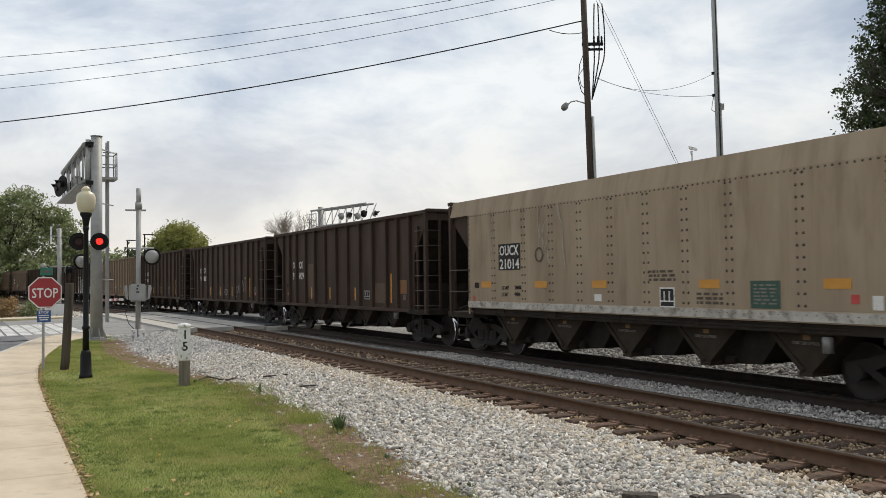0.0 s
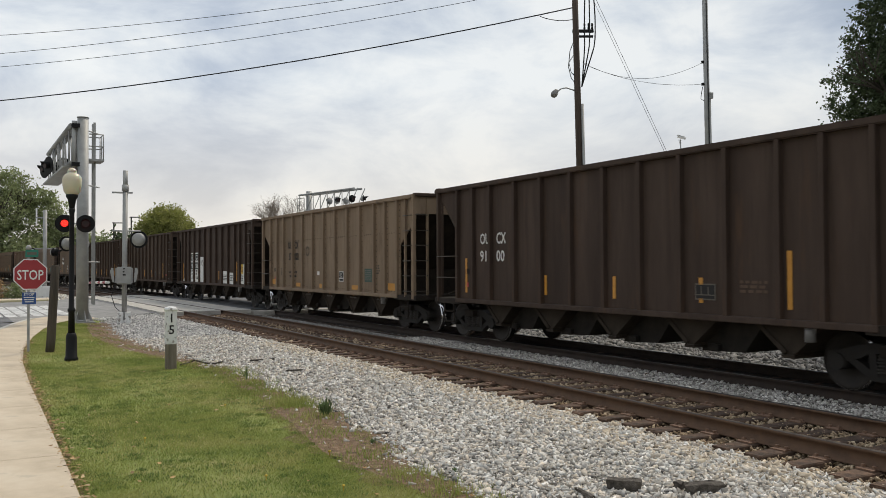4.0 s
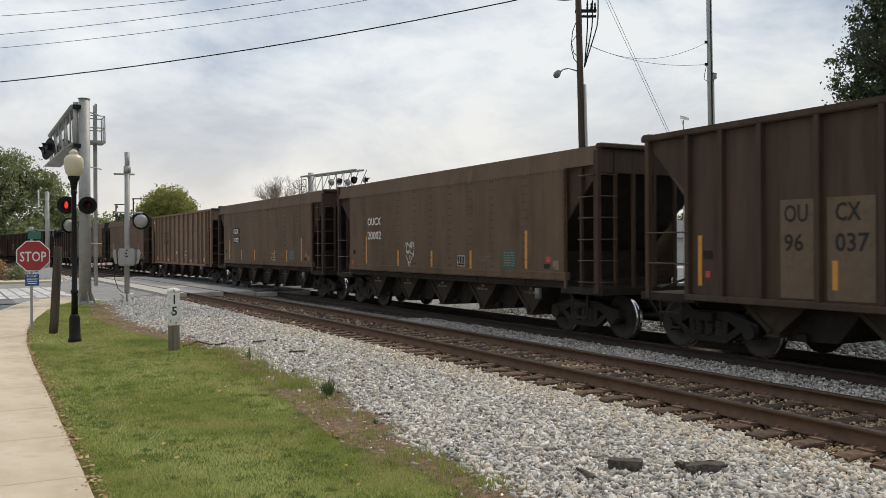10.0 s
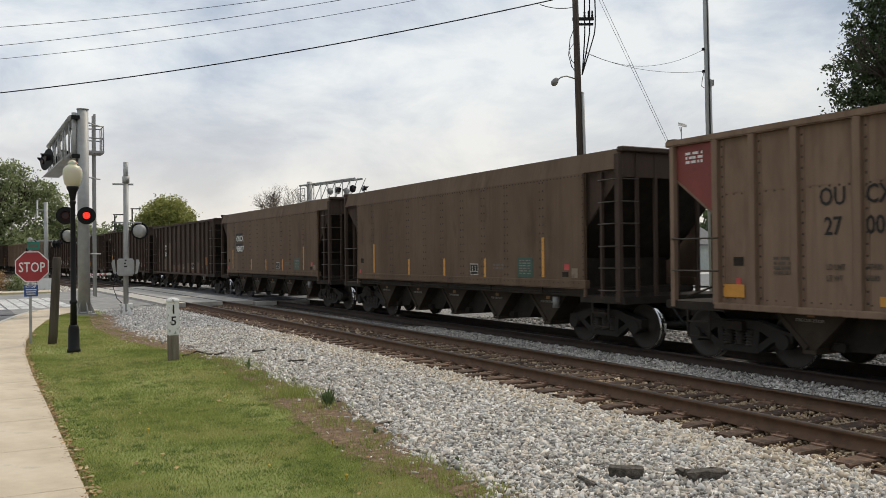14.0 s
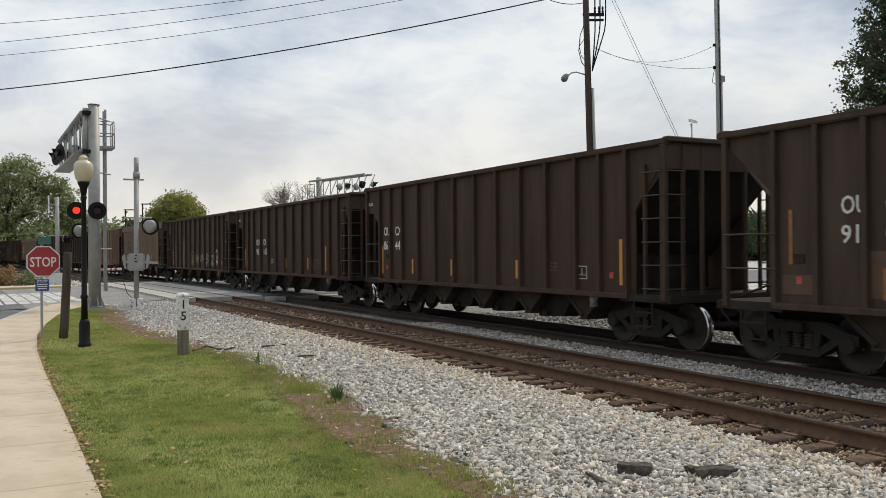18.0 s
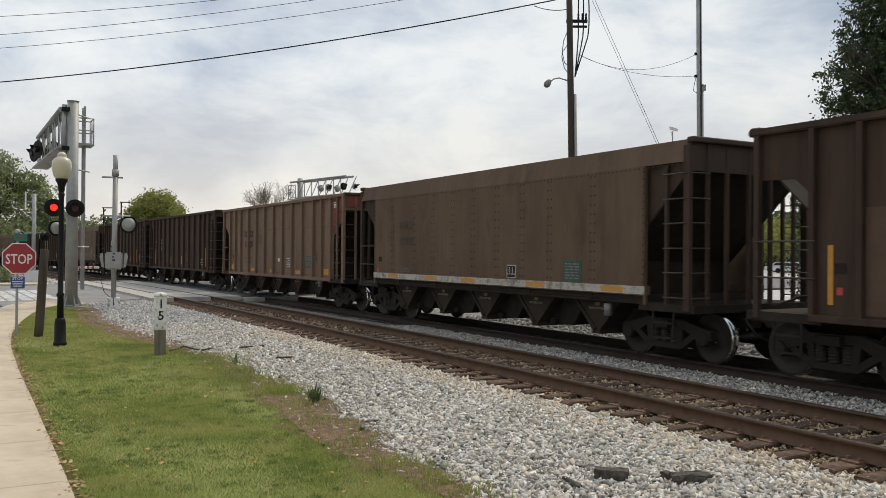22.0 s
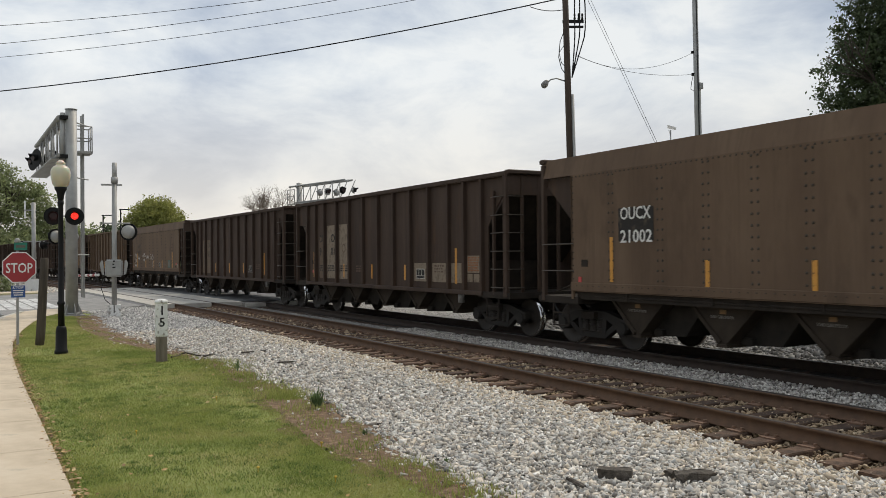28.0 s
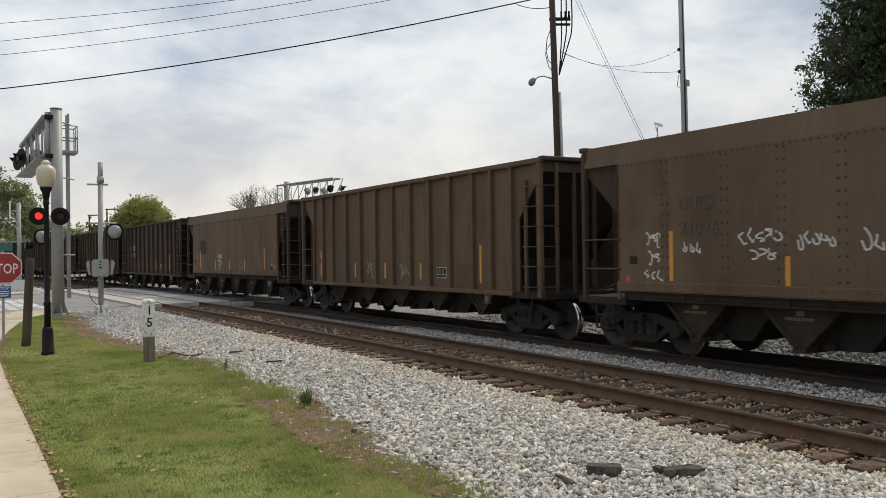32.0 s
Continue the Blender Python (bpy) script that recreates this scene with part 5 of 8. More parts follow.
                rivet(bm, -5.6 + i * 11.2 / 69, -HALF_W + 0.10, SILL + 0.12, 0.014)
        tagged(part("rivets", bm, M_RIVET, car), kind="stuff")
        if not hip:
            bm = bmesh.new()
            box(bm, -5.78, 5.78, -HALF_W + 0.093, -HALF_W + 0.11, 2.925, 2.945)
            part("lap_seam", bm, paint, car)
    # side sills
    for y in (-1, 1):
        bm = bmesh.new()
        y0, y1 = sorted((y * (HALF_W + 0.012), y * (HALF_W - 0.12)))
        box(bm, -5.80, 5.80, y0, y1, 1.19 if hip else SILL - 0.06, 1.36 if hip else SILL + 0.045)
        bmesh.ops.bevel(bm, geom=bm.edges[:], offset=0.012, segments=1, affect="EDGES")
        part("side_sill", bm, paint, car)
    # end frames
    plate = 3.66 if kind == "rib" else 3.40
    for sgn in (-1, 1):
        for y in (-1, 1):
            bm = bmesh.new()
            yy = y * (HALF_W - 0.05)
            w = 0.07 if sgn > 0 else 0.05
            box(bm, sgn * (BODY - 0.06) - w, sgn * (BODY - 0.06) + w, yy - 0.05, yy + 0.05, 0.95, TOP - 0.1)
            bmesh.ops.bevel(bm, geom=bm.edges[:], offset=0.01, segments=1, affect="EDGES")
            part("corner_post", bm, M_BLACKCAR if hip else paint, car)
            if sgn > 0:      # one ladder round the corner: rungs on the side and on the end share the post
                bm = bmesh.new()
                box(bm, 6.24, 6.30, yy - 0.03, yy + 0.03, 1.0, TOP - 0.12 if kind == "seam" else 3.52)
                side = part("side_ladder", bm, M_BLACKCAR if hip else paint, car)
                bm = bmesh.new()
                box(bm, BODY - 0.03, BODY + 0.03, y * 1.12 - 0.03, y * 1.12 + 0.03, 1.0, TOP - 0.08)
                end = part("end_ladder", bm, M_BLACKCAR if hip else paint, car)
                for z in RUNG_Z:
                    part("rung", SIDE_RUNG, None, side, m=Matrix.Translation((0, 0, z)) @ Matrix.Diagonal((1, -y, 1, 1)))
                    part("rung", END_RUNG, None, end, m=Matrix.Translation((0, 0, z)) @ Matrix.Diagonal((1, -y, 1, 1)))
            else:
                for z in (1.59, 2.14):
                    bm = bmesh.new()
                    rod(bm, (sgn * 5.7, y * HALF_W, z), (sgn * (BODY - 0.06), y * HALF_W, z), 0.016, seg=6)
                    part("grab_iron", bm, M_RUNG, car)
        for y in (-0.62, -0.05, 0.52) if sgn > 0 else ():      # posts that carry the end plate
            bm = bmesh.new()
            box(bm, sgn * (BODY - 0.03) - 0.03, sgn * (BODY - 0.03) + 0.03, y - 0.035, y + 0.035, 1.0, TOP - 0.1)
            part("end_post", bm, M_BLACKCAR, car)
        bm = bmesh.new()   # sloping end floor
        vs = [bm.verts.new(c) for c in ((sgn * (BODY - 0.05), -1.46, plate + 0.06), (sgn * (BODY - 0.05), 1.46, plate + 0.06), (sgn * 5.0, 1.46, 1.75), (sgn * 5.0, -1.46, 1.75))]
        bm.faces.new(vs)
        r = bmesh.ops.extrude_face_region(bm, geom=bm.faces[:])
        bmesh.ops.translate(bm, vec=(0, 0, 0.04), verts=[v for v in r["geom"] if isinstance(v, bmesh.types.BMVert)])
        part("slope_sheet", bm, M_DARK, car)
        bm = bmesh.new()   # head plate with its top beam
        box(bm, sgn * BODY - 0.035, sgn * BODY - 0.01, -1.5, 1.5, plate, TOP - 0.02)
        part("end_sheet", bm, paint if kind == "seam" else M_BLACKCAR, car)
        bm = bmesh.new()
        box(bm, sgn * BODY - 0.09, sgn * BODY + 0.10, -HALF_W + 0.03, HALF_W - 0.03, TOP - 0.07, TOP + 0.03)
        bmesh.ops.bevel(bm, geom=bm.edges[:], offset=0.02, segments=1, affect="EDGES")
        part("end_rail", bm, M_BLACKCAR, car)
        bm = bmesh.new()   # end platform
        box(bm, sgn * 5.6, sgn * (BODY + 0.12), -HALF_W + 0.02, HALF_W - 0.02, 0.92, 1.06)
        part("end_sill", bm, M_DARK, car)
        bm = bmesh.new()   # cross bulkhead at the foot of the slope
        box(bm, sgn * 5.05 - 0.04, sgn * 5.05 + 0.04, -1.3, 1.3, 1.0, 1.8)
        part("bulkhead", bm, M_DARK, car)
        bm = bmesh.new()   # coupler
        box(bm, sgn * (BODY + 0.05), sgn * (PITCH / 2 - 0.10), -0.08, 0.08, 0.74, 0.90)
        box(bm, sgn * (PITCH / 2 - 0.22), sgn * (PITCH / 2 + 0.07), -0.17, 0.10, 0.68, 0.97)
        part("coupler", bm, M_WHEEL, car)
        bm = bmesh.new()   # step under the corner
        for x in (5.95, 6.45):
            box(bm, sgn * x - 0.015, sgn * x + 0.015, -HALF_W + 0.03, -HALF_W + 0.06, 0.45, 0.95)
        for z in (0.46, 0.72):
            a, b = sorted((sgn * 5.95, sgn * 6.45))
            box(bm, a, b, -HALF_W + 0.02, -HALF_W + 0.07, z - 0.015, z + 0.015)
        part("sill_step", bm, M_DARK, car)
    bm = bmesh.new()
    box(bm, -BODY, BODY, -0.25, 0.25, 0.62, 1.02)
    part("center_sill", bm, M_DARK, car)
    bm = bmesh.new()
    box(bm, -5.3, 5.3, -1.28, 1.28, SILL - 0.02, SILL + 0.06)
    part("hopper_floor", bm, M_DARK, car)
    me = chute_mesh(0.74, M_CHUTE, 0.50 if kind in ("rib", "flat") else 0.40)
    gate = gate_mesh()
    for i in range(5):
        chute = part("hopper_chute", me, None, car, m=pose(-4.14 + 2.07 * i, 0, 0))
        if i < 4:
            part("gate", gate, None, chute)
        if kind in ("panel", "seam"):
            plaque(chute, "tag", 0.0, 0.94, 0.13, 0.07, M_OCHRE, -1.304)
            lettering(chute, "warning", "STAND CLEAR OF DOORS", 0.05, -0.27, -1.305, 0.83, M_DRIPFAINT, narrow=0.62)
    if hip:
        bm = bmesh.new()
        box(bm, -5.7, 5.7, -1.5, 1.5, SILL + 0.0, 1.19)
        part("underframe", bm, M_DARK, car)
        bm = bmesh.new()
        pipe(bm, [(-5.4, -1.46, 1.10), (-4.9, -1.50, 1.09), (4.9, -1.50, 1.09), (5.4, -1.44, 1.10)], 0.022)
        for x in (-4.2, -2.1, 0.0, 2.1, 4.2):
            box(bm, x - 0.03, x + 0.03, -1.53, -1.40, 1.05, 1.17)
        part("train_pipe", bm, M_DARK, car)
    for x in (-TRUCK_X, TRUCK_X):
        add_truck(car, x)
    brake_gear(car)
    return car


def brake_gear(car):
    """Air reservoir, brake wheel and piping on the end platform."""
    bm = bmesh.new()
    rod(bm, (-6.15, 0.35, 1.32), (-6.15, 1.15, 1.32), 0.2, seg=14)
    part("air_tank", bm, M_DARK, car)
    bm = bmesh.new()
    ring = [(-7.0, 0.9 + 0.24 * math.cos(a * math.pi / 8), 2.35 + 0.24 * math.sin(a * math.pi / 8)) for a in range(17)]
    pipe(bm, ring, 0.014, seg=5)
    for a in range(3):
        rod(bm, (-7.0, 0.9, 2.35), ring[a * 5], 0.01, seg=5)
    rod(bm, (-6.8, 0.9, 2.35), (-7.02, 0.9, 2.35), 0.03, seg=8)
    part("brake_wheel", bm, M_DARK, car)
    for sgn in (-1, 1):
        bm = bmesh.new()
        pipe(bm, [(sgn * 6.6, -0.35, 0.86), (sgn * 7.0, -0.36, 0.80), (sgn * 7.2, -0.34, 0.55), (sgn * 7.4, -0.2, 0.42)], 0.025)
        part("air_hose", bm, M_CABLE, car)
    bm = bmesh.new()
    pipe(bm, [(-6.6, -1.4, 1.12), (-6.3, -1.1, 1.3), (-5.9, -0.4, 1.25), (-5.6, 0.3, 1.15)], 0.02)
    part("brake_pipe", bm, M_DARK, car)
    bm = bmesh.new()
    rod(bm, (4.62, -HALF_W + 0.14, 0.74), (4.62, -HALF_W + 0.14, SILL - 0.04), 0.08, seg=10)
    part("jacking_pad", bm, M_LAMPHEAD, car)


MODELS = {k: build_car(k) for k in ("panel", "rib", "flat", "seam")}
ROLL = {}
for i, k in ((-1, "rib"), (0, "panel"), (4, "seam"), (8, "panel"), (9, "panel"), (10, "seam"), (11, "panel"), (12, "panel"), (17, "panel"), (18, "seam"), (21, "panel"), (24, "panel"), (26, "panel"), (14, "flat"), (15, "flat"), (16, "flat"), (22, "flat")):
    ROLL[i] = k
FIRST_END = 19.972


def run(t):
    """How far the train has rolled after t seconds."""
    return 11.1933 * t + 0.00792 * t * t + 0.22 * math.exp(-((t - 19.5) / 6) ** 2) - 0.1 * math.exp(-((t - 29.5) / 3.5) ** 2)


TOPS = {0: 3.93, 1: 3.895, 2: 3.88, 4: 3.92, 10: 3.925, 13: 3.86, 14: 3.93, 15: 3.915, 16: 3.93, 18: 3.905, 19: 3.94, 22: 3.885, 23: 3.875}
cars = {}
for i in range(-1, 36):
    k = ROLL.get(i, "rib")
    if k in MODELS and not MODELS[k].get("used"):
        MODELS[k]["used"] = 1
        cars[i] = MODELS[k]
    else:
        cars[i] = copy_thing(MODELS[k], pose(0, 0, 0))
    tagged(cars[i], group="cars of the coal train")
    # the cars of the train differ a little in height
    k = (TOPS.get(i, 3.945 if k != "panel" else TOP) - SILL) / (TOP - SILL)
    for o in cars[i].children:
        if o.type == "MESH" and max(c[2] for c in o.bound_box) > 2.6:
            o.matrix_basis = pose(0, 0, SILL * (1 - k)) @ Matrix.Diagonal((1, 1, k, 1)) @ o.matrix_basis


PAINTS = {"rust": M_RUSTCAR, "pale": M_TANPALE, "umber": M_UMBERCAR, "dark": M_BLACKCAR, "brown": M_BROWNCAR, "tan": M_TANCAR, "dusk": M_DUSKCAR}
PAINTED = ("side_sheet", "rib", "top_rail", "side_sill", "corner_post", "side_ladder", "end_ladder", "lap_seam")
COAT = {14: "rust", 15: "rust", 16: "rust", 19: "rust", 0: "pale", 4: "tan", 10: "umber", 18: "umber", 6: "brown", 7: "brown", 25: "dusk", 28: "brown", 31: "brown"}
def arc(x, z, rx, rz, a0, a1, n=14):
    return [(x + rx * math.cos(math.radians(a0 + (a1 - a0) * k / n)), z + rz * math.sin(math.radians(a0 + (a1 - a0) * k / n))) for k in range(n + 1)]


def chalk_line(car, points, y, w=0.012, material=None):
    """One chalked stroke along a line of points on a car's side."""
    bm = bmesh.new()
    rows = []
    for k, (u, z) in enumerate(points):
        (ua, za), (ub, zb) = points[max(k - 1, 0)], points[min(k + 1, len(points) - 1)]
        d = Vector((ub - ua, 0, zb - za))
        d = d.normalized() if d.length > 1e-6 else Vector((1, 0, 0))
        rows.append([bm.verts.new((u - d.z * g, y, z + d.x * g)) for g in (-w, w)])
    for (p, q), (r, t) in zip(rows, rows[1:]):
        bm.faces.new((p, r, t, q))
    return part("chalk_drawing", bm, material or M_CHALKBRIGHT, car)


def scrawl(car, x, z, w, h, strokes, seed, y, material, name="chalk_scrawl"):
    """Unreadable hand-drawn loops in chalk or paint."""
    rnd = random.Random(seed)
    bm = bmesh.new()
    for k in range(strokes):
        cx, cz = x - w / 2 + w * (k + 0.5) / strokes, z + rnd.uniform(-0.15, 0.15) * h
        ph, fr, rx, rz = rnd.uniform(0, 6), rnd.choice((1, 1, 2)), w / strokes * rnd.uniform(0.25, 0.5), h * rnd.uniform(0.25, 0.5)
        pts = [(cx + rx * math.cos(ph + fr * a * 0.5) + 0.12 * w / strokes * math.sin(a * 1.3), y, cz + rz * math.sin(ph + a * 0.42 + 0.3 * math.sin(a))) for a in range(11)]
        for a, b in zip(pts[:-1], pts[1:]):
            d = (Vector(b) - Vector(a)).normalized()
            n = Vector((-d.z, 0, d.x)) * (0.014 if material is M_CHALKBRIGHT else 0.012)
            vs = [bm.verts.new(Vector(p) + q) for p, q in ((a, -n), (b, -n), (b, n), (a, n))]
            bm.faces.new(vs)
    return tagged(part(name, bm, material, car), kind="stuff")


def reflector(car, x, z0, z1, y, w=0.09, material=None):
    return plaque(car, "reflector", x, (z0 + z1) / 2, w, z1 - z0, material or M_YELLOW, y)


def dress(i, car):
    """What is painted on each car."""
    kind = ROLL.get(i, "rib")
    rnd = random.Random(100 + i)
    ys = -HALF_W - 0.006 if kind == "panel" else -HALF_W + 0.09
    faint = M_FAINT_LIGHT if COAT.get(i, "") != "tan" else M_FAINT_DARK
    plaque(car, "sticker", -5.35 if kind != "panel" else -5.5, 1.42, 0.10, 0.11, M_REDPATCH, ys)
    plaque(car, "routing_box", -5.35, 1.75, 0.2, 0.14, M_DARK, ys)
    if kind == "seam":
        for x, w in ((-5.45, 0.44), (-2.66, 0.42), (-0.29, 0.42), (2.6, 0.46), (5.3, 0.46)):
            plaque(car, "reflector", x, 1.27 if abs(x) > 5 else 1.20, w, 0.21 if abs(x) > 5 else 0.14, M_YELLOW, ys - 0.004)
        num = {4: "002", 10: "005", 18: "001"}[i]
        for text, x, z in (("OU", -3.82, 2.57), ("CX", -3.07, 2.57), ("27", -3.74, 2.14), (num, -3.07, 2.14)):
            lettering(car, "reporting_mark" if text in ("OU", "CX") else "car_number", text, 0.27, x, ys - 0.004, z, M_INK)
        for text, x, z in (("LD LMT", -3.71, 1.63), ("237400", -3.1, 1.64), ("LT WT", -3.71, 1.47), ("48600", -3.1, 1.48)):
            lettering(car, "stencil", text, 0.085, x, ys - 0.004, z, M_INK if i == 4 else M_FAINT_DARK)
        ring_mark(car, -1.68, 2.45, 0.18, ys, M_FAINT_DARK)
        bars_text(car, -4.4, 1.8, 0.5, 4, M_FAINT_DARK, ys - 0.004, i + 1)
        data_box(car, 1.58 if i == 18 else 1.48, 1.545, 0.36, 0.34, ys, M_WHITE)
        plaque(car, "sticker", 0.55 if i == 18 else -0.6, 1.64, 0.2, 0.13, M_WHITE, ys - 0.004)
        sign = plaque(car, "notice", 3.64, 1.60, 0.54, 0.42, M_GREENSIGN, ys, "green notice with white lines")
        bars_text(sign, 0, 0.15, 0.44, 6, M_DRIPFAINT, -0.006, 3, "notice_print", 0.026, 0.058)
        bars_text(car, 4.2, 1.9, 0.55, 4, M_FAINT_DARK, ys - 0.004, i + 2)
        if i == 10:
            bm = bmesh.new()
            prism(bm, [(-6.78, 3.24), (-5.78, 2.50), (-5.78, 3.80), (-6.78, 3.80)], ys - 0.004, ys + 0.002)
            part("painted_corner", bm, M_REDPAINT, car, "faded red painted corner")
            bars_text(car, -6.3, 3.62, 0.4, 3, M_WHITE, ys - 0.008, 5)
        if i == 18:
            bm = bmesh.new()
            prism(bm, [(5.78, 2.50), (6.78, 3.24), (6.78, 3.83), (5.78, 3.83)], ys - 0.004, ys + 0.002)
            part("painted_corner", bm, M_REDPAINT, car, "red painted corner")
            bm = bmesh.new()
            box(bm, BODY + 0.022, BODY + 0.028, -1.45, 1.45, 3.42, 3.82)
            part("painted_end", bm, M_REDPAINT, car, "red painted end plate")
            bars_text(car, 6.05, 3.6, 0.3, 3, M_WHITE, ys - 0.01, 8)
        return
    if kind == "panel":
        dress_panel(i, car, ys)
    else:
        dress_rib(i, car, ys)


def marks_on(car, rows, size, ys, ink, narrow=0.78):
    for text, x, z in rows:
        lettering(car, "reporting_mark" if text[0] in "OC" else "car_number", text, size, x, ys - 0.006, z, ink, narrow=narrow if text[0] in "OC" or text == "861" else narrow * 1.24)


def data_box(car, x, z, w, h, ys, edge=None):
    """A black stencil field with a white border, a cross line and rows of small print."""
    edge = edge or M_WHITEWORN
    plate = plaque(car, "data_plate", x, z, w, h, edge, ys, "black data field with a white outline")
    plaque(plate, "data_panel", 0, 0, w - 0.05, h - 0.05, M_INK, -0.004)
    bm = bmesh.new()
    box(bm, -w / 2, w / 2, -0.0105, -0.0075, -h * 0.22, -h * 0.16)
    for u in (-0.18, 0.16):
        box(bm, w * u - 0.012, w * u + 0.012, -0.0105, -0.0075, -h * 0.16, h * 0.32)
    part("print", bm, edge, plate)


def notice(car, x, z, ys, label="green notice with white lines"):
    sign = plaque(car, "notice", x, z, 0.58, 0.44, M_GREENSIGN, ys, label)
    bars_text(sign, 0, 0.15, 0.44, 6, M_DRIPFAINT, -0.006, 3, "notice_print", 0.026, 0.058)


def ring_mark(car, x, z, r, ys, material):
    """A painted round emblem, kept plain."""
    bm = bmesh.new()
    n = 18
    for k in range(n):
        a0, a1 = 2 * math.pi * k / n, 2 * math.pi * (k + 1) / n
        bm.faces.new([bm.verts.new((x + q * math.cos(a), ys - 0.006, z + q * math.sin(a))) for q, a in ((r, a0), (r, a1), (r * 0.72, a1), (r * 0.72, a0))])
    part("emblem", bm, material, car)


def dress_panel(i, car, ys):
    tan = i == 0
    ink = M_FAINT_DARK if i in (17, 24) else M_WHITE
    num = {0: "21014", 8: "20002", 9: "21022", 12: "98007", 17: "21001", 21: "21002", 24: "21026"}.get(i)
    x0, z0, z1, size = {0: (-4.25, 2.46, 2.14, 0.24), 12: (-4.2, 2.61, 2.15, 0.27), 9: (-4.13, 2.55, 2.16, 0.22), 17: (-4.1, 2.59, 2.15, 0.25), 21: (-4.28, 2.57, 2.14, 0.24), 24: (-4.22, 2.60, 2.18, 0.24), 8: (-4.30, 2.58, 2.15, 0.24)}.get(i, (-4.38, 2.46, 2.10, 0.27))
    if i in (0, 9, 21, 26):
        if i == 9:
            for z in (z0, z1):
                plaque(car, "mark_panel", x0 + 0.44, z + 0.11, 1.14, 0.31, M_STENCILBLACK, ys)
        else:
            plaque(car, "mark_panel", x0 + 0.42, (z0 + z1) / 2 + 0.12, 0.94, 0.62, M_STENCILBLACK, ys)
    if i == 12:
        for z in (z0, z1):
            plaque(car, "mark_panel", x0 + 0.42, z + 0.165, 1.0, 0.40, M_INK, ys)
    if num:
        marks_on(car, (("OUCX", x0, z0), (num, x0, z1)), size, ys, ink, 0.98 if i in (8, 12) else 0.84)
    if tan or i == 17:
        bm = bmesh.new()
        box(bm, -5.78, 5.78, -HALF_W - 0.018, -HALF_W - 0.013, 1.20, 1.35)
        part("sill_stripe", bm, M_WHITEWORN, car, "worn white stripe")
    if tan:
        for x in (-4.89, -2.55, -0.5, 2.45, 4.92):
            plaque(car, "reflector", x, 1.77, 0.46, 0.15, M_YELLOW, ys)
        notice(car, 3.62, 1.60, ys)
        data_box(car, 1.43, 1.53, 0.38, 0.36, ys, M_WHITE)
        plaque(car, "sticker", -0.55, 1.50, 0.22, 0.14, M_WHITE, ys)
        plaque(car, "sticker", 5.2, 1.55, 0.13, 0.13, M_REDPATCH, ys)
        plaque(car, "sticker", 5.55, 1.50, 0.16, 0.2, M_WHITE, ys)
        bars_text(car, 1.3, 2.0, 0.7, 3, M_FAINT_DARK, ys, 4)
        bars_text(car, 2.45, 1.60, 0.6, 3, M_FAINT_DARK, ys, 5)
        for text, x, z in (("LD LMT", -4.18, 1.65), ("226400", -3.62, 1.66), ("LT WT", -4.18, 1.49), ("49600", -3.62, 1.50)):
            lettering(car, "stencil", text, 0.09, x, ys - 0.004, z, M_INK)
        ring_mark(car, -2.59, 2.43, 0.17, ys, M_FAINT_DARK)
        scrawl(car, -2.4, 2.75, 0.5, 1.1, 3, 12, ys, M_DRIP, "paint_drip")
        for pts, w in (([(-1.88, 3.55), (-1.80, 3.2), (-1.68, 3.06), (-1.70, 2.6), (-1.62, 2.1)], 0.022), ([(-2.6, 3.50), (-2.62, 3.1), (-2.55, 2.8)], 0.016), ([(-4.6, 3.4), (-4.62, 2.9), (-4.58, 2.3)], 0.014), ([(-1.4, 3.5), (-1.36, 3.2)], 0.016)):
            chalk_line(car, pts, ys - 0.005, w, M_DRIP).name = "paint_drip"
        return
    if i == 17:
        for x in (-4.46, -2.25, -0.35, 2.4, 4.9):
            plaque(car, "reflector", x, 1.275, 0.62, 0.10, M_YELLOW, -HALF_W - 0.021)
        bars_text(car, -3.9, 1.5, 0.8, 2, M_FAINT_LIGHT, ys, 4)
        data_box(car, 1.5, 1.53, 0.36, 0.30, ys)
        notice(car, 3.68, 1.58, ys, "dusty green notice with white lines")
        return
    t0, shorts = {8: (-4.41, (-2.15, -0.1, 1.95)), 9: (-4.8, (-2.9, -0.98, 1.67, 3.08)), 12: (-4.78, (-2.0, 0.0, 2.05)), 21: (-4.54, (-2.13, -0.08, 1.96)), 24: (-4.41, (-2.05, 0.03, 2.07))}.get(i, (-4.45, (-2.08, -0.03, 1.98)))
    reflector(car, t0, 1.39, 2.25, ys)
    for x in shorts:
        reflector(car, x, 1.36, 1.81, ys)
    reflector(car, 4.36 if i != 9 else 4.72, 1.40, 2.26, ys)
    plaque(car, "sticker", 5.2, 1.62, 0.17, 0.12, M_REDPATCH, ys)
    plaque(car, "routing_box", 5.14, 1.47, 0.20, 0.10, M_DARK, ys)
    plaque(car, "tab", 5.46, 1.5, 0.20, 0.20, M_TANPANEL, ys)
    if i in (8, 26):      # chalked ovals, arcs and a pointed curve
        def stroke(points, w=0.013):
            chalk_line(car, points, ys - 0.006, w)

        for x, rx, rz in ((-1.495, 0.12, 0.125), (-1.25, 0.13, 0.14)):
            stroke(arc(x, 1.85, rx, rz, 0, 360, 20))
        for x, z in ((-1.49, 1.77), (-1.29, 1.91)):
            stroke(arc(x, z, 0.018, 0.025, 0, 360, 8), 0.02)
        stroke(arc(-1.575, 1.90, 0.125, 0.12, 35, 180))
        stroke(arc(-1.25, 1.94, 0.135, 0.10, 5, 165))
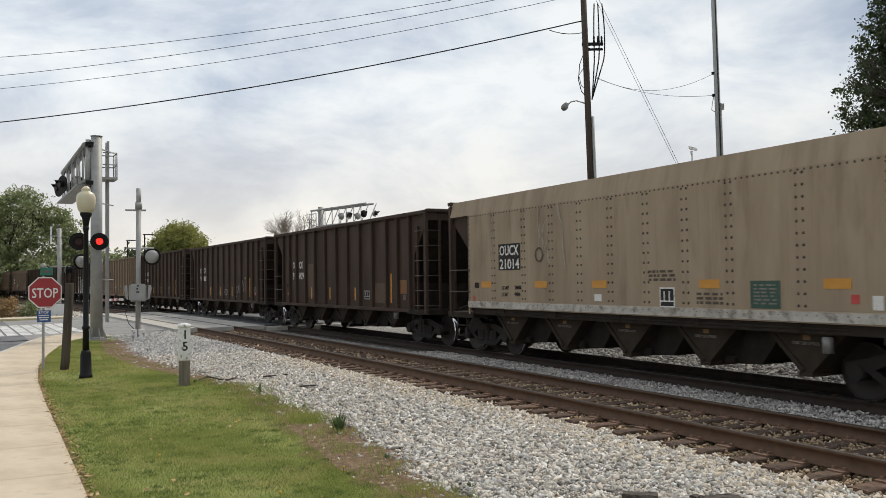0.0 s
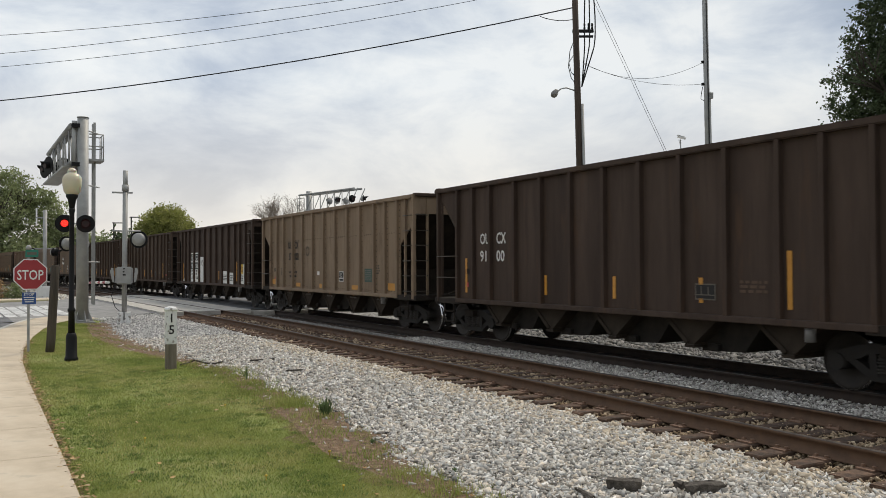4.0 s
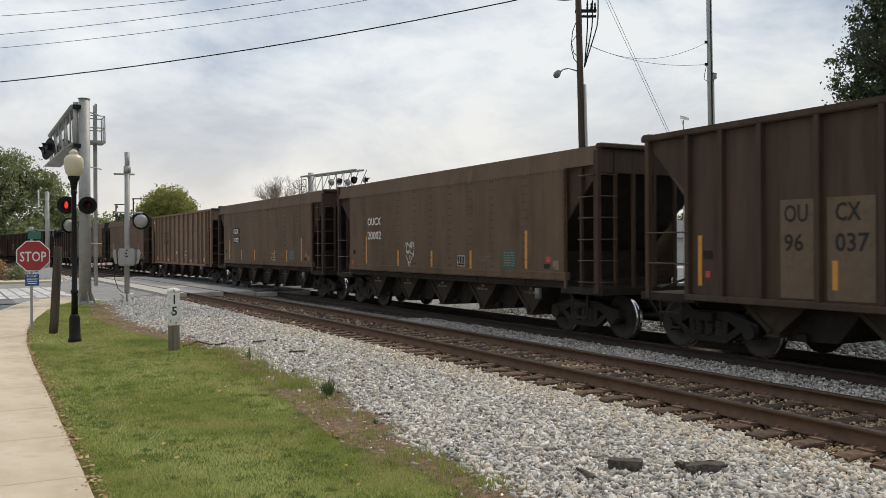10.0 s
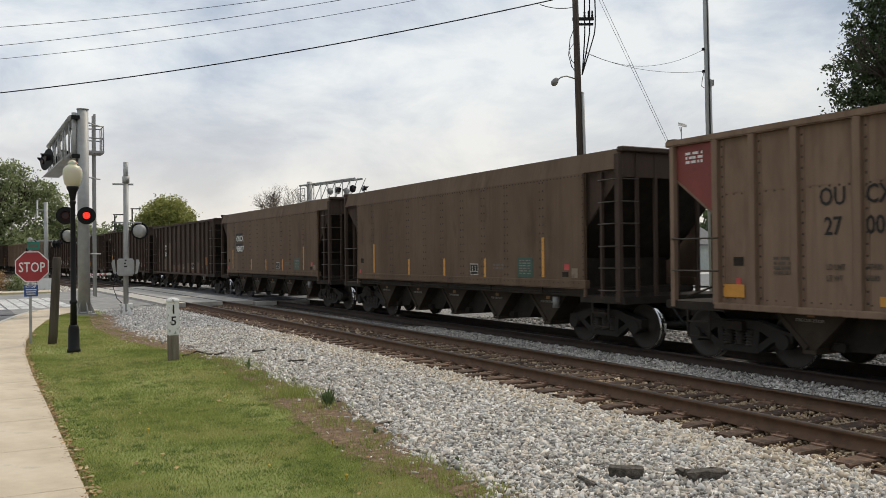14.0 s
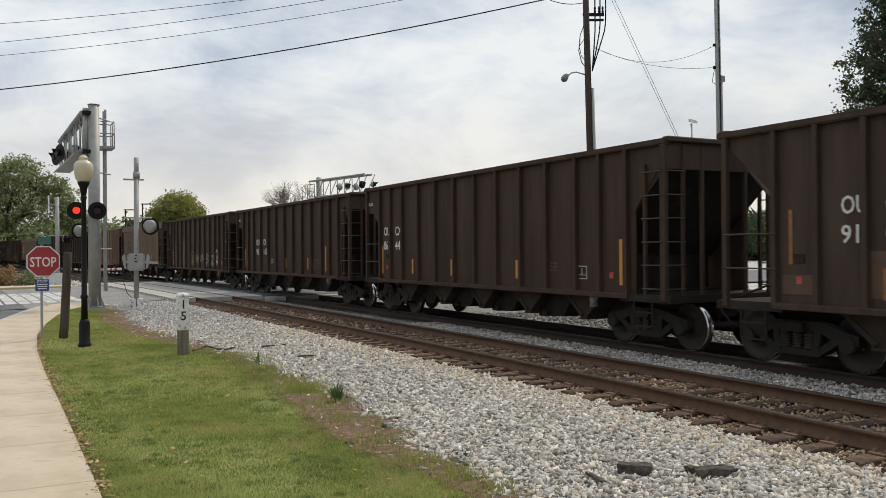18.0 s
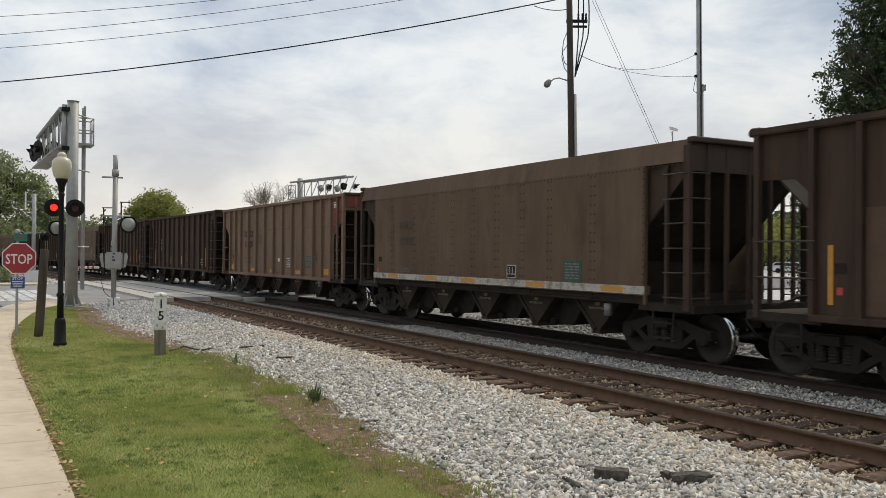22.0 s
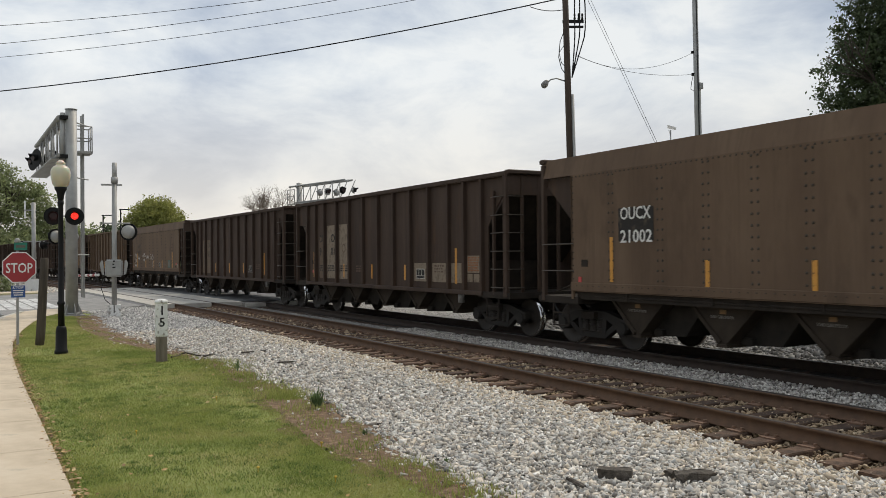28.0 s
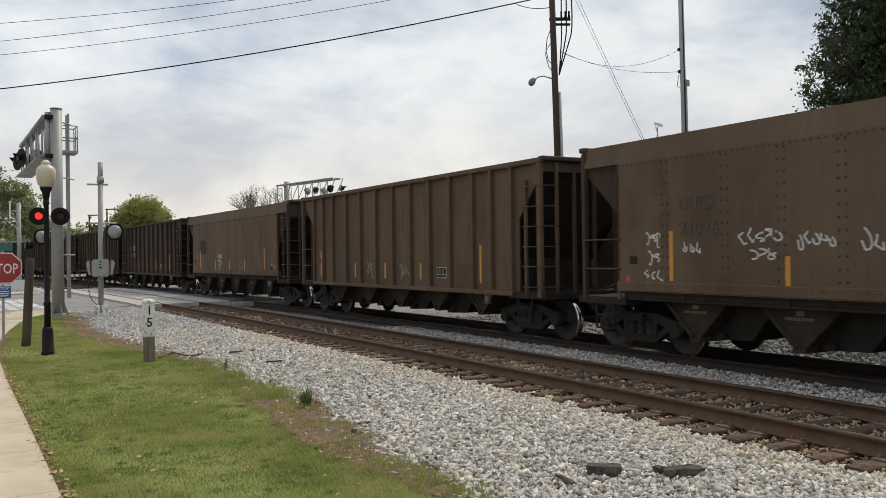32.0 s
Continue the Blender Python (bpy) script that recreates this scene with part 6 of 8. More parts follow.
        stroke([(-1.57, 1.62), (-1.52, 1.53), (-1.44, 1.46), (-1.36, 1.48), (-1.29, 1.56), (-1.22, 1.67)])
        stroke([(-1.50, 1.48), (-1.43, 1.355), (-1.36, 1.46)], 0.016)
        stroke(arc(-1.58, 1.63, 0.04, 0.06, 130, 240, 6))
        stroke(arc(-1.19, 1.66, 0.05, 0.06, -50, 70, 6))
        stroke(arc(-1.36, 1.61, 0.06, 0.045, 80, 270, 8))
    if i == 24:      # chalked words, kept as plain strokes
        for xa, xb, z, h, k in ((-5.05, -4.65, 2.1, 0.26, 3), (-5.0, -4.7, 1.75, 0.3, 2), (-5.1, -4.6, 1.5, 0.22, 3), (-4.15, -3.72, 1.98, 0.24, 3), (-2.95, -2.15, 2.1, 0.28, 5), (-2.75, -2.25, 1.86, 0.2, 3), (-1.9, -1.25, 2.05, 0.26, 5), (-0.9, -0.1, 2.05, 0.36, 4), (-0.32, -0.12, 1.62, 0.4, 2), (-3.47, -2.2, 1.28, 0.12, 8)):
            scrawl(car, (xa + xb) / 2, z, xb - xa, h, k, int(xa * 10) + 70, ys, M_CHALKBRIGHT)
    if i in (8, 9, 11, 12, 21, 24):
        notice(car, 3.68, 1.61, ys, "dusty green notice with white lines")
    data_box(car, 1.48, 1.545, 0.38, 0.28, ys)
    bars_text(car, 2.6, 1.66, 0.5, 2, M_FAINT_LIGHT, ys, i)


RIB_MARKS = {      # car: letters' places, number, heights of both lines
    1: (-4.73, -3.99, "91", "009", 2.42, 2.0), 2: (-4.76, -4.02, "91", "008", 2.44, 2.01), 3: (-4.72, -3.98, "91", "00", 2.42, 2.0),
    5: (-3.86, -3.0, "96", "066", 2.26, 1.81), 7: (-3.79, -2.9, "96", "037", 2.26, 1.82), 13: (-4.62, -3.92, "91", "031", 2.40, 1.98),
    14: (-5.56, -4.76, "861", "44", 2.39, 1.96), 15: (-3.9, -2.9, "96", "167", 2.22, 1.80), 19: (-5.42, -4.48, "88", "191", 2.39, 1.98),
    20: (-4.68, -3.94, "91", "0", 2.42, 2.0), 22: (-4.73, -3.71, "9", "018", 2.42, 1.98), 23: (-4.66, -3.92, "9", "02", 2.42, 2.0), 27: (-4.68, -3.94, "91", "0", 2.42, 2.0), 29: (-4.68, -3.94, "96", "1", 2.42, 2.0)}
RIB_BARS = {       # car: tall bar, short bars, last tall bar
    1: (-5.22, (-2.6, -0.72, 1.58), 4.39), 2: (-5.28, (-2.62, -0.72, 1.44), 4.35), 3: (-5.4, (-2.0, 0.26, 2.5), 4.31), 5: (-5.59, (-0.24, 1.4), 4.34),
    6: (-5.6, (-2.88, -0.66, 1.49), 4.45), 7: (-5.53, (-2.9, -0.81, 1.31), 4.39), 14: (-5.67, (-3.6, -1.28, 1.85), 5.53),
    15: (-5.58, (0.09, 2.62), 4.46), 16: (-5.5, (-0.61, 1.84), 4.4), 19: (-5.51, (-1.82, 0.49, 2.86), 5.06), 22: (-5.26, (-2.64, -0.52, 1.66), 4.46),
    23: (-5.24, (-2.58, -0.4, 1.63), 4.36)}


def dress_rib(i, car, ys):
    ink = M_WHITE if i != 7 else M_INK
    pale = M_WHITE if i == 5 else M_TANPANEL
    if i == 5:
        for xa, xb, zt in ((-4.0, -3.37, 2.63), (-3.12, -2.33, 2.63), (-2.06, -1.25, 2.39)):
            plaque(car, "stencil_panel", (xa + xb) / 2, (1.08 + zt) / 2, xb - xa, zt - 1.08, pale, ys + 0.003, "worn white stencil panel")
            if zt > 2.5:
                for z in (2.39, 1.94):
                    plaque(car, "mark_panel", (xa + xb) / 2, z, xb - xa - 0.02, 0.35, M_INK, ys)
        for text, x, z in (("LD LMT", -3.86, 1.62), ("234800", -2.98, 1.62), ("LT WT", -3.86, 1.45), ("51200", -2.98, 1.45)):
            lettering(car, "stencil", text, 0.10, x, ys - 0.004, z, M_INK)
        plaque(car, "placard", -5.37, 1.18, 0.56, 0.19, M_WHITE, ys + 0.003, "small white placard with two printed lines")
        bars_text(car, -5.37, 1.215, 0.46, 2, M_RUSTINK, ys - 0.003, 31, size=0.035, gap=0.07)
        bars_text(car, -3.64, 1.33, 0.44, 2, M_INK, ys - 0.002, 1)
        bars_text(car, -2.67, 1.33, 0.6, 2, M_INK, ys - 0.002, 2)
        ring_mark(car, -1.65, 2.08, 0.15, ys, M_FAINT_DARK)
        for xa, xb, za, zb in ((2.14, 2.88, 1.08, 1.67), (3.2, 3.75, 1.06, 1.6), (4.78, 5.42, 1.10, 1.98)):
            plaque(car, "stencil_panel", (xa + xb) / 2, (za + zb) / 2, xb - xa, zb - za, M_WHITE, ys + 0.003, "white stencil panel with worn lines")
            bars_text(car, (xa + xb) / 2, za + 0.40, xb - xa - 0.15, 4, M_INK, ys - 0.002, int(xa * 9))
        plaque(car, "placard", 5.12, 1.77, 0.38, 0.42, M_YELLOWSIGN, ys - 0.004, "yellow placard")
        bars_text(car, 5.12, 1.90, 0.32, 5, M_RUSTINK, ys - 0.008, 13, size=0.035, gap=0.06)
    if i == 22:
        for xa, xb, zt in ((-4.76, -4.28, 2.62), (-4.06, -3.36, 2.98), (-3.0, -2.28, 2.98)):
            plaque(car, "stencil_panel", (xa + xb) / 2, (1.2 + zt) / 2, xb - xa, zt - 1.2, pale if zt > 2.7 else M_GHOSTPALE, ys + 0.003, "worn white stencil panel")
            bars_text(car, (xa + xb) / 2, 1.62, xb - xa - 0.16, 3, M_INK, ys - 0.002, int(xa * -9))
        ring_mark(car, -2.64, 2.2, 0.15, ys, M_GHOSTPALE)
        for xa, xb in ((2.22, 2.93), (3.23, 3.99), (4.22, 4.72)):
            plaque(car, "stencil_panel", (xa + xb) / 2, 1.485, xb - xa, 0.5, pale, ys + 0.003, "worn white stencil panel")
        bars_text(car, 3.6, 1.66, 0.5, 3, M_GHOST, ys - 0.002, 77)
        plaque(car, "placard", 5.29, 1.71, 0.57, 0.42, M_TANPANEL, ys + 0.003, "white placard with orange lines")
        bars_text(car, 5.29, 1.87, 0.52, 6, M_RUSTINK, ys - 0.002, 19, size=0.04, gap=0.062)
        for x in (5.13, 5.43):
            plaque(car, "sticker", x, 1.37, 0.24, 0.2, M_TANPANEL, ys)
        ink = M_INK
    if i == 23:
        for xa, xb in ((-4.78, -4.22), (-4.04, -3.29)):
            plaque(car, "stencil_panel", (xa + xb) / 2, 2.0, xb - xa, 1.6, M_GHOSTPALE, ys + 0.003, "faded stencil panel")
        ink = M_FAINT_DARK
    if i in (14, 15):      # small marks repeated on the corner sheet
        lettering(car, "corner_mark", "OUCX", 0.10, -6.72, ys - 0.006, 3.36, M_WHITE)
    if i == 1:
        for xa, xb, za, zb in ((-2.98, -2.24, 1.3, 2.57), (3.2, 3.94, 1.2, 1.82)):
            plaque(car, "stencil_panel", (xa + xb) / 2, (za + zb) / 2, xb - xa, zb - za, M_GHOST, ys + 0.003, "faded stencil panel")
    if i == 13:
        for xa, xb, za, zb in ((-4.28, -3.22, 1.2, 1.86), (-2.88, -2.16, 1.08, 2.8), (-1.88, -1.16, 1.08, 1.49), (-0.88, -0.22, 1.08, 1.49), (0.22, 0.92, 1.08, 1.54), (1.26, 2.0, 1.08, 1.62), (2.3, 3.0, 1.08, 1.64), (3.3, 4.0, 1.08, 1.64), (-5.66, -5.03, 1.2, 1.5)):
            plaque(car, "stencil_panel", (xa + xb) / 2, (za + zb) / 2, xb - xa, zb - za, M_GHOSTPALE if xa == -2.88 else M_GHOST, ys + 0.003, "faded stencil panel")
        plaque(car, "sticker", 0.55, 1.30, 0.26, 0.12, M_TANPANEL, ys)
        plaque(car, "sticker", 4.55, 1.40, 0.14, 0.12, M_TANPANEL, ys)
    if i in (7, 16, 25):
        for xa, xb in ((-3.86, -3.26), (-3.03, -2.26)) if i != 16 else ((-4.95, -4.28), (-3.03, -2.22)):
            plaque(car, "stencil_panel", (xa + xb) / 2, 1.85, xb - xa, 1.5, M_GHOSTPALE if i == 7 else M_GHOST, ys + 0.003, "faded stencil panel")
    if i in RIB_MARKS:
        xo, xc, a, b, z0, z1 = RIB_MARKS[i]
        marks_on(car, (("OU", xo, z0), ("CX", xc, z0), (a, xo, z1), (b, xc, z1)), 0.27, ys, ink)
    first, shorts, last = RIB_BARS.get(i, (-5.3, (-2.6, -0.58, 1.5), 4.4))
    if i == 13:      # worn, rust-orange bars, the foremost high on its post
        for x, za, zb in ((-5.5, 1.66, 2.5), (-3.93, 1.18, 1.62), (-0.48, 1.18, 1.61), (2.32, 1.18, 1.61)):
            reflector(car, x, za, zb, ys, w=0.07, material=M_RUSTBAR)
    else:
        reflector(car, first, 1.22, 2.08 if i != 23 else 1.66, ys)
        for x in shorts:
            reflector(car, x, 1.25, 1.68, ys)
        reflector(car, last, 1.21, 2.11, ys)
    if i in (1, 7, 13, 20):
        z = {7: 1.78, 20: 1.55}.get(i, 1.70)
        plaque(car, "placard", 5.22, z, 0.46, 0.42, M_OCHRE, ys + 0.003, "dusty ochre placard")
        bars_text(car, 5.22, z + 0.16, 0.40, 6, M_RUSTINK, ys - 0.004, 13, size=0.035, gap=0.062)
        plaque(car, "sticker", 5.30, z - 0.31, 0.18, 0.16, M_FAINT_LIGHT, ys)
    elif i % 2 == 0 and i != 22:
        plaque(car, "sticker", 5.25, 1.40, 0.12, 0.12, M_REDPATCH, ys - 0.002)
    if i not in (5, 16):
        data_box(car, {1: 2.55, 2: 0.32, 7: 3.48, 13: 2.48, 14: 4.24, 15: 3.45, 19: 4.38, 22: 2.58}.get(i, 2.6), 1.44, 0.46, 0.28, ys, M_FAINT_LIGHT if i in (3, 6, 15, 16) else M_WHITEWORN)
        bars_text(car, {19: 1.6, 14: 3.2, 22: -1.4}.get(i, 3.62), 1.62, 0.55, 3, M_GHOST, ys, i)
    if i == 16:
        def closed(points):
            return points + points[:1]

        def oval(x, z, rx, rz):
            return arc(x, z, rx, rz, 0, 360, 18)

        def star(x, z, r):
            return closed([(x + r * q * math.cos(math.radians(90 + 36 * k)), z + r * q * math.sin(math.radians(90 + 36 * k))) for k in range(10) for q in ((1.0, 0.42)[k % 2],)])

        capital = closed([(0.02, 1.74), (0.10, 1.74), (0.13, 1.60), (0.26, 1.64), (0.25, 1.80), (0.34, 1.82), (0.38, 1.42), (0.29, 1.40), (0.27, 1.53), (0.14, 1.49), (0.15, 1.36), (0.06, 1.36)])
        bolt = closed([(2.36, 1.83), (2.50, 1.80), (2.46, 1.66), (2.60, 1.68), (2.57, 1.54), (2.70, 1.54), (2.66, 1.22), (2.56, 1.44), (2.46, 1.42), (2.48, 1.54), (2.34, 1.54), (2.37, 1.68), (2.26, 1.68)])
        heart = closed([(2.79, 1.64), (2.66, 1.78), (2.63, 1.87), (2.70, 1.90), (2.76, 1.85), (2.84, 1.95), (2.92, 1.94), (2.92, 1.83)])
        knot = arc(3.41, 1.62, 0.13, 0.12, 210, -10) + [(3.42, 1.45), (3.32, 1.35), (3.70, 1.35), (3.58, 1.47)] + arc(3.59, 1.62, 0.11, 0.13, 190, -30) + [(3.55, 1.42), (3.42, 1.36)]
        for line_points, w in ((oval(-0.65, 1.60, 0.33, 0.38), 0.009), ([(-0.82, 1.78), (-0.68, 1.64)], 0.009), ([(-0.68, 1.78), (-0.82, 1.64)], 0.009), ([(-0.58, 1.80), (-0.46, 1.66)], 0.009), ([(-0.46, 1.80), (-0.58, 1.66)], 0.009),
                               (arc(-0.62, 1.36, 0.18, 0.10, 160, 20), 0.009), (capital, 0.011), ([(0.42, 1.52), (0.48, 1.56), (0.52, 1.50), (0.44, 1.37), (0.56, 1.38)], 0.014),
                               (oval(0.64, 1.66, 0.13, 0.17), 0.012), (oval(0.64, 1.66, 0.05, 0.08), 0.011), (arc(1.26, 1.60, 0.18, 0.19, 50, 330), 0.012), (arc(1.28, 1.60, 0.08, 0.09, 60, 330), 0.012), ([(1.43, 1.50), (1.43, 1.62), (1.28, 1.61)], 0.012),
                               (oval(1.59, 1.67, 0.13, 0.18), 0.012), (oval(1.59, 1.67, 0.05, 0.08), 0.011), (closed([(1.74, 1.90), (1.84, 1.94), (1.82, 1.66), (1.77, 1.65)]), 0.010), (oval(1.80, 1.56, 0.03, 0.04), 0.010),
                               (bolt, 0.013), (heart, 0.012), (star(2.36, 1.30, 0.17), 0.013), (knot, 0.011),
                               (oval(4.38, 1.83, 0.22, 0.19), 0.012), ([(4.12, 1.52), (4.66, 1.34)], 0.02), ([(4.12, 1.34), (4.66, 1.54)], 0.02)):
            chalk_line(car, line_points, ys - 0.006, w, M_CHALKBRIGHT if w != 0.009 else M_CHALK)
        bars_text(car, 3.53, 1.28, 0.46, 2, M_CHALK, ys - 0.004, 9, size=0.02, gap=0.05)
    elif i in (2, 7, 15, 25):
        for x, z, w, h in {2: ((-0.7, 1.38, 0.3, 0.3), (0.3, 1.4, 1.2, 0.34), (2.38, 1.5, 0.6, 0.56), (3.45, 1.74, 0.6, 0.75), (5.1, 1.53, 0.42, 0.5)), 7: ((0.5, 1.45, 0.5, 0.4), (1.0, 1.42, 0.5, 0.35)), 25: ((-1.5, 1.5, 0.6, 0.45), (0.6, 1.5, 0.6, 0.45)), 15: ((-1.7, 1.56, 0.4, 0.28),)}.get(i, ()):
            scrawl(car, x, z, w, h, 4, i * 7 + int(x * 3), ys, M_CHALK if i != 7 else M_DRIPFAINT)


TONES = {"rust": "rusty dark brown", "pale": "pale dusty tan", "umber": "dusty umber-brown", "tan": "dusty tan", "dark": "grimy dark brown", "brown": "dusty brown", "dusk": "dusty grey-brown"}
for i, car in cars.items():
    kind = ROLL.get(i, "rib")
    coat = COAT.get(i, "dusk" if kind == "panel" else "dark")
    for o in car.children_recursive:
        part_kind = o.name.split(".")[0]
        if part_kind in PAINTED and not (kind == "panel" and part_kind in ("corner_post", "side_ladder", "end_ladder")) or (part_kind == "end_sheet" and kind == "seam"):
            o.material_slots[0].link = "OBJECT"
            o.material_slots[0].material = PAINTS[coat]
    names = {"panel": "smooth-sided riveted", "rib": "outside-posted", "flat": "outside-posted", "seam": "wide-posted riveted"}
    tagged(car, TONES[coat] + " " + names[kind] + " coal hopper car rolling on the track")
    if i < 30:
        dress(i, car)


def car_pose(i, t):
    """A car stands with both trucks on the far track."""
    mid = FIRST_END + PITCH * i - BODY - run(t)
    a, b = line(mid + TRUCK_X, TRACK_GAP, FAR_DROP), line(mid - TRUCK_X, TRACK_GAP, FAR_DROP)
    c = (a + b) / 2
    return pose(c.x, c.y, c.z, 0, 0, math.degrees(math.atan2(b.y - a.y, b.x - a.x)))


# ---- ground cover ----
rng = np.random.default_rng(7)


def edge_at(edge, s):
    return np.interp(s, [a for a, _ in edge], [b for _, b in edge])


def line_many(s, o):
    """Places along the track for arrays of s and o."""
    a = np.clip(s, -10, 240) / CURVE
    nx, ny = np.cos(TH + a), np.sin(TH + a)
    ox, oy = -np.sin(TH + a), np.cos(TH + a)
    e = s - a * CURVE
    return MID.x + nx * (CURVE + o) + ox * e, MID.y + ny * (CURVE + o) + oy * e


def scatter_stones(name, label, s0, s1, o0, o1, count, size, z, material, clip=None):
    """Broken stone: many small angular blocks, one object."""
    s, o = rng.uniform(s0, s1, count), rng.uniform(o0, o1, count)
    if clip is not None:
        keep = clip(s, o)
        s, o = s[keep], o[keep]
    n = len(s)
    x, y = line_many(s, o)
    # a broken chip: two skewed triangles joined into eight sharp facets
    chip = np.array([(1.25, 0.1, 0.55), (-0.75, 1.05, 0.5), (-0.6, -1.1, 0.6), (0.8, 0.95, -0.6), (-1.2, -0.05, -0.55), (0.7, -1.0, -0.6)])
    wedge = np.array([(1.2, -0.75, 0.55), (-0.15, 1.0, 0.6), (-1.15, -0.7, 0.45), (1.15, -0.8, -0.6), (-0.05, 1.1, -0.5), (-1.1, -0.8, -0.6)])
    flat = rng.uniform(0, 1, n) < 0.6
    v = np.where(flat[:, None, None], wedge[None], chip[None]) + rng.uniform(-0.28, 0.28, (n, 6, 3))
    v *= (size * (0.45 + 1.3 * rng.uniform(0, 1, (n, 1, 1)) ** 1.6)) * 0.5 * rng.uniform(0.6, 1.3, (n, 1, 3))
    v[:, :, 2] *= 0.72
    # each chip lies nearly flat, turned and tipped by chance
    yaw, tip, way = rng.uniform(0, np.pi, n), np.abs(rng.normal(0, 0.42, n)), rng.uniform(0, 2 * np.pi, n)
    ct, st = np.cos(tip), np.sin(tip)
    q = np.stack([ct * np.cos(yaw), st * np.cos(way), st * np.sin(way), ct * np.sin(yaw)], -1)
    q /= np.linalg.norm(q, axis=1, keepdims=True)
    w, a, b, c = q.T
    rot = np.stack([np.stack([1 - 2 * (b * b + c * c), 2 * (a * b - c * w), 2 * (a * c + b * w)], -1),
                    np.stack([2 * (a * b + c * w), 1 - 2 * (a * a + c * c), 2 * (b * c - a * w)], -1),
                    np.stack([2 * (a * c - b * w), 2 * (b * c + a * w), 1 - 2 * (a * a + b * b)], -1)], 1)
    v = np.einsum("nij,nkj->nki", rot, v)
    zz = (z if np.isscalar(z) else z(s, o)) + rng.uniform(-0.040, 0.024, n)
    v += np.stack([x, y, zz], -1)[:, None]
    faces = np.array([(0, 1, 2), (3, 5, 4), (0, 3, 1), (1, 3, 4), (1, 4, 2), (2, 4, 5), (2, 5, 0), (0, 5, 3)])
    sides = np.array([(0, 1, 2), (3, 5, 4), (0, 3, 4), (0, 4, 1), (1, 4, 5), (1, 5, 2), (2, 5, 3), (2, 3, 0)])
    f = (np.where(flat[:, None, None], sides[None], faces[None]) + 6 * np.arange(n)[:, None, None]).reshape(-1, 3)
    return tagged(new(name, from_arrays(name, v.reshape(-1, 3), f, material)), label, "gravel", kind="stuff")


def off_lawn(s, o):
    d = o - edge_at(STONE_EDGE, s) + 0.10 * np.sin(s * 3.3) + 0.07 * np.sin(s * 8.1 + 2 * o)
    return (rng.uniform(0, 1, len(s)) < np.clip((d + 0.12) / 0.34, 0.018, 1)) & (o > edge_at(LAWN_EDGE, s) - 0.15)


PALE = "angular pale grey ballast stones"
shoulder = lambda s, o: np.interp(o, [-4.8, -4.2, -2.3, -1.75, -1.4, -1.2], [-0.215, -0.205, -0.190, -0.218, -0.240, -0.245])
scatter_stones("ballast_stones", PALE, 3.0, 10.5, -5.3, -1.15, 76000, 0.043, shoulder, M_STONE, off_lawn)
scatter_stones("ballast_stones", PALE, 10.5, 19, -5.1, -1.15, 46000, 0.044, shoulder, M_STONE, off_lawn)
scatter_stones("ballast_stones", PALE, 19, 25, -5.5, -1.15, 22000, 0.047, shoulder, M_STONE, off_lawn)
scatter_stones("ballast_stones", "small grey ballast stones near the street", 25, 35, -5.5, -1.15, 30000, 0.048, shoulder, M_STONEFAR, off_lawn)
scatter_stones("ballast_stones", "beige rust-tinted ballast stones beside the ties", 3.0, 22, -2.4, -1.15, 17000, 0.048, lambda s, o: shoulder(s, o) + 0.006, M_STONEWARM, lambda s, o: rng.uniform(0, 1, len(s)) < np.clip((o + 2.4) / 0.8, 0.08, 0.95))
scatter_stones("crib_stones", "rust-stained ballast stones between the ties", 2.5, 20, -1.3, 1.5, 46000, 0.033, lambda s, o: np.interp(o, [-1.3, -0.8, -0.7, 1.5], [-0.238, -0.222, -0.212, -0.212]), M_STONERUST)
scatter_stones("crib_stones", "rust-stained ballast stones between the ties", 20, 35, -1.3, 1.5, 8000, 0.058, lambda s, o: np.interp(o, [-1.3, -0.8, -0.7, 1.5], [-0.238, -0.222, -0.212, -0.212]), M_STONERUST)
scatter_stones("ballast_stones", "grey ballast stones between the two tracks", -1, 22, 1.35, 3.0, 40000, 0.037, lambda s, o: np.interp(o, [1.3, 1.9, 2.6, 3], [-0.20, -0.235, -0.255, -0.26]), M_STONEMID)
scatter_stones("ballast_stones", "grey ballast stones beyond the train", -4, 24, 5.0, 10.5, 14000, 0.085, -0.265, M_STONEGREY)

ramp = lambda s, o: np.interp(s, [34.3, 36.2], [0.0, 1.0]) * (np.interp(o, [-4.0, -1.2], [-0.255, -0.08]) - shoulder(s, o)) + shoulder(s, o)
scatter_stones("ballast_stones", "small grey ballast stones against the street edge", 34.3, 36.3, -4.2, -1.5, 9000, 0.055, ramp, M_STONEFAR)
scatter_stones("ballast_stones", "small grey ballast stones against the street edge", 34.8, 36.3, -3.8, -1.5, 5000, 0.055, lambda s, o: ramp(s, o) - 0.05, M_STONEFAR)

# bare, stained soil where lawn and ballast meet
for s0, s1 in ((5.0, 19.0), (19.0, 33.0)):
    n, out = 160, []
    wob = random.Random(int(s0))
    for k in range(n + 1):
        s = s0 + (s1 - s0) * k / n
        out.append((s, float(edge_at(LAWN_EDGE, s)) - 0.10 + 0.10 * math.sin(s * 3.1) + 0.07 * math.sin(s * 8.3) + wob.uniform(-0.06, 0.06)))
    for k in range(n, -1, -1):
        s = s0 + (s1 - s0) * k / n
        out.append((s, float(edge_at(STONE_EDGE, s)) + 0.14 + 0.08 * math.sin(s * 2.3) + wob.uniform(-0.05, 0.05)))
    sheet("dirt_patch", out, GROUND_Z + 0.004, M_DIRT, "bare brown soil with bits of stone")


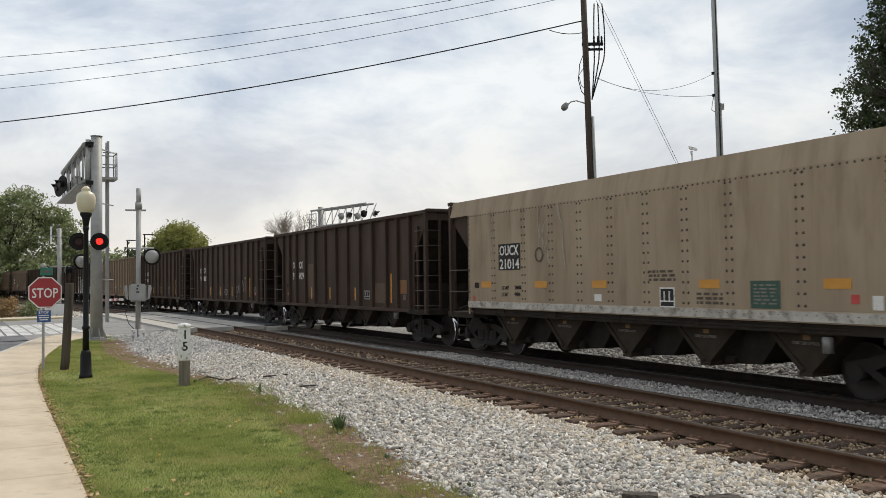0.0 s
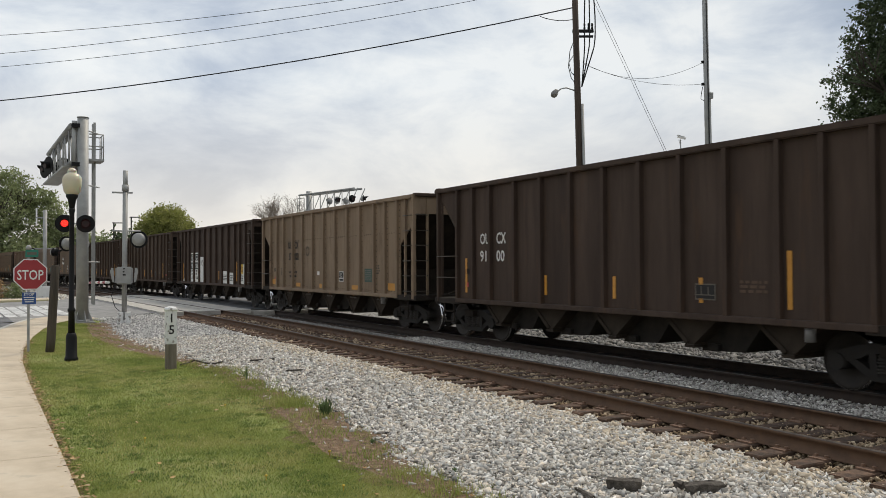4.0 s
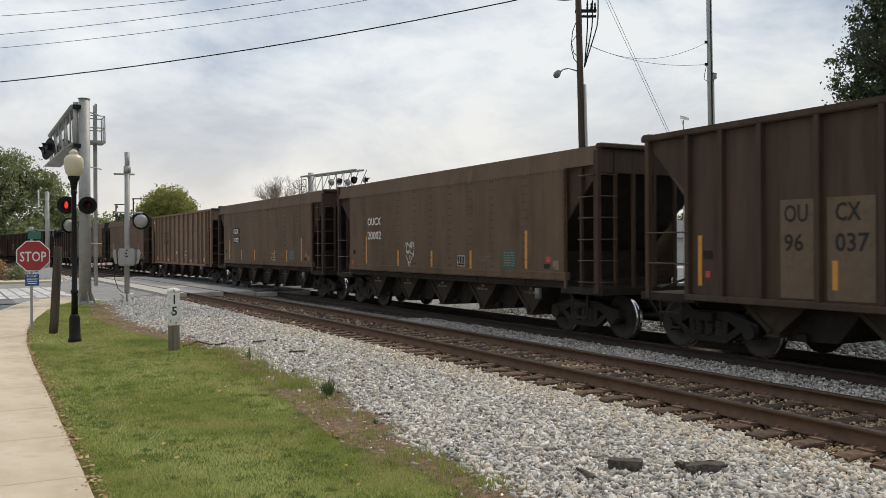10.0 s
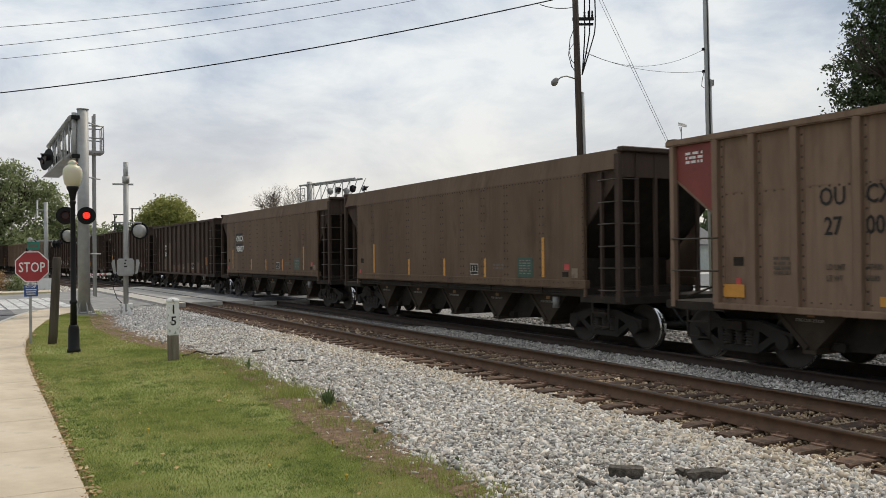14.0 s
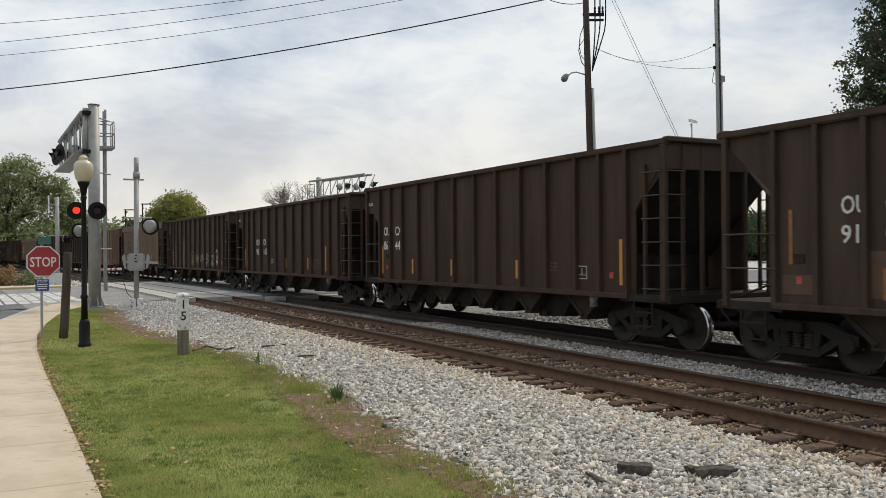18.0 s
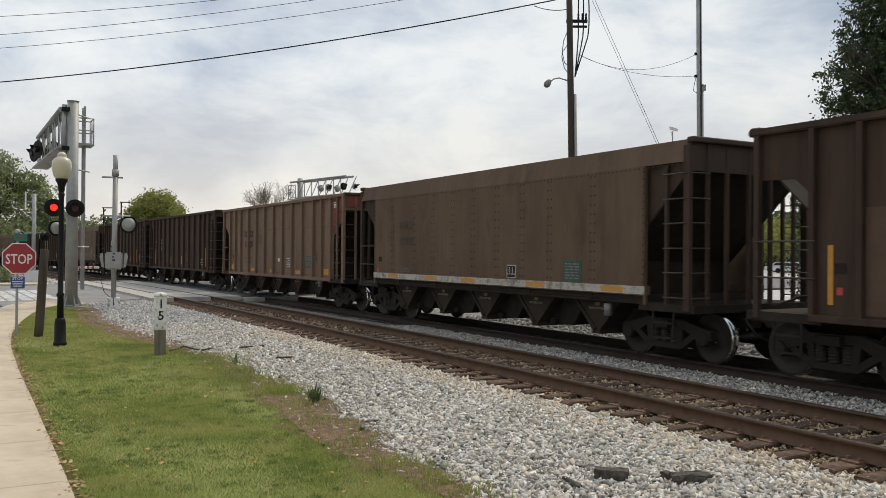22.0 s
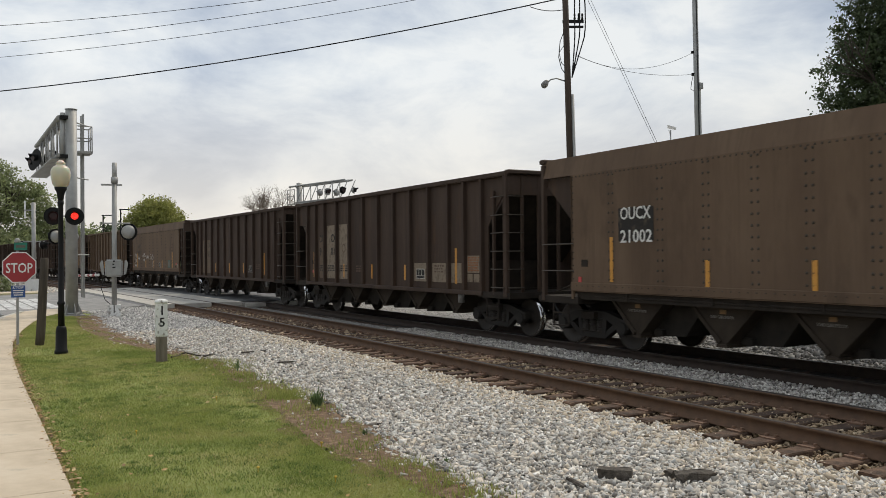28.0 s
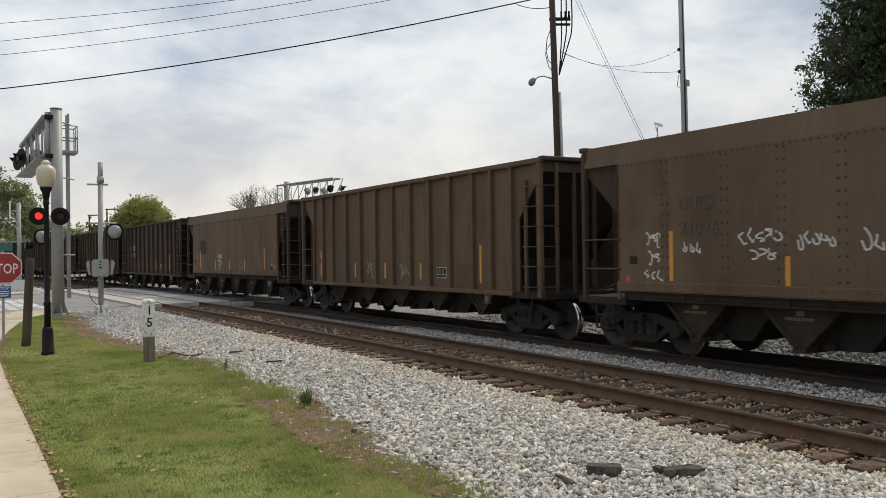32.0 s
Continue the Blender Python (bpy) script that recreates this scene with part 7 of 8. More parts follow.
def scatter_blades(name, label, s0, s1, count, height, width, material, lo=WALK_EDGE, hi=LAWN_EDGE, spill=0.12, patch=None):
    s = rng.uniform(s0, s1, count)
    a, b = edge_at(lo, s), edge_at(hi, s)
    o = a + (b - a) * rng.uniform(0, 1, count) + rng.normal(0, spill, count) * (rng.uniform(0, 1, count) < 0.12)
    o = np.where(o < a + 0.01, a + 0.02, o)
    x, y = line_many(s, o)
    if patch is not None:
        keep = patch(s, o)
        x, y = x[keep], y[keep]
    n = len(x)
    ang, lean = rng.uniform(0, 2 * np.pi, n), rng.uniform(0, 0.9, n)
    h = height * rng.uniform(0.45, 1.25, n)
    dx, dy = np.cos(ang), np.sin(ang)
    la = rng.uniform(0, 2 * np.pi, n)
    base = np.stack([x, y, np.full(n, GROUND_Z + 0.002)], -1)
    side = np.stack([dx, dy, np.zeros(n)], -1) * (width * rng.uniform(0.6, 1.3, n))[:, None]
    tip = base + np.stack([np.cos(la) * lean * h, np.sin(la) * lean * h, h], -1)
    v = np.stack([base - side, base + side, tip], 1).reshape(-1, 3)
    return tagged(new(name, from_arrays(name, v, np.arange(3 * n).reshape(-1, 3), material)), label, "grass", kind="stuff")


def not_bare(s, o):
    f = np.sin(s * 1.1 + 2 * np.sin(o * 1.7)) + np.sin(o * 2.9 + s * 0.6)
    return rng.uniform(0, 1, len(s)) < np.clip(0.75 + 0.25 * f, 0.4, 1)


scatter_blades("lawn_grass", "short green lawn grass", 5.5, 12, 190000, 0.022, 0.0028, M_GRASS, patch=not_bare)
scatter_blades("lawn_grass", "short green lawn grass", 12, 20, 100000, 0.025, 0.0042, M_GRASS, patch=not_bare)
scatter_blades("lawn_grass", "short green lawn grass", 20, 34.5, 55000, 0.03, 0.007, M_GRASS, patch=not_bare)
scatter_blades("dry_grass", "dry straw-coloured grass in the lawn", 5.5, 30, 16000, 0.024, 0.0032, M_STRAW)
scatter_blades("dry_grass", "paler yellow-green grass in drier parts of the lawn", 9.5, 33, 52000, 0.03, 0.005, M_PALEGRASS, patch=lambda s, o: np.sin(s * 0.9 + 1.5 * np.sin(o * 2.1)) + np.sin(o * 3.3 + s * 0.5) > 0.2 - (s - 12) * 0.06)

scatter_blades("lawn_grass", "thin grass creeping over the bare soil", 5.5, 18, 15000, 0.028, 0.0035, M_GRASS, lo=[(a, b - 0.2) for a, b in LAWN_EDGE], hi=[(a, b + 0.75) for a, b in LAWN_EDGE], patch=lambda s, o: np.sin(s * 4.1 + 3 * np.sin(o * 5)) + np.sin(o * 7 + s * 2.2) > 0.55)
scatter_blades("lawn_grass", "thin grass creeping over the bare soil", 18, 34, 5000, 0.035, 0.006, M_GRASS, lo=[(a, b - 0.2) for a, b in LAWN_EDGE], hi=[(a, b + 0.5) for a, b in LAWN_EDGE], patch=lambda s, o: np.sin(s * 3.1 + 3 * np.sin(o * 5)) + np.sin(o * 7 + s * 2.2) > 0.2)
scatter_blades("dry_grass", "dead grass on the bare soil", 5.5, 33, 8000, 0.018, 0.0035, M_DRYLEAF, lo=[(a, b - 0.15) for a, b in LAWN_EDGE], hi=[(a, b + 0.45) for a, b in LAWN_EDGE])

# darker clumps of clover in the lawn
cs = rng.uniform(5.8, 19, 420)
co = edge_at(WALK_EDGE, cs) + (edge_at(LAWN_EDGE, cs) - edge_at(WALK_EDGE, cs)) * rng.uniform(0.02, 0.99, 420)
cs, co = np.repeat(cs, 60), np.repeat(co, 60)
cw = np.repeat(rng.uniform(0.03, 0.11, 420), 60)
n = len(cs)
px, py = line_many(cs + rng.normal(0, 1, n) * cw, co + rng.normal(0, 1, n) * cw)
h, la = rng.uniform(0.012, 0.032, n), rng.uniform(0, 6.28, n)
base = np.stack([px, py, np.full(n, GROUND_Z + 0.002)], -1)
side = np.stack([np.cos(la), np.sin(la), np.zeros(n)], -1) * 0.005
tip = base + np.stack([np.cos(la + 1) * h * 0.7, np.sin(la + 1) * h * 0.7, h], -1)
tagged(new("clover", from_arrays("clover", np.stack([base - side, base + side, tip], 1).reshape(-1, 3), np.arange(3 * n).reshape(-1, 3), M_CLOVER)), "darker green clover clumps in the lawn", "grass", kind="stuff")

# grass tufts creeping into the stones
for s, o, n, r in ((12.04, -4.45, 700, 0.20), (12.5, -4.42, 300, 0.22), (13.4, -4.5, 300, 0.25), (14.5, -4.42, 320, 0.28), (15.6, -4.3, 260, 0.25), (16.6, -4.3, 320, 0.3), (10.9, -4.5, 360, 0.2), (9.7, -4.75, 220, 0.2), (8.4, -4.85, 220, 0.2), (7.4, -4.85, 240, 0.16), (6.7, -4.8, 300, 0.16), (6.2, -4.75, 240, 0.15), (17.8, -4.6, 260, 0.3)):
    n = n * 2 if 11.5 < s < 17 else n
    px, py = line_many(np.full(n, s), np.full(n, o))
    px, py = px + rng.normal(0, r, n), py + rng.normal(0, r, n)
    h, la = rng.uniform(0.03, 0.10, n), rng.uniform(0, 6.28, n)
    base = np.stack([px, py, np.full(n, GROUND_Z + 0.002)], -1)
    side = np.stack([np.cos(la), np.sin(la), np.zeros(n)], -1) * 0.005
    tip = base + np.stack([np.cos(la + 1) * h * 0.4, np.sin(la + 1) * h * 0.4, h], -1)
    v = np.stack([base - side, base + side, tip], 1).reshape(-1, 3)
    tagged(new("grass_tuft", from_arrays("grass_tuft", v, np.arange(3 * n).reshape(-1, 3), M_GRASS)), "green grass tuft at the edge of the ballast", "grass", kind="stuff")


def weed(s, o, h, n):
    plant = thing("weed", "small dark green weed growing in the ballast", "weed", at_line(s, o, GROUND_Z), group="weeds")
    bm = bmesh.new()
    rnd = random.Random(int(s * 100))
    for k in range(n):
        a, l = rnd.uniform(0, 6.28), rnd.uniform(0.4, 1) * h
        d, up = Vector((math.cos(a), math.sin(a), 0)), rnd.uniform(0.25, 1.0)
        p0 = d * rnd.uniform(0, 0.30) * h + Vector((0, 0, rnd.uniform(0, 0.25) * h))
        p2 = p0 + d * l * 0.22 + Vector((0, 0, l * up * 0.85))
        p1 = (p0 + p2) / 2 + Vector((0, 0, 0.15 * l))
        sd = d.cross(Vector((0, 0, 1))) * 0.008
        bm.faces.new([bm.verts.new(p) for p in (p0, p1 - sd, p2, p1 + sd)])
    part("leaves", bm, M_WEED, plant)
    bm = bmesh.new()
    rod(bm, (0, 0, 0), (0.01, 0, h * 0.8), 0.006, 0.003, seg=5)
    part("stem", bm, M_WEED, plant)


for s, o, h, n in ((10.91, -4.37, 0.29, 190), (15.09, -4.27, 0.30, 18), (8.95, -4.55, 0.09, 26), (12.9, -3.6, 0.10, 6), (7.3, -4.4, 0.08, 14)):
    weed(s, o, h, n)

# fallen leaves
n = 1300
s = rng.uniform(6, 26, n)
o = np.where(rng.uniform(0, 1, n) < 0.84, edge_at(WALK_EDGE, s) + rng.normal(0.035, 0.05, n), rng.uniform(-7.6, -4.3, n))
x, y = line_many(s, o)
a, r = rng.uniform(0, 6.28, n), rng.uniform(0.012, 0.036, n)
c = np.stack([x, y, np.full(n, GROUND_Z + 0.03)], -1)
u = np.stack([np.cos(a), np.sin(a), rng.uniform(-0.3, 0.3, n)], -1) * r[:, None]
w = np.stack([-np.sin(a), np.cos(a), rng.uniform(-0.4, 0.4, n)], -1) * (r * 0.7)[:, None]
tagged(new("fallen_leaves", from_arrays("fallen_leaves", np.stack([c - u, c + w, c + u, c - w], 1).reshape(-1, 3), np.arange(4 * n).reshape(-1, 4), M_DRYLEAF)), "dry yellow and brown fallen leaves", "leaves", kind="stuff")
out = [(q, float(edge_at(WALK_EDGE, q)) - 0.01) for q in np.linspace(4, 33, 60)] + [(q, float(edge_at(WALK_EDGE, q)) + 0.05 + 0.025 * math.sin(q * 5.3) + 0.02 * math.sin(q * 13)) for q in np.linspace(33, 4, 90)]
sheet("soil_edge", out, GROUND_Z + 0.007, M_DIRT, "dark soil line where the lawn meets the sidewalk")

for k, (s, o) in enumerate(((7.9, -6.1), (8.6, -5.2), (10.3, -6.8), (7.2, -5.6), (12.2, -5.4))):
    bm = bmesh.new()
    lathe(bm, [(0.004, 0.0), (0.004, 0.05), (0.016, 0.055), (0.014, 0.065), (0.004, 0.07)], 8)
    solid("dandelion", bm, M_YELLOWSIGN, "small yellow flower in the lawn", "flower", group="lawn flowers", m=at_line(s, o, GROUND_Z))

# debris on the stones
for (x, y, tn, ln, wd, ht, rag, lab) in ((1.66, 7.63, -16, 0.15, 0.065, 0.055, 0.008, "broken dark stub of an old tie"), (2.34, 7.50, 19, 0.17, 0.06, 0.045, 0.016, "splintered grey piece of an old tie"), (2.15, 7.62, 50, 0.05, 0.035, 0.03, 0.010, "small rusty splinter of an old tie"), (1.26, 7.38, -72, 0.16, 0.014, 0.012, 0.004, "thin pale splinter of an old tie")):
    bm = bmesh.new()
    bmesh.ops.create_cube(bm, size=2)
    bmesh.ops.subdivide_edges(bm, edges=bm.edges[:], cuts=3)
    rnd = random.Random(int(x * 100))
    for v in bm.verts:
        v.co = Vector((v.co.x * ln, v.co.y * wd, v.co.z * ht)) + Vector((rnd.uniform(-1, 1), rnd.uniform(-1, 1), rnd.uniform(-1, 1))) * rag
    solid("tie_fragment", bm, M_DEBRIS, lab, "wood debris", group="tie fragments", m=spot(x, y, GROUND_Z + 0.05, tn))
for pts, lab in (([(17.81, -4.86), (18.1, -4.66), (18.3, -4.46), (17.8, -4.34), (17.52, -4.24), (17.72, -4.08), (18.03, -3.92), (18.11, -3.73)], "thin crooked dead branch on the stones"), ([(17.6, -4.14), (18.0, -3.98), (18.6, -3.73)], "forked tip of a dead branch"), ([(17.6, -3.48), (17.7, -3.25), (18.02, -3.05), (17.7, -2.93)], "short dead branch on the stones"), ([(15.63, -3.36), (15.59, -3.13), (15.85, -2.85), (15.91, -2.67)], "short dead twig on the stones")):
    bm = bmesh.new()
    pipe(bm, [line(s, o, -0.165 + 0.02 * math.sin(s * 9)) for s, o in pts], 0.017)
    solid("dead_branch", bm, M_DEBRIS, lab, "branch")


# ---- trees ----
def leaves_mesh(name, blobs, count, size, material, seed, clump=26):
    """A crown of many small leaves gathered in clumps inside rounded masses."""
    r = np.random.default_rng(seed)
    vol = np.array([b[3] * b[4] * b[5] for b in blobs]) ** 0.67
    nc = count // clump
    which = r.choice(len(blobs), nc, p=vol / vol.sum())
    B = np.array(blobs)[which]
    d = r.normal(size=(nc, 3))
    d /= np.linalg.norm(d, axis=1, keepdims=True)
    rad = r.uniform(0.2, 1.05, nc) ** 0.55
    cen = B[:, :3] + d * B[:, 3:6] * rad[:, None]
    cs = size * r.uniform(1.1, 2.8, nc)
    c = np.repeat(cen, clump, 0) + r.normal(size=(nc * clump, 3)) * np.repeat(cs, clump)[:, None] * (1, 1, 0.7)
    n = len(c)
    u = r.normal(size=(n, 3))
    u /= np.linalg.norm(u, axis=1, keepdims=True)
    t = r.normal(size=(n, 3))
    w = np.cross(u, t)
    w /= np.linalg.norm(w, axis=1, keepdims=True)
    sz = (size * r.uniform(0.55, 1.2, n))[:, None]
    v = np.stack([c - u * sz, c + w * sz * 0.55, c + u * sz, c - w * sz * 0.55], 1).reshape(-1, 3)
    return from_arrays(name, v, np.arange(4 * n).reshape(-1, 4), material)


def branch(bm, p, d, length, r, depth, rnd, spread=0.6):
    q = p + d * length
    rod(bm, p, q, r, r * 0.68, seg=6 if depth > 1 else 4, cap=False)
    if depth:
        for k in range(3 if depth > 2 else 2 + (rnd.random() < 0.4)):
            e = (d + Vector((rnd.uniform(-1, 1), rnd.uniform(-1, 1), rnd.uniform(-0.4, 0.7))) * spread).normalized()
            branch(bm, q if k else p + d * length * rnd.uniform(0.6, 0.95), e, length * rnd.uniform(0.6, 0.82), r * 0.62, depth - 1, rnd, spread)


def tree(x, y, trunk_h, trunk_r, blobs, count, size, material, label, seed, bare=False, depth=4, limb=0.32, group=""):
    t = thing("tree", label, "tree", spot(x, y, -0.4), group=group)
    rnd = random.Random(seed)
    bm = bmesh.new()
    lathe(bm, [(trunk_r * 1.35, 0), (trunk_r, 0.5), (trunk_r * 0.85, trunk_h)], 10)
    part("trunk", bm, M_BARK, t)
    bm = bmesh.new()
    for k in range(4):
        a = k * 1.57 + rnd.uniform(-0.4, 0.4)
        branch(bm, Vector((0, 0, trunk_h * 0.95)), Vector((math.cos(a) * 0.55, math.sin(a) * 0.55, 0.8)).normalized(), trunk_h * limb * 2.2, trunk_r * 0.55, depth, rnd, 0.75 if bare else 0.6)
    part("branchwork", bm, M_TWIG if bare else M_BARK, t)
    if not bare:
        part("crown", leaves_mesh("crown", [(bx - x, by - y, bz + 0.4, a, b, c) for bx, by, bz, a, b, c in blobs], count, size, material, seed), None, t)
    return t


tree(16.6, 25.4, 3.6, 0.26, [(16.6, 25.3, 10.8, 3.5, 3.3, 4.8), (14.7, 26.2, 7.35, 2.5, 2.3, 1.5), (18.3, 24.2, 7.5, 3.4, 3.4, 2.6), (14.7, 26.3, 9.0, 1.7, 1.9, 1.7), (16.0, 25.5, 8.0, 2.7, 2.6, 2.2), (15.6, 25.8, 12.0, 2.6, 2.4, 2.6), (13.9, 27.2, 4.2, 2.1, 2.1, 2.4), (13.9, 27.2, 1.7, 2.1, 2.1, 2.1), (17.5, 25.0, 4.2, 2.4, 2.4, 2.4), (14.6, 26.5, 6.0, 2.1, 2.0, 1.6)], 265000, 0.064, M_LEAF, "dark green broadleaf tree beyond the tracks", 3)
tree(-72.7, 139.9, 5.6, 0.6, [(-72.7, 139.9, 10.8, 7.0, 7.0, 6.2), (-66.2, 142.2, 9.6, 4.4, 4.8, 4.6), (-77.5, 137.5, 9.6, 6.2, 6.0, 6.0), (-63.0, 143.4, 7.0, 3.2, 3.4, 3.4), (-71.0, 140.0, 15.4, 3.6, 3.6, 2.8), (-75.5, 139.0, 14.0, 3.2, 3.2, 2.6), (-66.5, 142.0, 13.4, 2.4, 2.6, 1.9)], 30000, 0.25, M_LEAF_OLIVE, "tall loose olive-green tree behind the train", 5)
tree(-86.0, 132.5, 5.6, 0.6, [(-86.0, 132.5, 10.6, 8.0, 8.0, 7.2), (-81.0, 137.5, 7.0, 5.4, 5.4, 4.8)], 18000, 0.25, M_LEAF_OLIVE, "tall loose olive-green tree behind the train", 6)
tree(-29.0, 90.5, 2.2, 0.3, [(-29.0, 90.5, 5.0, 3.05, 3.05, 3.3)], 36000, 0.125, M_LEAF_YELLOW, "round yellow-green tree with a dense crown", 8)
tree(-15.25, 83.5, 4.1, 0.15, [], 0, 0.1, None, "bare leafless tree with spreading twigs", 11, bare=True, depth=6, limb=0.20)
for k, (x, y, z, r) in enumerate(((-61, 147, 3.4, 5.0), (-54, 152, 4.2, 5.0), (-74, 134, 4.0, 5.5), (-70, 150, 3.2, 5.0), (-36, 150, 3.0, 4.4), (-30, 152, 2.8, 4.6), (-66, 136, 3.0, 4.0), (-84, 126, 4.0, 5.0), (-92, 122, 5.0, 6.0))):
    tree(x, y, 1.2, 0.2, [(x, y, z, r * 1.15, r * 1.15, r * 0.85)], 5200, 0.36, M_LEAF if k % 2 else M_LEAF_OLIVE, "dark green tree at the far end of the street", 20 + k, depth=2, group="far trees")
# beyond the train: pale lot, trees, a small house
sheet("parking_lot", [(-30, 17), (140, 17), (140, 90), (60, 138), (-30, 138)], -0.30, M_LOT, "pale grey paved lot beyond the tracks", 0.1)
for k, (s, o, z, r, yellow) in enumerate(((-8, 52, 4.0, 3.6, 0), (-1, 58, 4.6, 4.2, 0), (6, 50, 3.8, 3.2, 1), (12, 60, 5.0, 4.4, 0), (86, 110, 4.6, 4.4, 1), (93, 112, 4.4, 4.4, 0), (80, 118, 5.2, 4.8, 0), (74, 122, 5.4, 4.8, 0), (100, 104, 3.8, 4.0, 0))):
    p = line(s, o)
    tree(p.x, p.y, 1.4, 0.2, [(p.x, p.y, z, r, r, r * 0.85)], 5200, 0.22, M_LEAF_YELLOW if yellow else M_LEAF, "leafy tree behind the paved lot", 60 + k, depth=2, group="trees behind the lot")
for k, (s, o, r) in enumerate(((9.0, 15.0, 0.55), (12.5, 15.4, 0.6), (6.0, 15.2, 0.5), (16, 15.6, 0.6), (3.0, 15.0, 0.5))):
    p = line(s, o)
    b = thing("shrub", "low sprawling shrub beside the lot", "bush", spot(p.x, p.y, -0.35), group="shrubs by the lot")
    part("foliage", leaves_mesh("foliage", [(0, 0, r * 0.6, r * 1.3, r * 1.3, r * 0.7)], 900, 0.05, M_LEAF, 80 + k), None, b)


for k, (x, y, r) in enumerate(((-28.6, 54.6, 0.75), (-27.6, 55.2, 0.6), (-29.4, 56.0, 0.8), (-31.2, 54.6, 0.9))):
    b = thing("shrub", "brown-green weedy shrub beside the cabinet", "bush", spot(x, y, -0.3), group="shrubs by the cabinet")
    part("foliage", leaves_mesh("foliage", [(0, 0, r * 0.7, r * 1.1, r * 1.1, r)], 1600, 0.07, M_LEAF_OLIVE if k % 2 else M_DRYLEAF, 180 + k), None, b)


def house(s, o):
    p = line(s, o)
    h = thing("house", "small grey-green house with a white gabled porch", "house", pose(p.x, p.y, -0.4, 0, 0, heading(s) + 90))
    bm = bmesh.new()
    box(bm, -4, 4, -3.2, 3.2, 0, 3.0)
    part("wall", bm, M_SIDING, h)
    bm = bmesh.new()
    prism(bm, [(-3.7, 2.95), (0, 4.9), (3.7, 2.95), (3.7, 3.1), (0, 5.05), (-3.7, 3.1)], -4.3, 4.3, axis="x")
    part("roof", bm, M_SHINGLE, h)
    bm = bmesh.new()
    prism(bm, [(-1.9, 2.6), (1.9, 2.6), (0, 3.7)], -5.2, -3.2)
    part("porch_gable", bm, M_SIGNWHITE, h)
    for u in (-1.7, 1.7):
        bm = bmesh.new()
        box(bm, u - 0.09, u + 0.09, -5.1, -4.92, 0, 2.6)
        part("porch_post", bm, M_SIGNWHITE, h)
    bm = bmesh.new()
    box(bm, -0.5, 0.5, -3.24, -3.19, 0.1, 2.2)
    part("door", bm, M_SHINGLE, h)
    for u in (-2.7, 2.7):
        bm = bmesh.new()
        box(bm, u - 0.6, u + 0.6, -3.26, -3.2, 1.0, 2.3)
        w = part("window", bm, M_SIGNWHITE, h)
        for du in (-0.27, 0.27):
            bm = bmesh.new()
            box(bm, u + du - 0.24, u + du + 0.24, -3.272, -3.262, 1.08, 2.22)
            part("pane", bm, M_PANE, w)


n = 36000
s = rng.uniform(30, 150, n)
o = rng.normal(0, 4.0, n) + 126 - (s - 95) * 0.6
x, y = line_many(s, o)
h = rng.uniform(0, 1, n) ** 0.8 * (7.6 + 1.3 * np.sin(s * 0.21) + 1.3 * np.sin(s * 0.6 + 2) + 0.8 * np.sin(s * 1.7)) - 0.4
c = np.stack([x, y, h], -1)
u, w = rng.normal(size=(n, 3)) * 0.5, rng.normal(size=(n, 3)) * 0.36
tagged(new("far_woods", from_arrays("far_woods", np.stack([c - u, c + w, c + u, c - w], 1).reshape(-1, 3), np.arange(4 * n).reshape(-1, 4), M_LEAF)), "dark green thicket behind the paved lot", "woods", kind="stuff")
house(67.0, 61.0)
for s, o in ((71.5, 89.0), (67.0, 84.0)):
    p = line(s, o)
    c = thing("parked_car", "pale parked car on the lot", "car", pose(p.x, p.y, -0.24, 0, 0, heading(s) + 15), group="parked cars")
    bm = bmesh.new()
    prism(bm, [(-2.1, 0.3), (2.1, 0.3), (2.15, 0.75), (1.2, 0.88), (0.6, 1.38), (-1.2, 1.40), (-1.75, 0.92), (-2.15, 0.85)], -0.85, 0.85)
    bmesh.ops.bevel(bm, geom=bm.edges[:], offset=0.07, segments=2, affect="EDGES")
    part("body", bm, M_CARPAINT, c)
    for u in (-0.87, 0.87):
        bm = bmesh.new()
        prism(bm, [(0.95, 0.9), (0.5, 1.30), (-1.1, 1.31), (-1.5, 0.95)], u - 0.01, u + 0.01)
        part("window", bm, M_PANE, c)
        for v in (-1.35, 1.35):
            bm = bmesh.new()
            rod(bm, (v, u - 0.09, 0.32), (v, u + 0.09, 0.32), 0.32, seg=16)
            part("wheel", bm, M_BLACK, c)

# ---- walk, kerbs and paint ----
s = 2.5 - 1.87 * 18
k = 0
while s < 35.0:
    ln = 1.87
    a, b = s + 0.005, min(s + ln, 35.6) - 0.005
    bm = bmesh.new()
    pts = [(q, float(edge_at(WALK_EDGE, q))) for q in np.linspace(a, b, 4)] + [(q, float(edge_at(OUTER, q)) + 0.16) for q in np.linspace(b, a, 4)]
    mid = line((a + b) / 2, -8.0)
    top = [bm.verts.new(line(q, o, GROUND_Z + 0.030) - Vector((mid.x, mid.y, 0))) for q, o in pts]
    f = bm.faces.new(top)
    r = bmesh.ops.extrude_face_region(bm, geom=[f])
    bmesh.ops.translate(bm, vec=(0, 0, -0.025), verts=[v for v in r["geom"] if isinstance(v, bmesh.types.BMVert)])
    part("slab", bm, M_CONC, walk_slab, m=Matrix.Translation((mid.x, mid.y, 0)))
    s += ln
    k += 1
bm = bmesh.new()
pts = [(q, float(edge_at(OUTER, q))) for q in np.linspace(-30, 37.0, 80)]
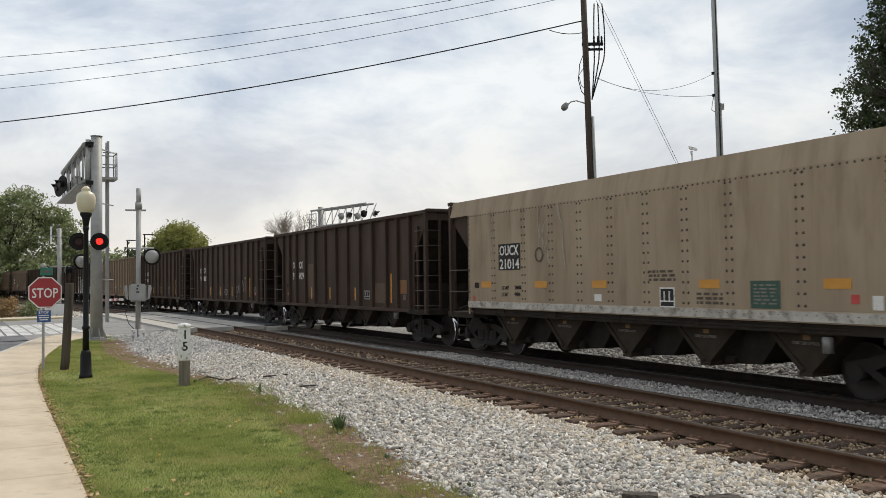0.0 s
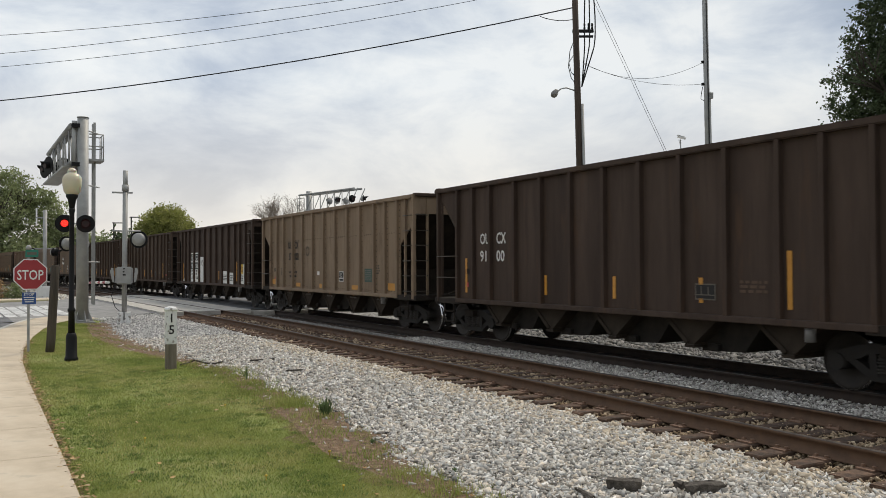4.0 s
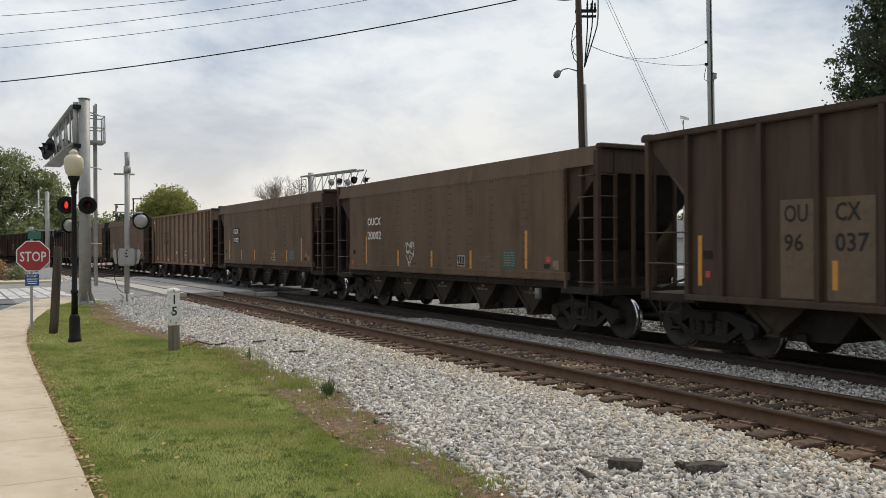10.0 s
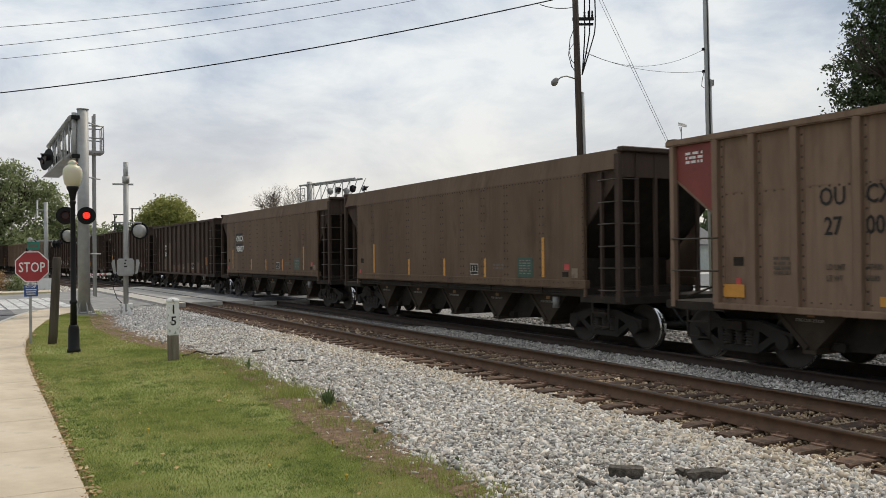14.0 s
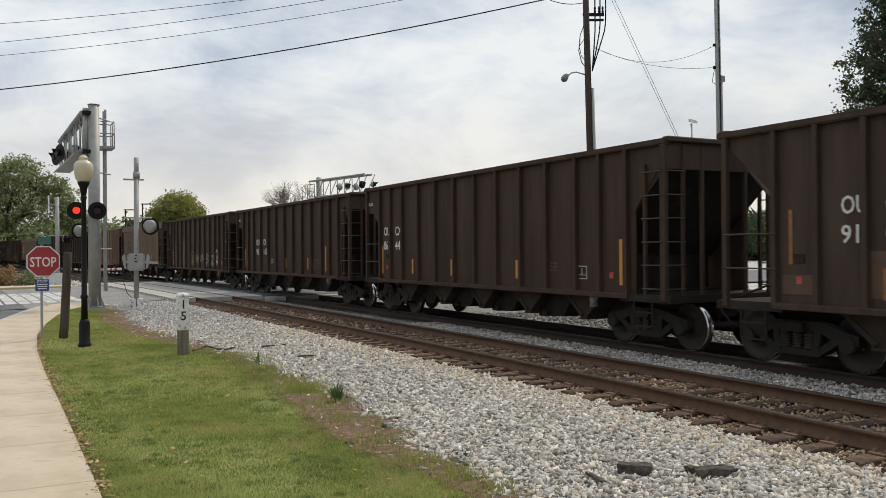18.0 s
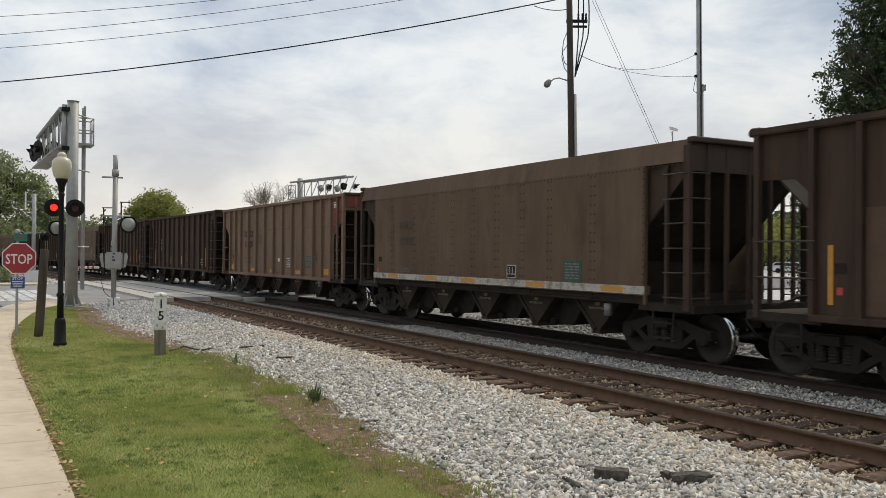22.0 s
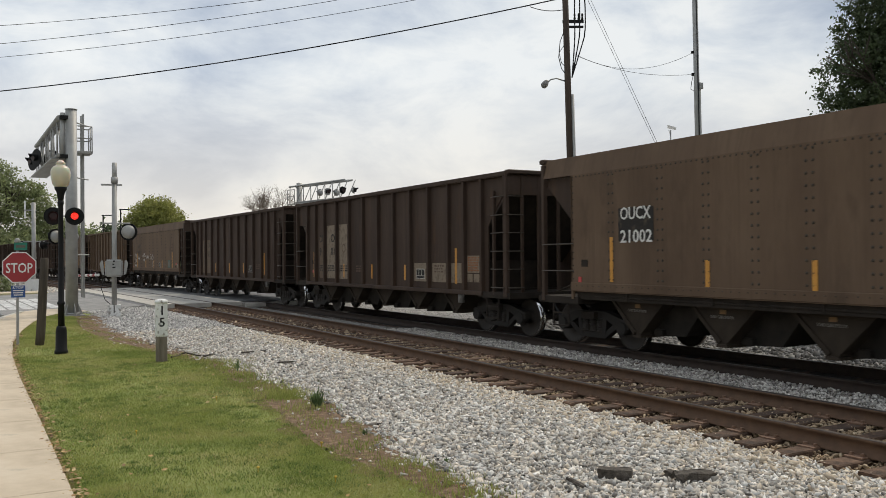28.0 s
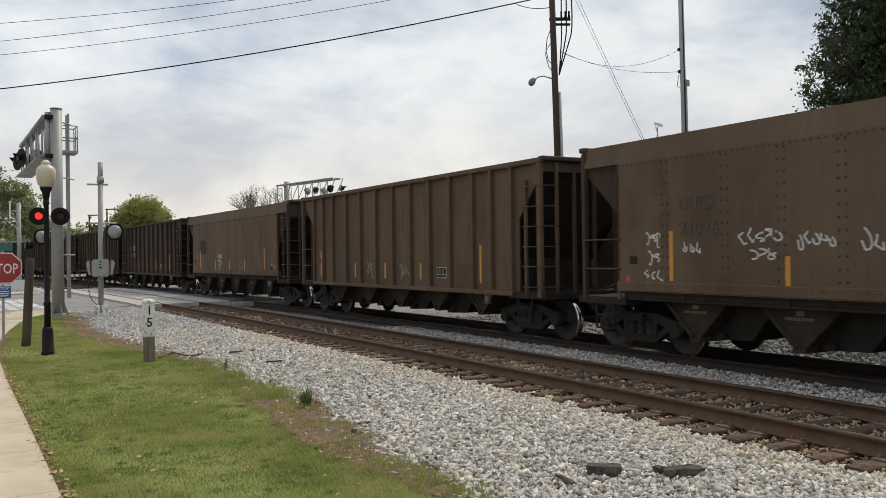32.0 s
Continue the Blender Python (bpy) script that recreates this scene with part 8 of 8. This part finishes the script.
for (s0, o0), (s1, o1) in zip(pts[:-1], pts[1:]):
    vs = [line(s0, o0 + 0.15), line(s1, o1 + 0.15), line(s1, o1), line(s0, o0)]
    top = [bm.verts.new((v.x, v.y, GROUND_Z + 0.034)) for v in vs]
    low = [bm.verts.new((v.x, v.y, -0.40)) for v in vs]
    bm.faces.new(top)
    bm.faces.new((top[2], top[3], low[3], low[2]))
    bm.faces.new((top[0], top[1], low[1], low[0]))
solid("kerb", bm, M_KERB, "pale concrete kerb along the sidewalk", kind="structure")
for k in range(8):
    o = -8.6 + 0.52 * k
    bm = bmesh.new()
    for q in range(10):
        s0 = 39.8 + q * 1.0
        vs = [line(s0, o), line(s0 + 1.0, o), line(s0 + 1.0, o + 0.42), line(s0, o + 0.42)]
        zz = [float(np.interp(oo, [-9, -4.0], [-0.28, -0.215])) + 0.006 for oo in (o, o, o + 0.42, o + 0.42)]
        bm.faces.new([bm.verts.new((v.x, v.y, z)) for v, z in zip(vs, zz)])
    tagged(part("crosswalk_bar", bm, M_ROADPAINT, None), "worn white crosswalk bar on the asphalt", kind="structure", group="crosswalk bars")
sheet("far_kerb", [(56.0, -40), (56.0, -3.2), (56.5, -3.2), (56.5, -40)], -0.12, M_KERBYELLOW, "faded yellow kerb across the street", 0.3)
sheet("far_walk", [(56.5, -40), (56.5, -3.4), (58.6, -3.6), (58.6, -40)], -0.12, M_CONC, "tan concrete walk across the street", 0.3)
scatter_stones("ballast_stones", "pale ballast stones across the street", 58, 72, -6.5, -1.3, 5000, 0.11, -0.25, M_STONE)


# ---- what moves ----
def motions():
    for i, car in cars.items():
        walk(car, [(0.5 * j, car_pose(i, 0.5 * j)) for j in range(65)])
    sets = [o for car in cars.values() for o in car.children_recursive if o.name.startswith("wheelset")]
    walk(sets[0], [(j / 30, pose(0, 0, 0, 0, math.degrees(run(j / 30) / WHEEL_R) % 360, 0)) for j in range(961)])
    for w in sets[1:]:      # all wheels turn alike
        w.rotation_mode = "QUATERNION"
        data = w.animation_data_create()
        data.action = sets[0].animation_data.action
        data.action_slot = sets[0].animation_data.action_slot
    # the red lamps flash in turn: each lens swings its bright face out and back
    for key, first in (("left", 180.0), ("right", 0.0)):
        rows, angle, t = [(0.0, first)], first, 6.2 - 6 * 1.0805 + 0.54025
        while t < 31.8:
            f = round(t * 30)
            for k in range(4):
                rows.append(((f - 1 + k) / 30, angle + 60 * k))
            angle += 180
            t += 0.54025
        rows.append((32.0, angle))
        walk(lenses[key], [(t, pose(0, 0, 0, 0, 0, a % 360)) for t, a in rows])


motions()
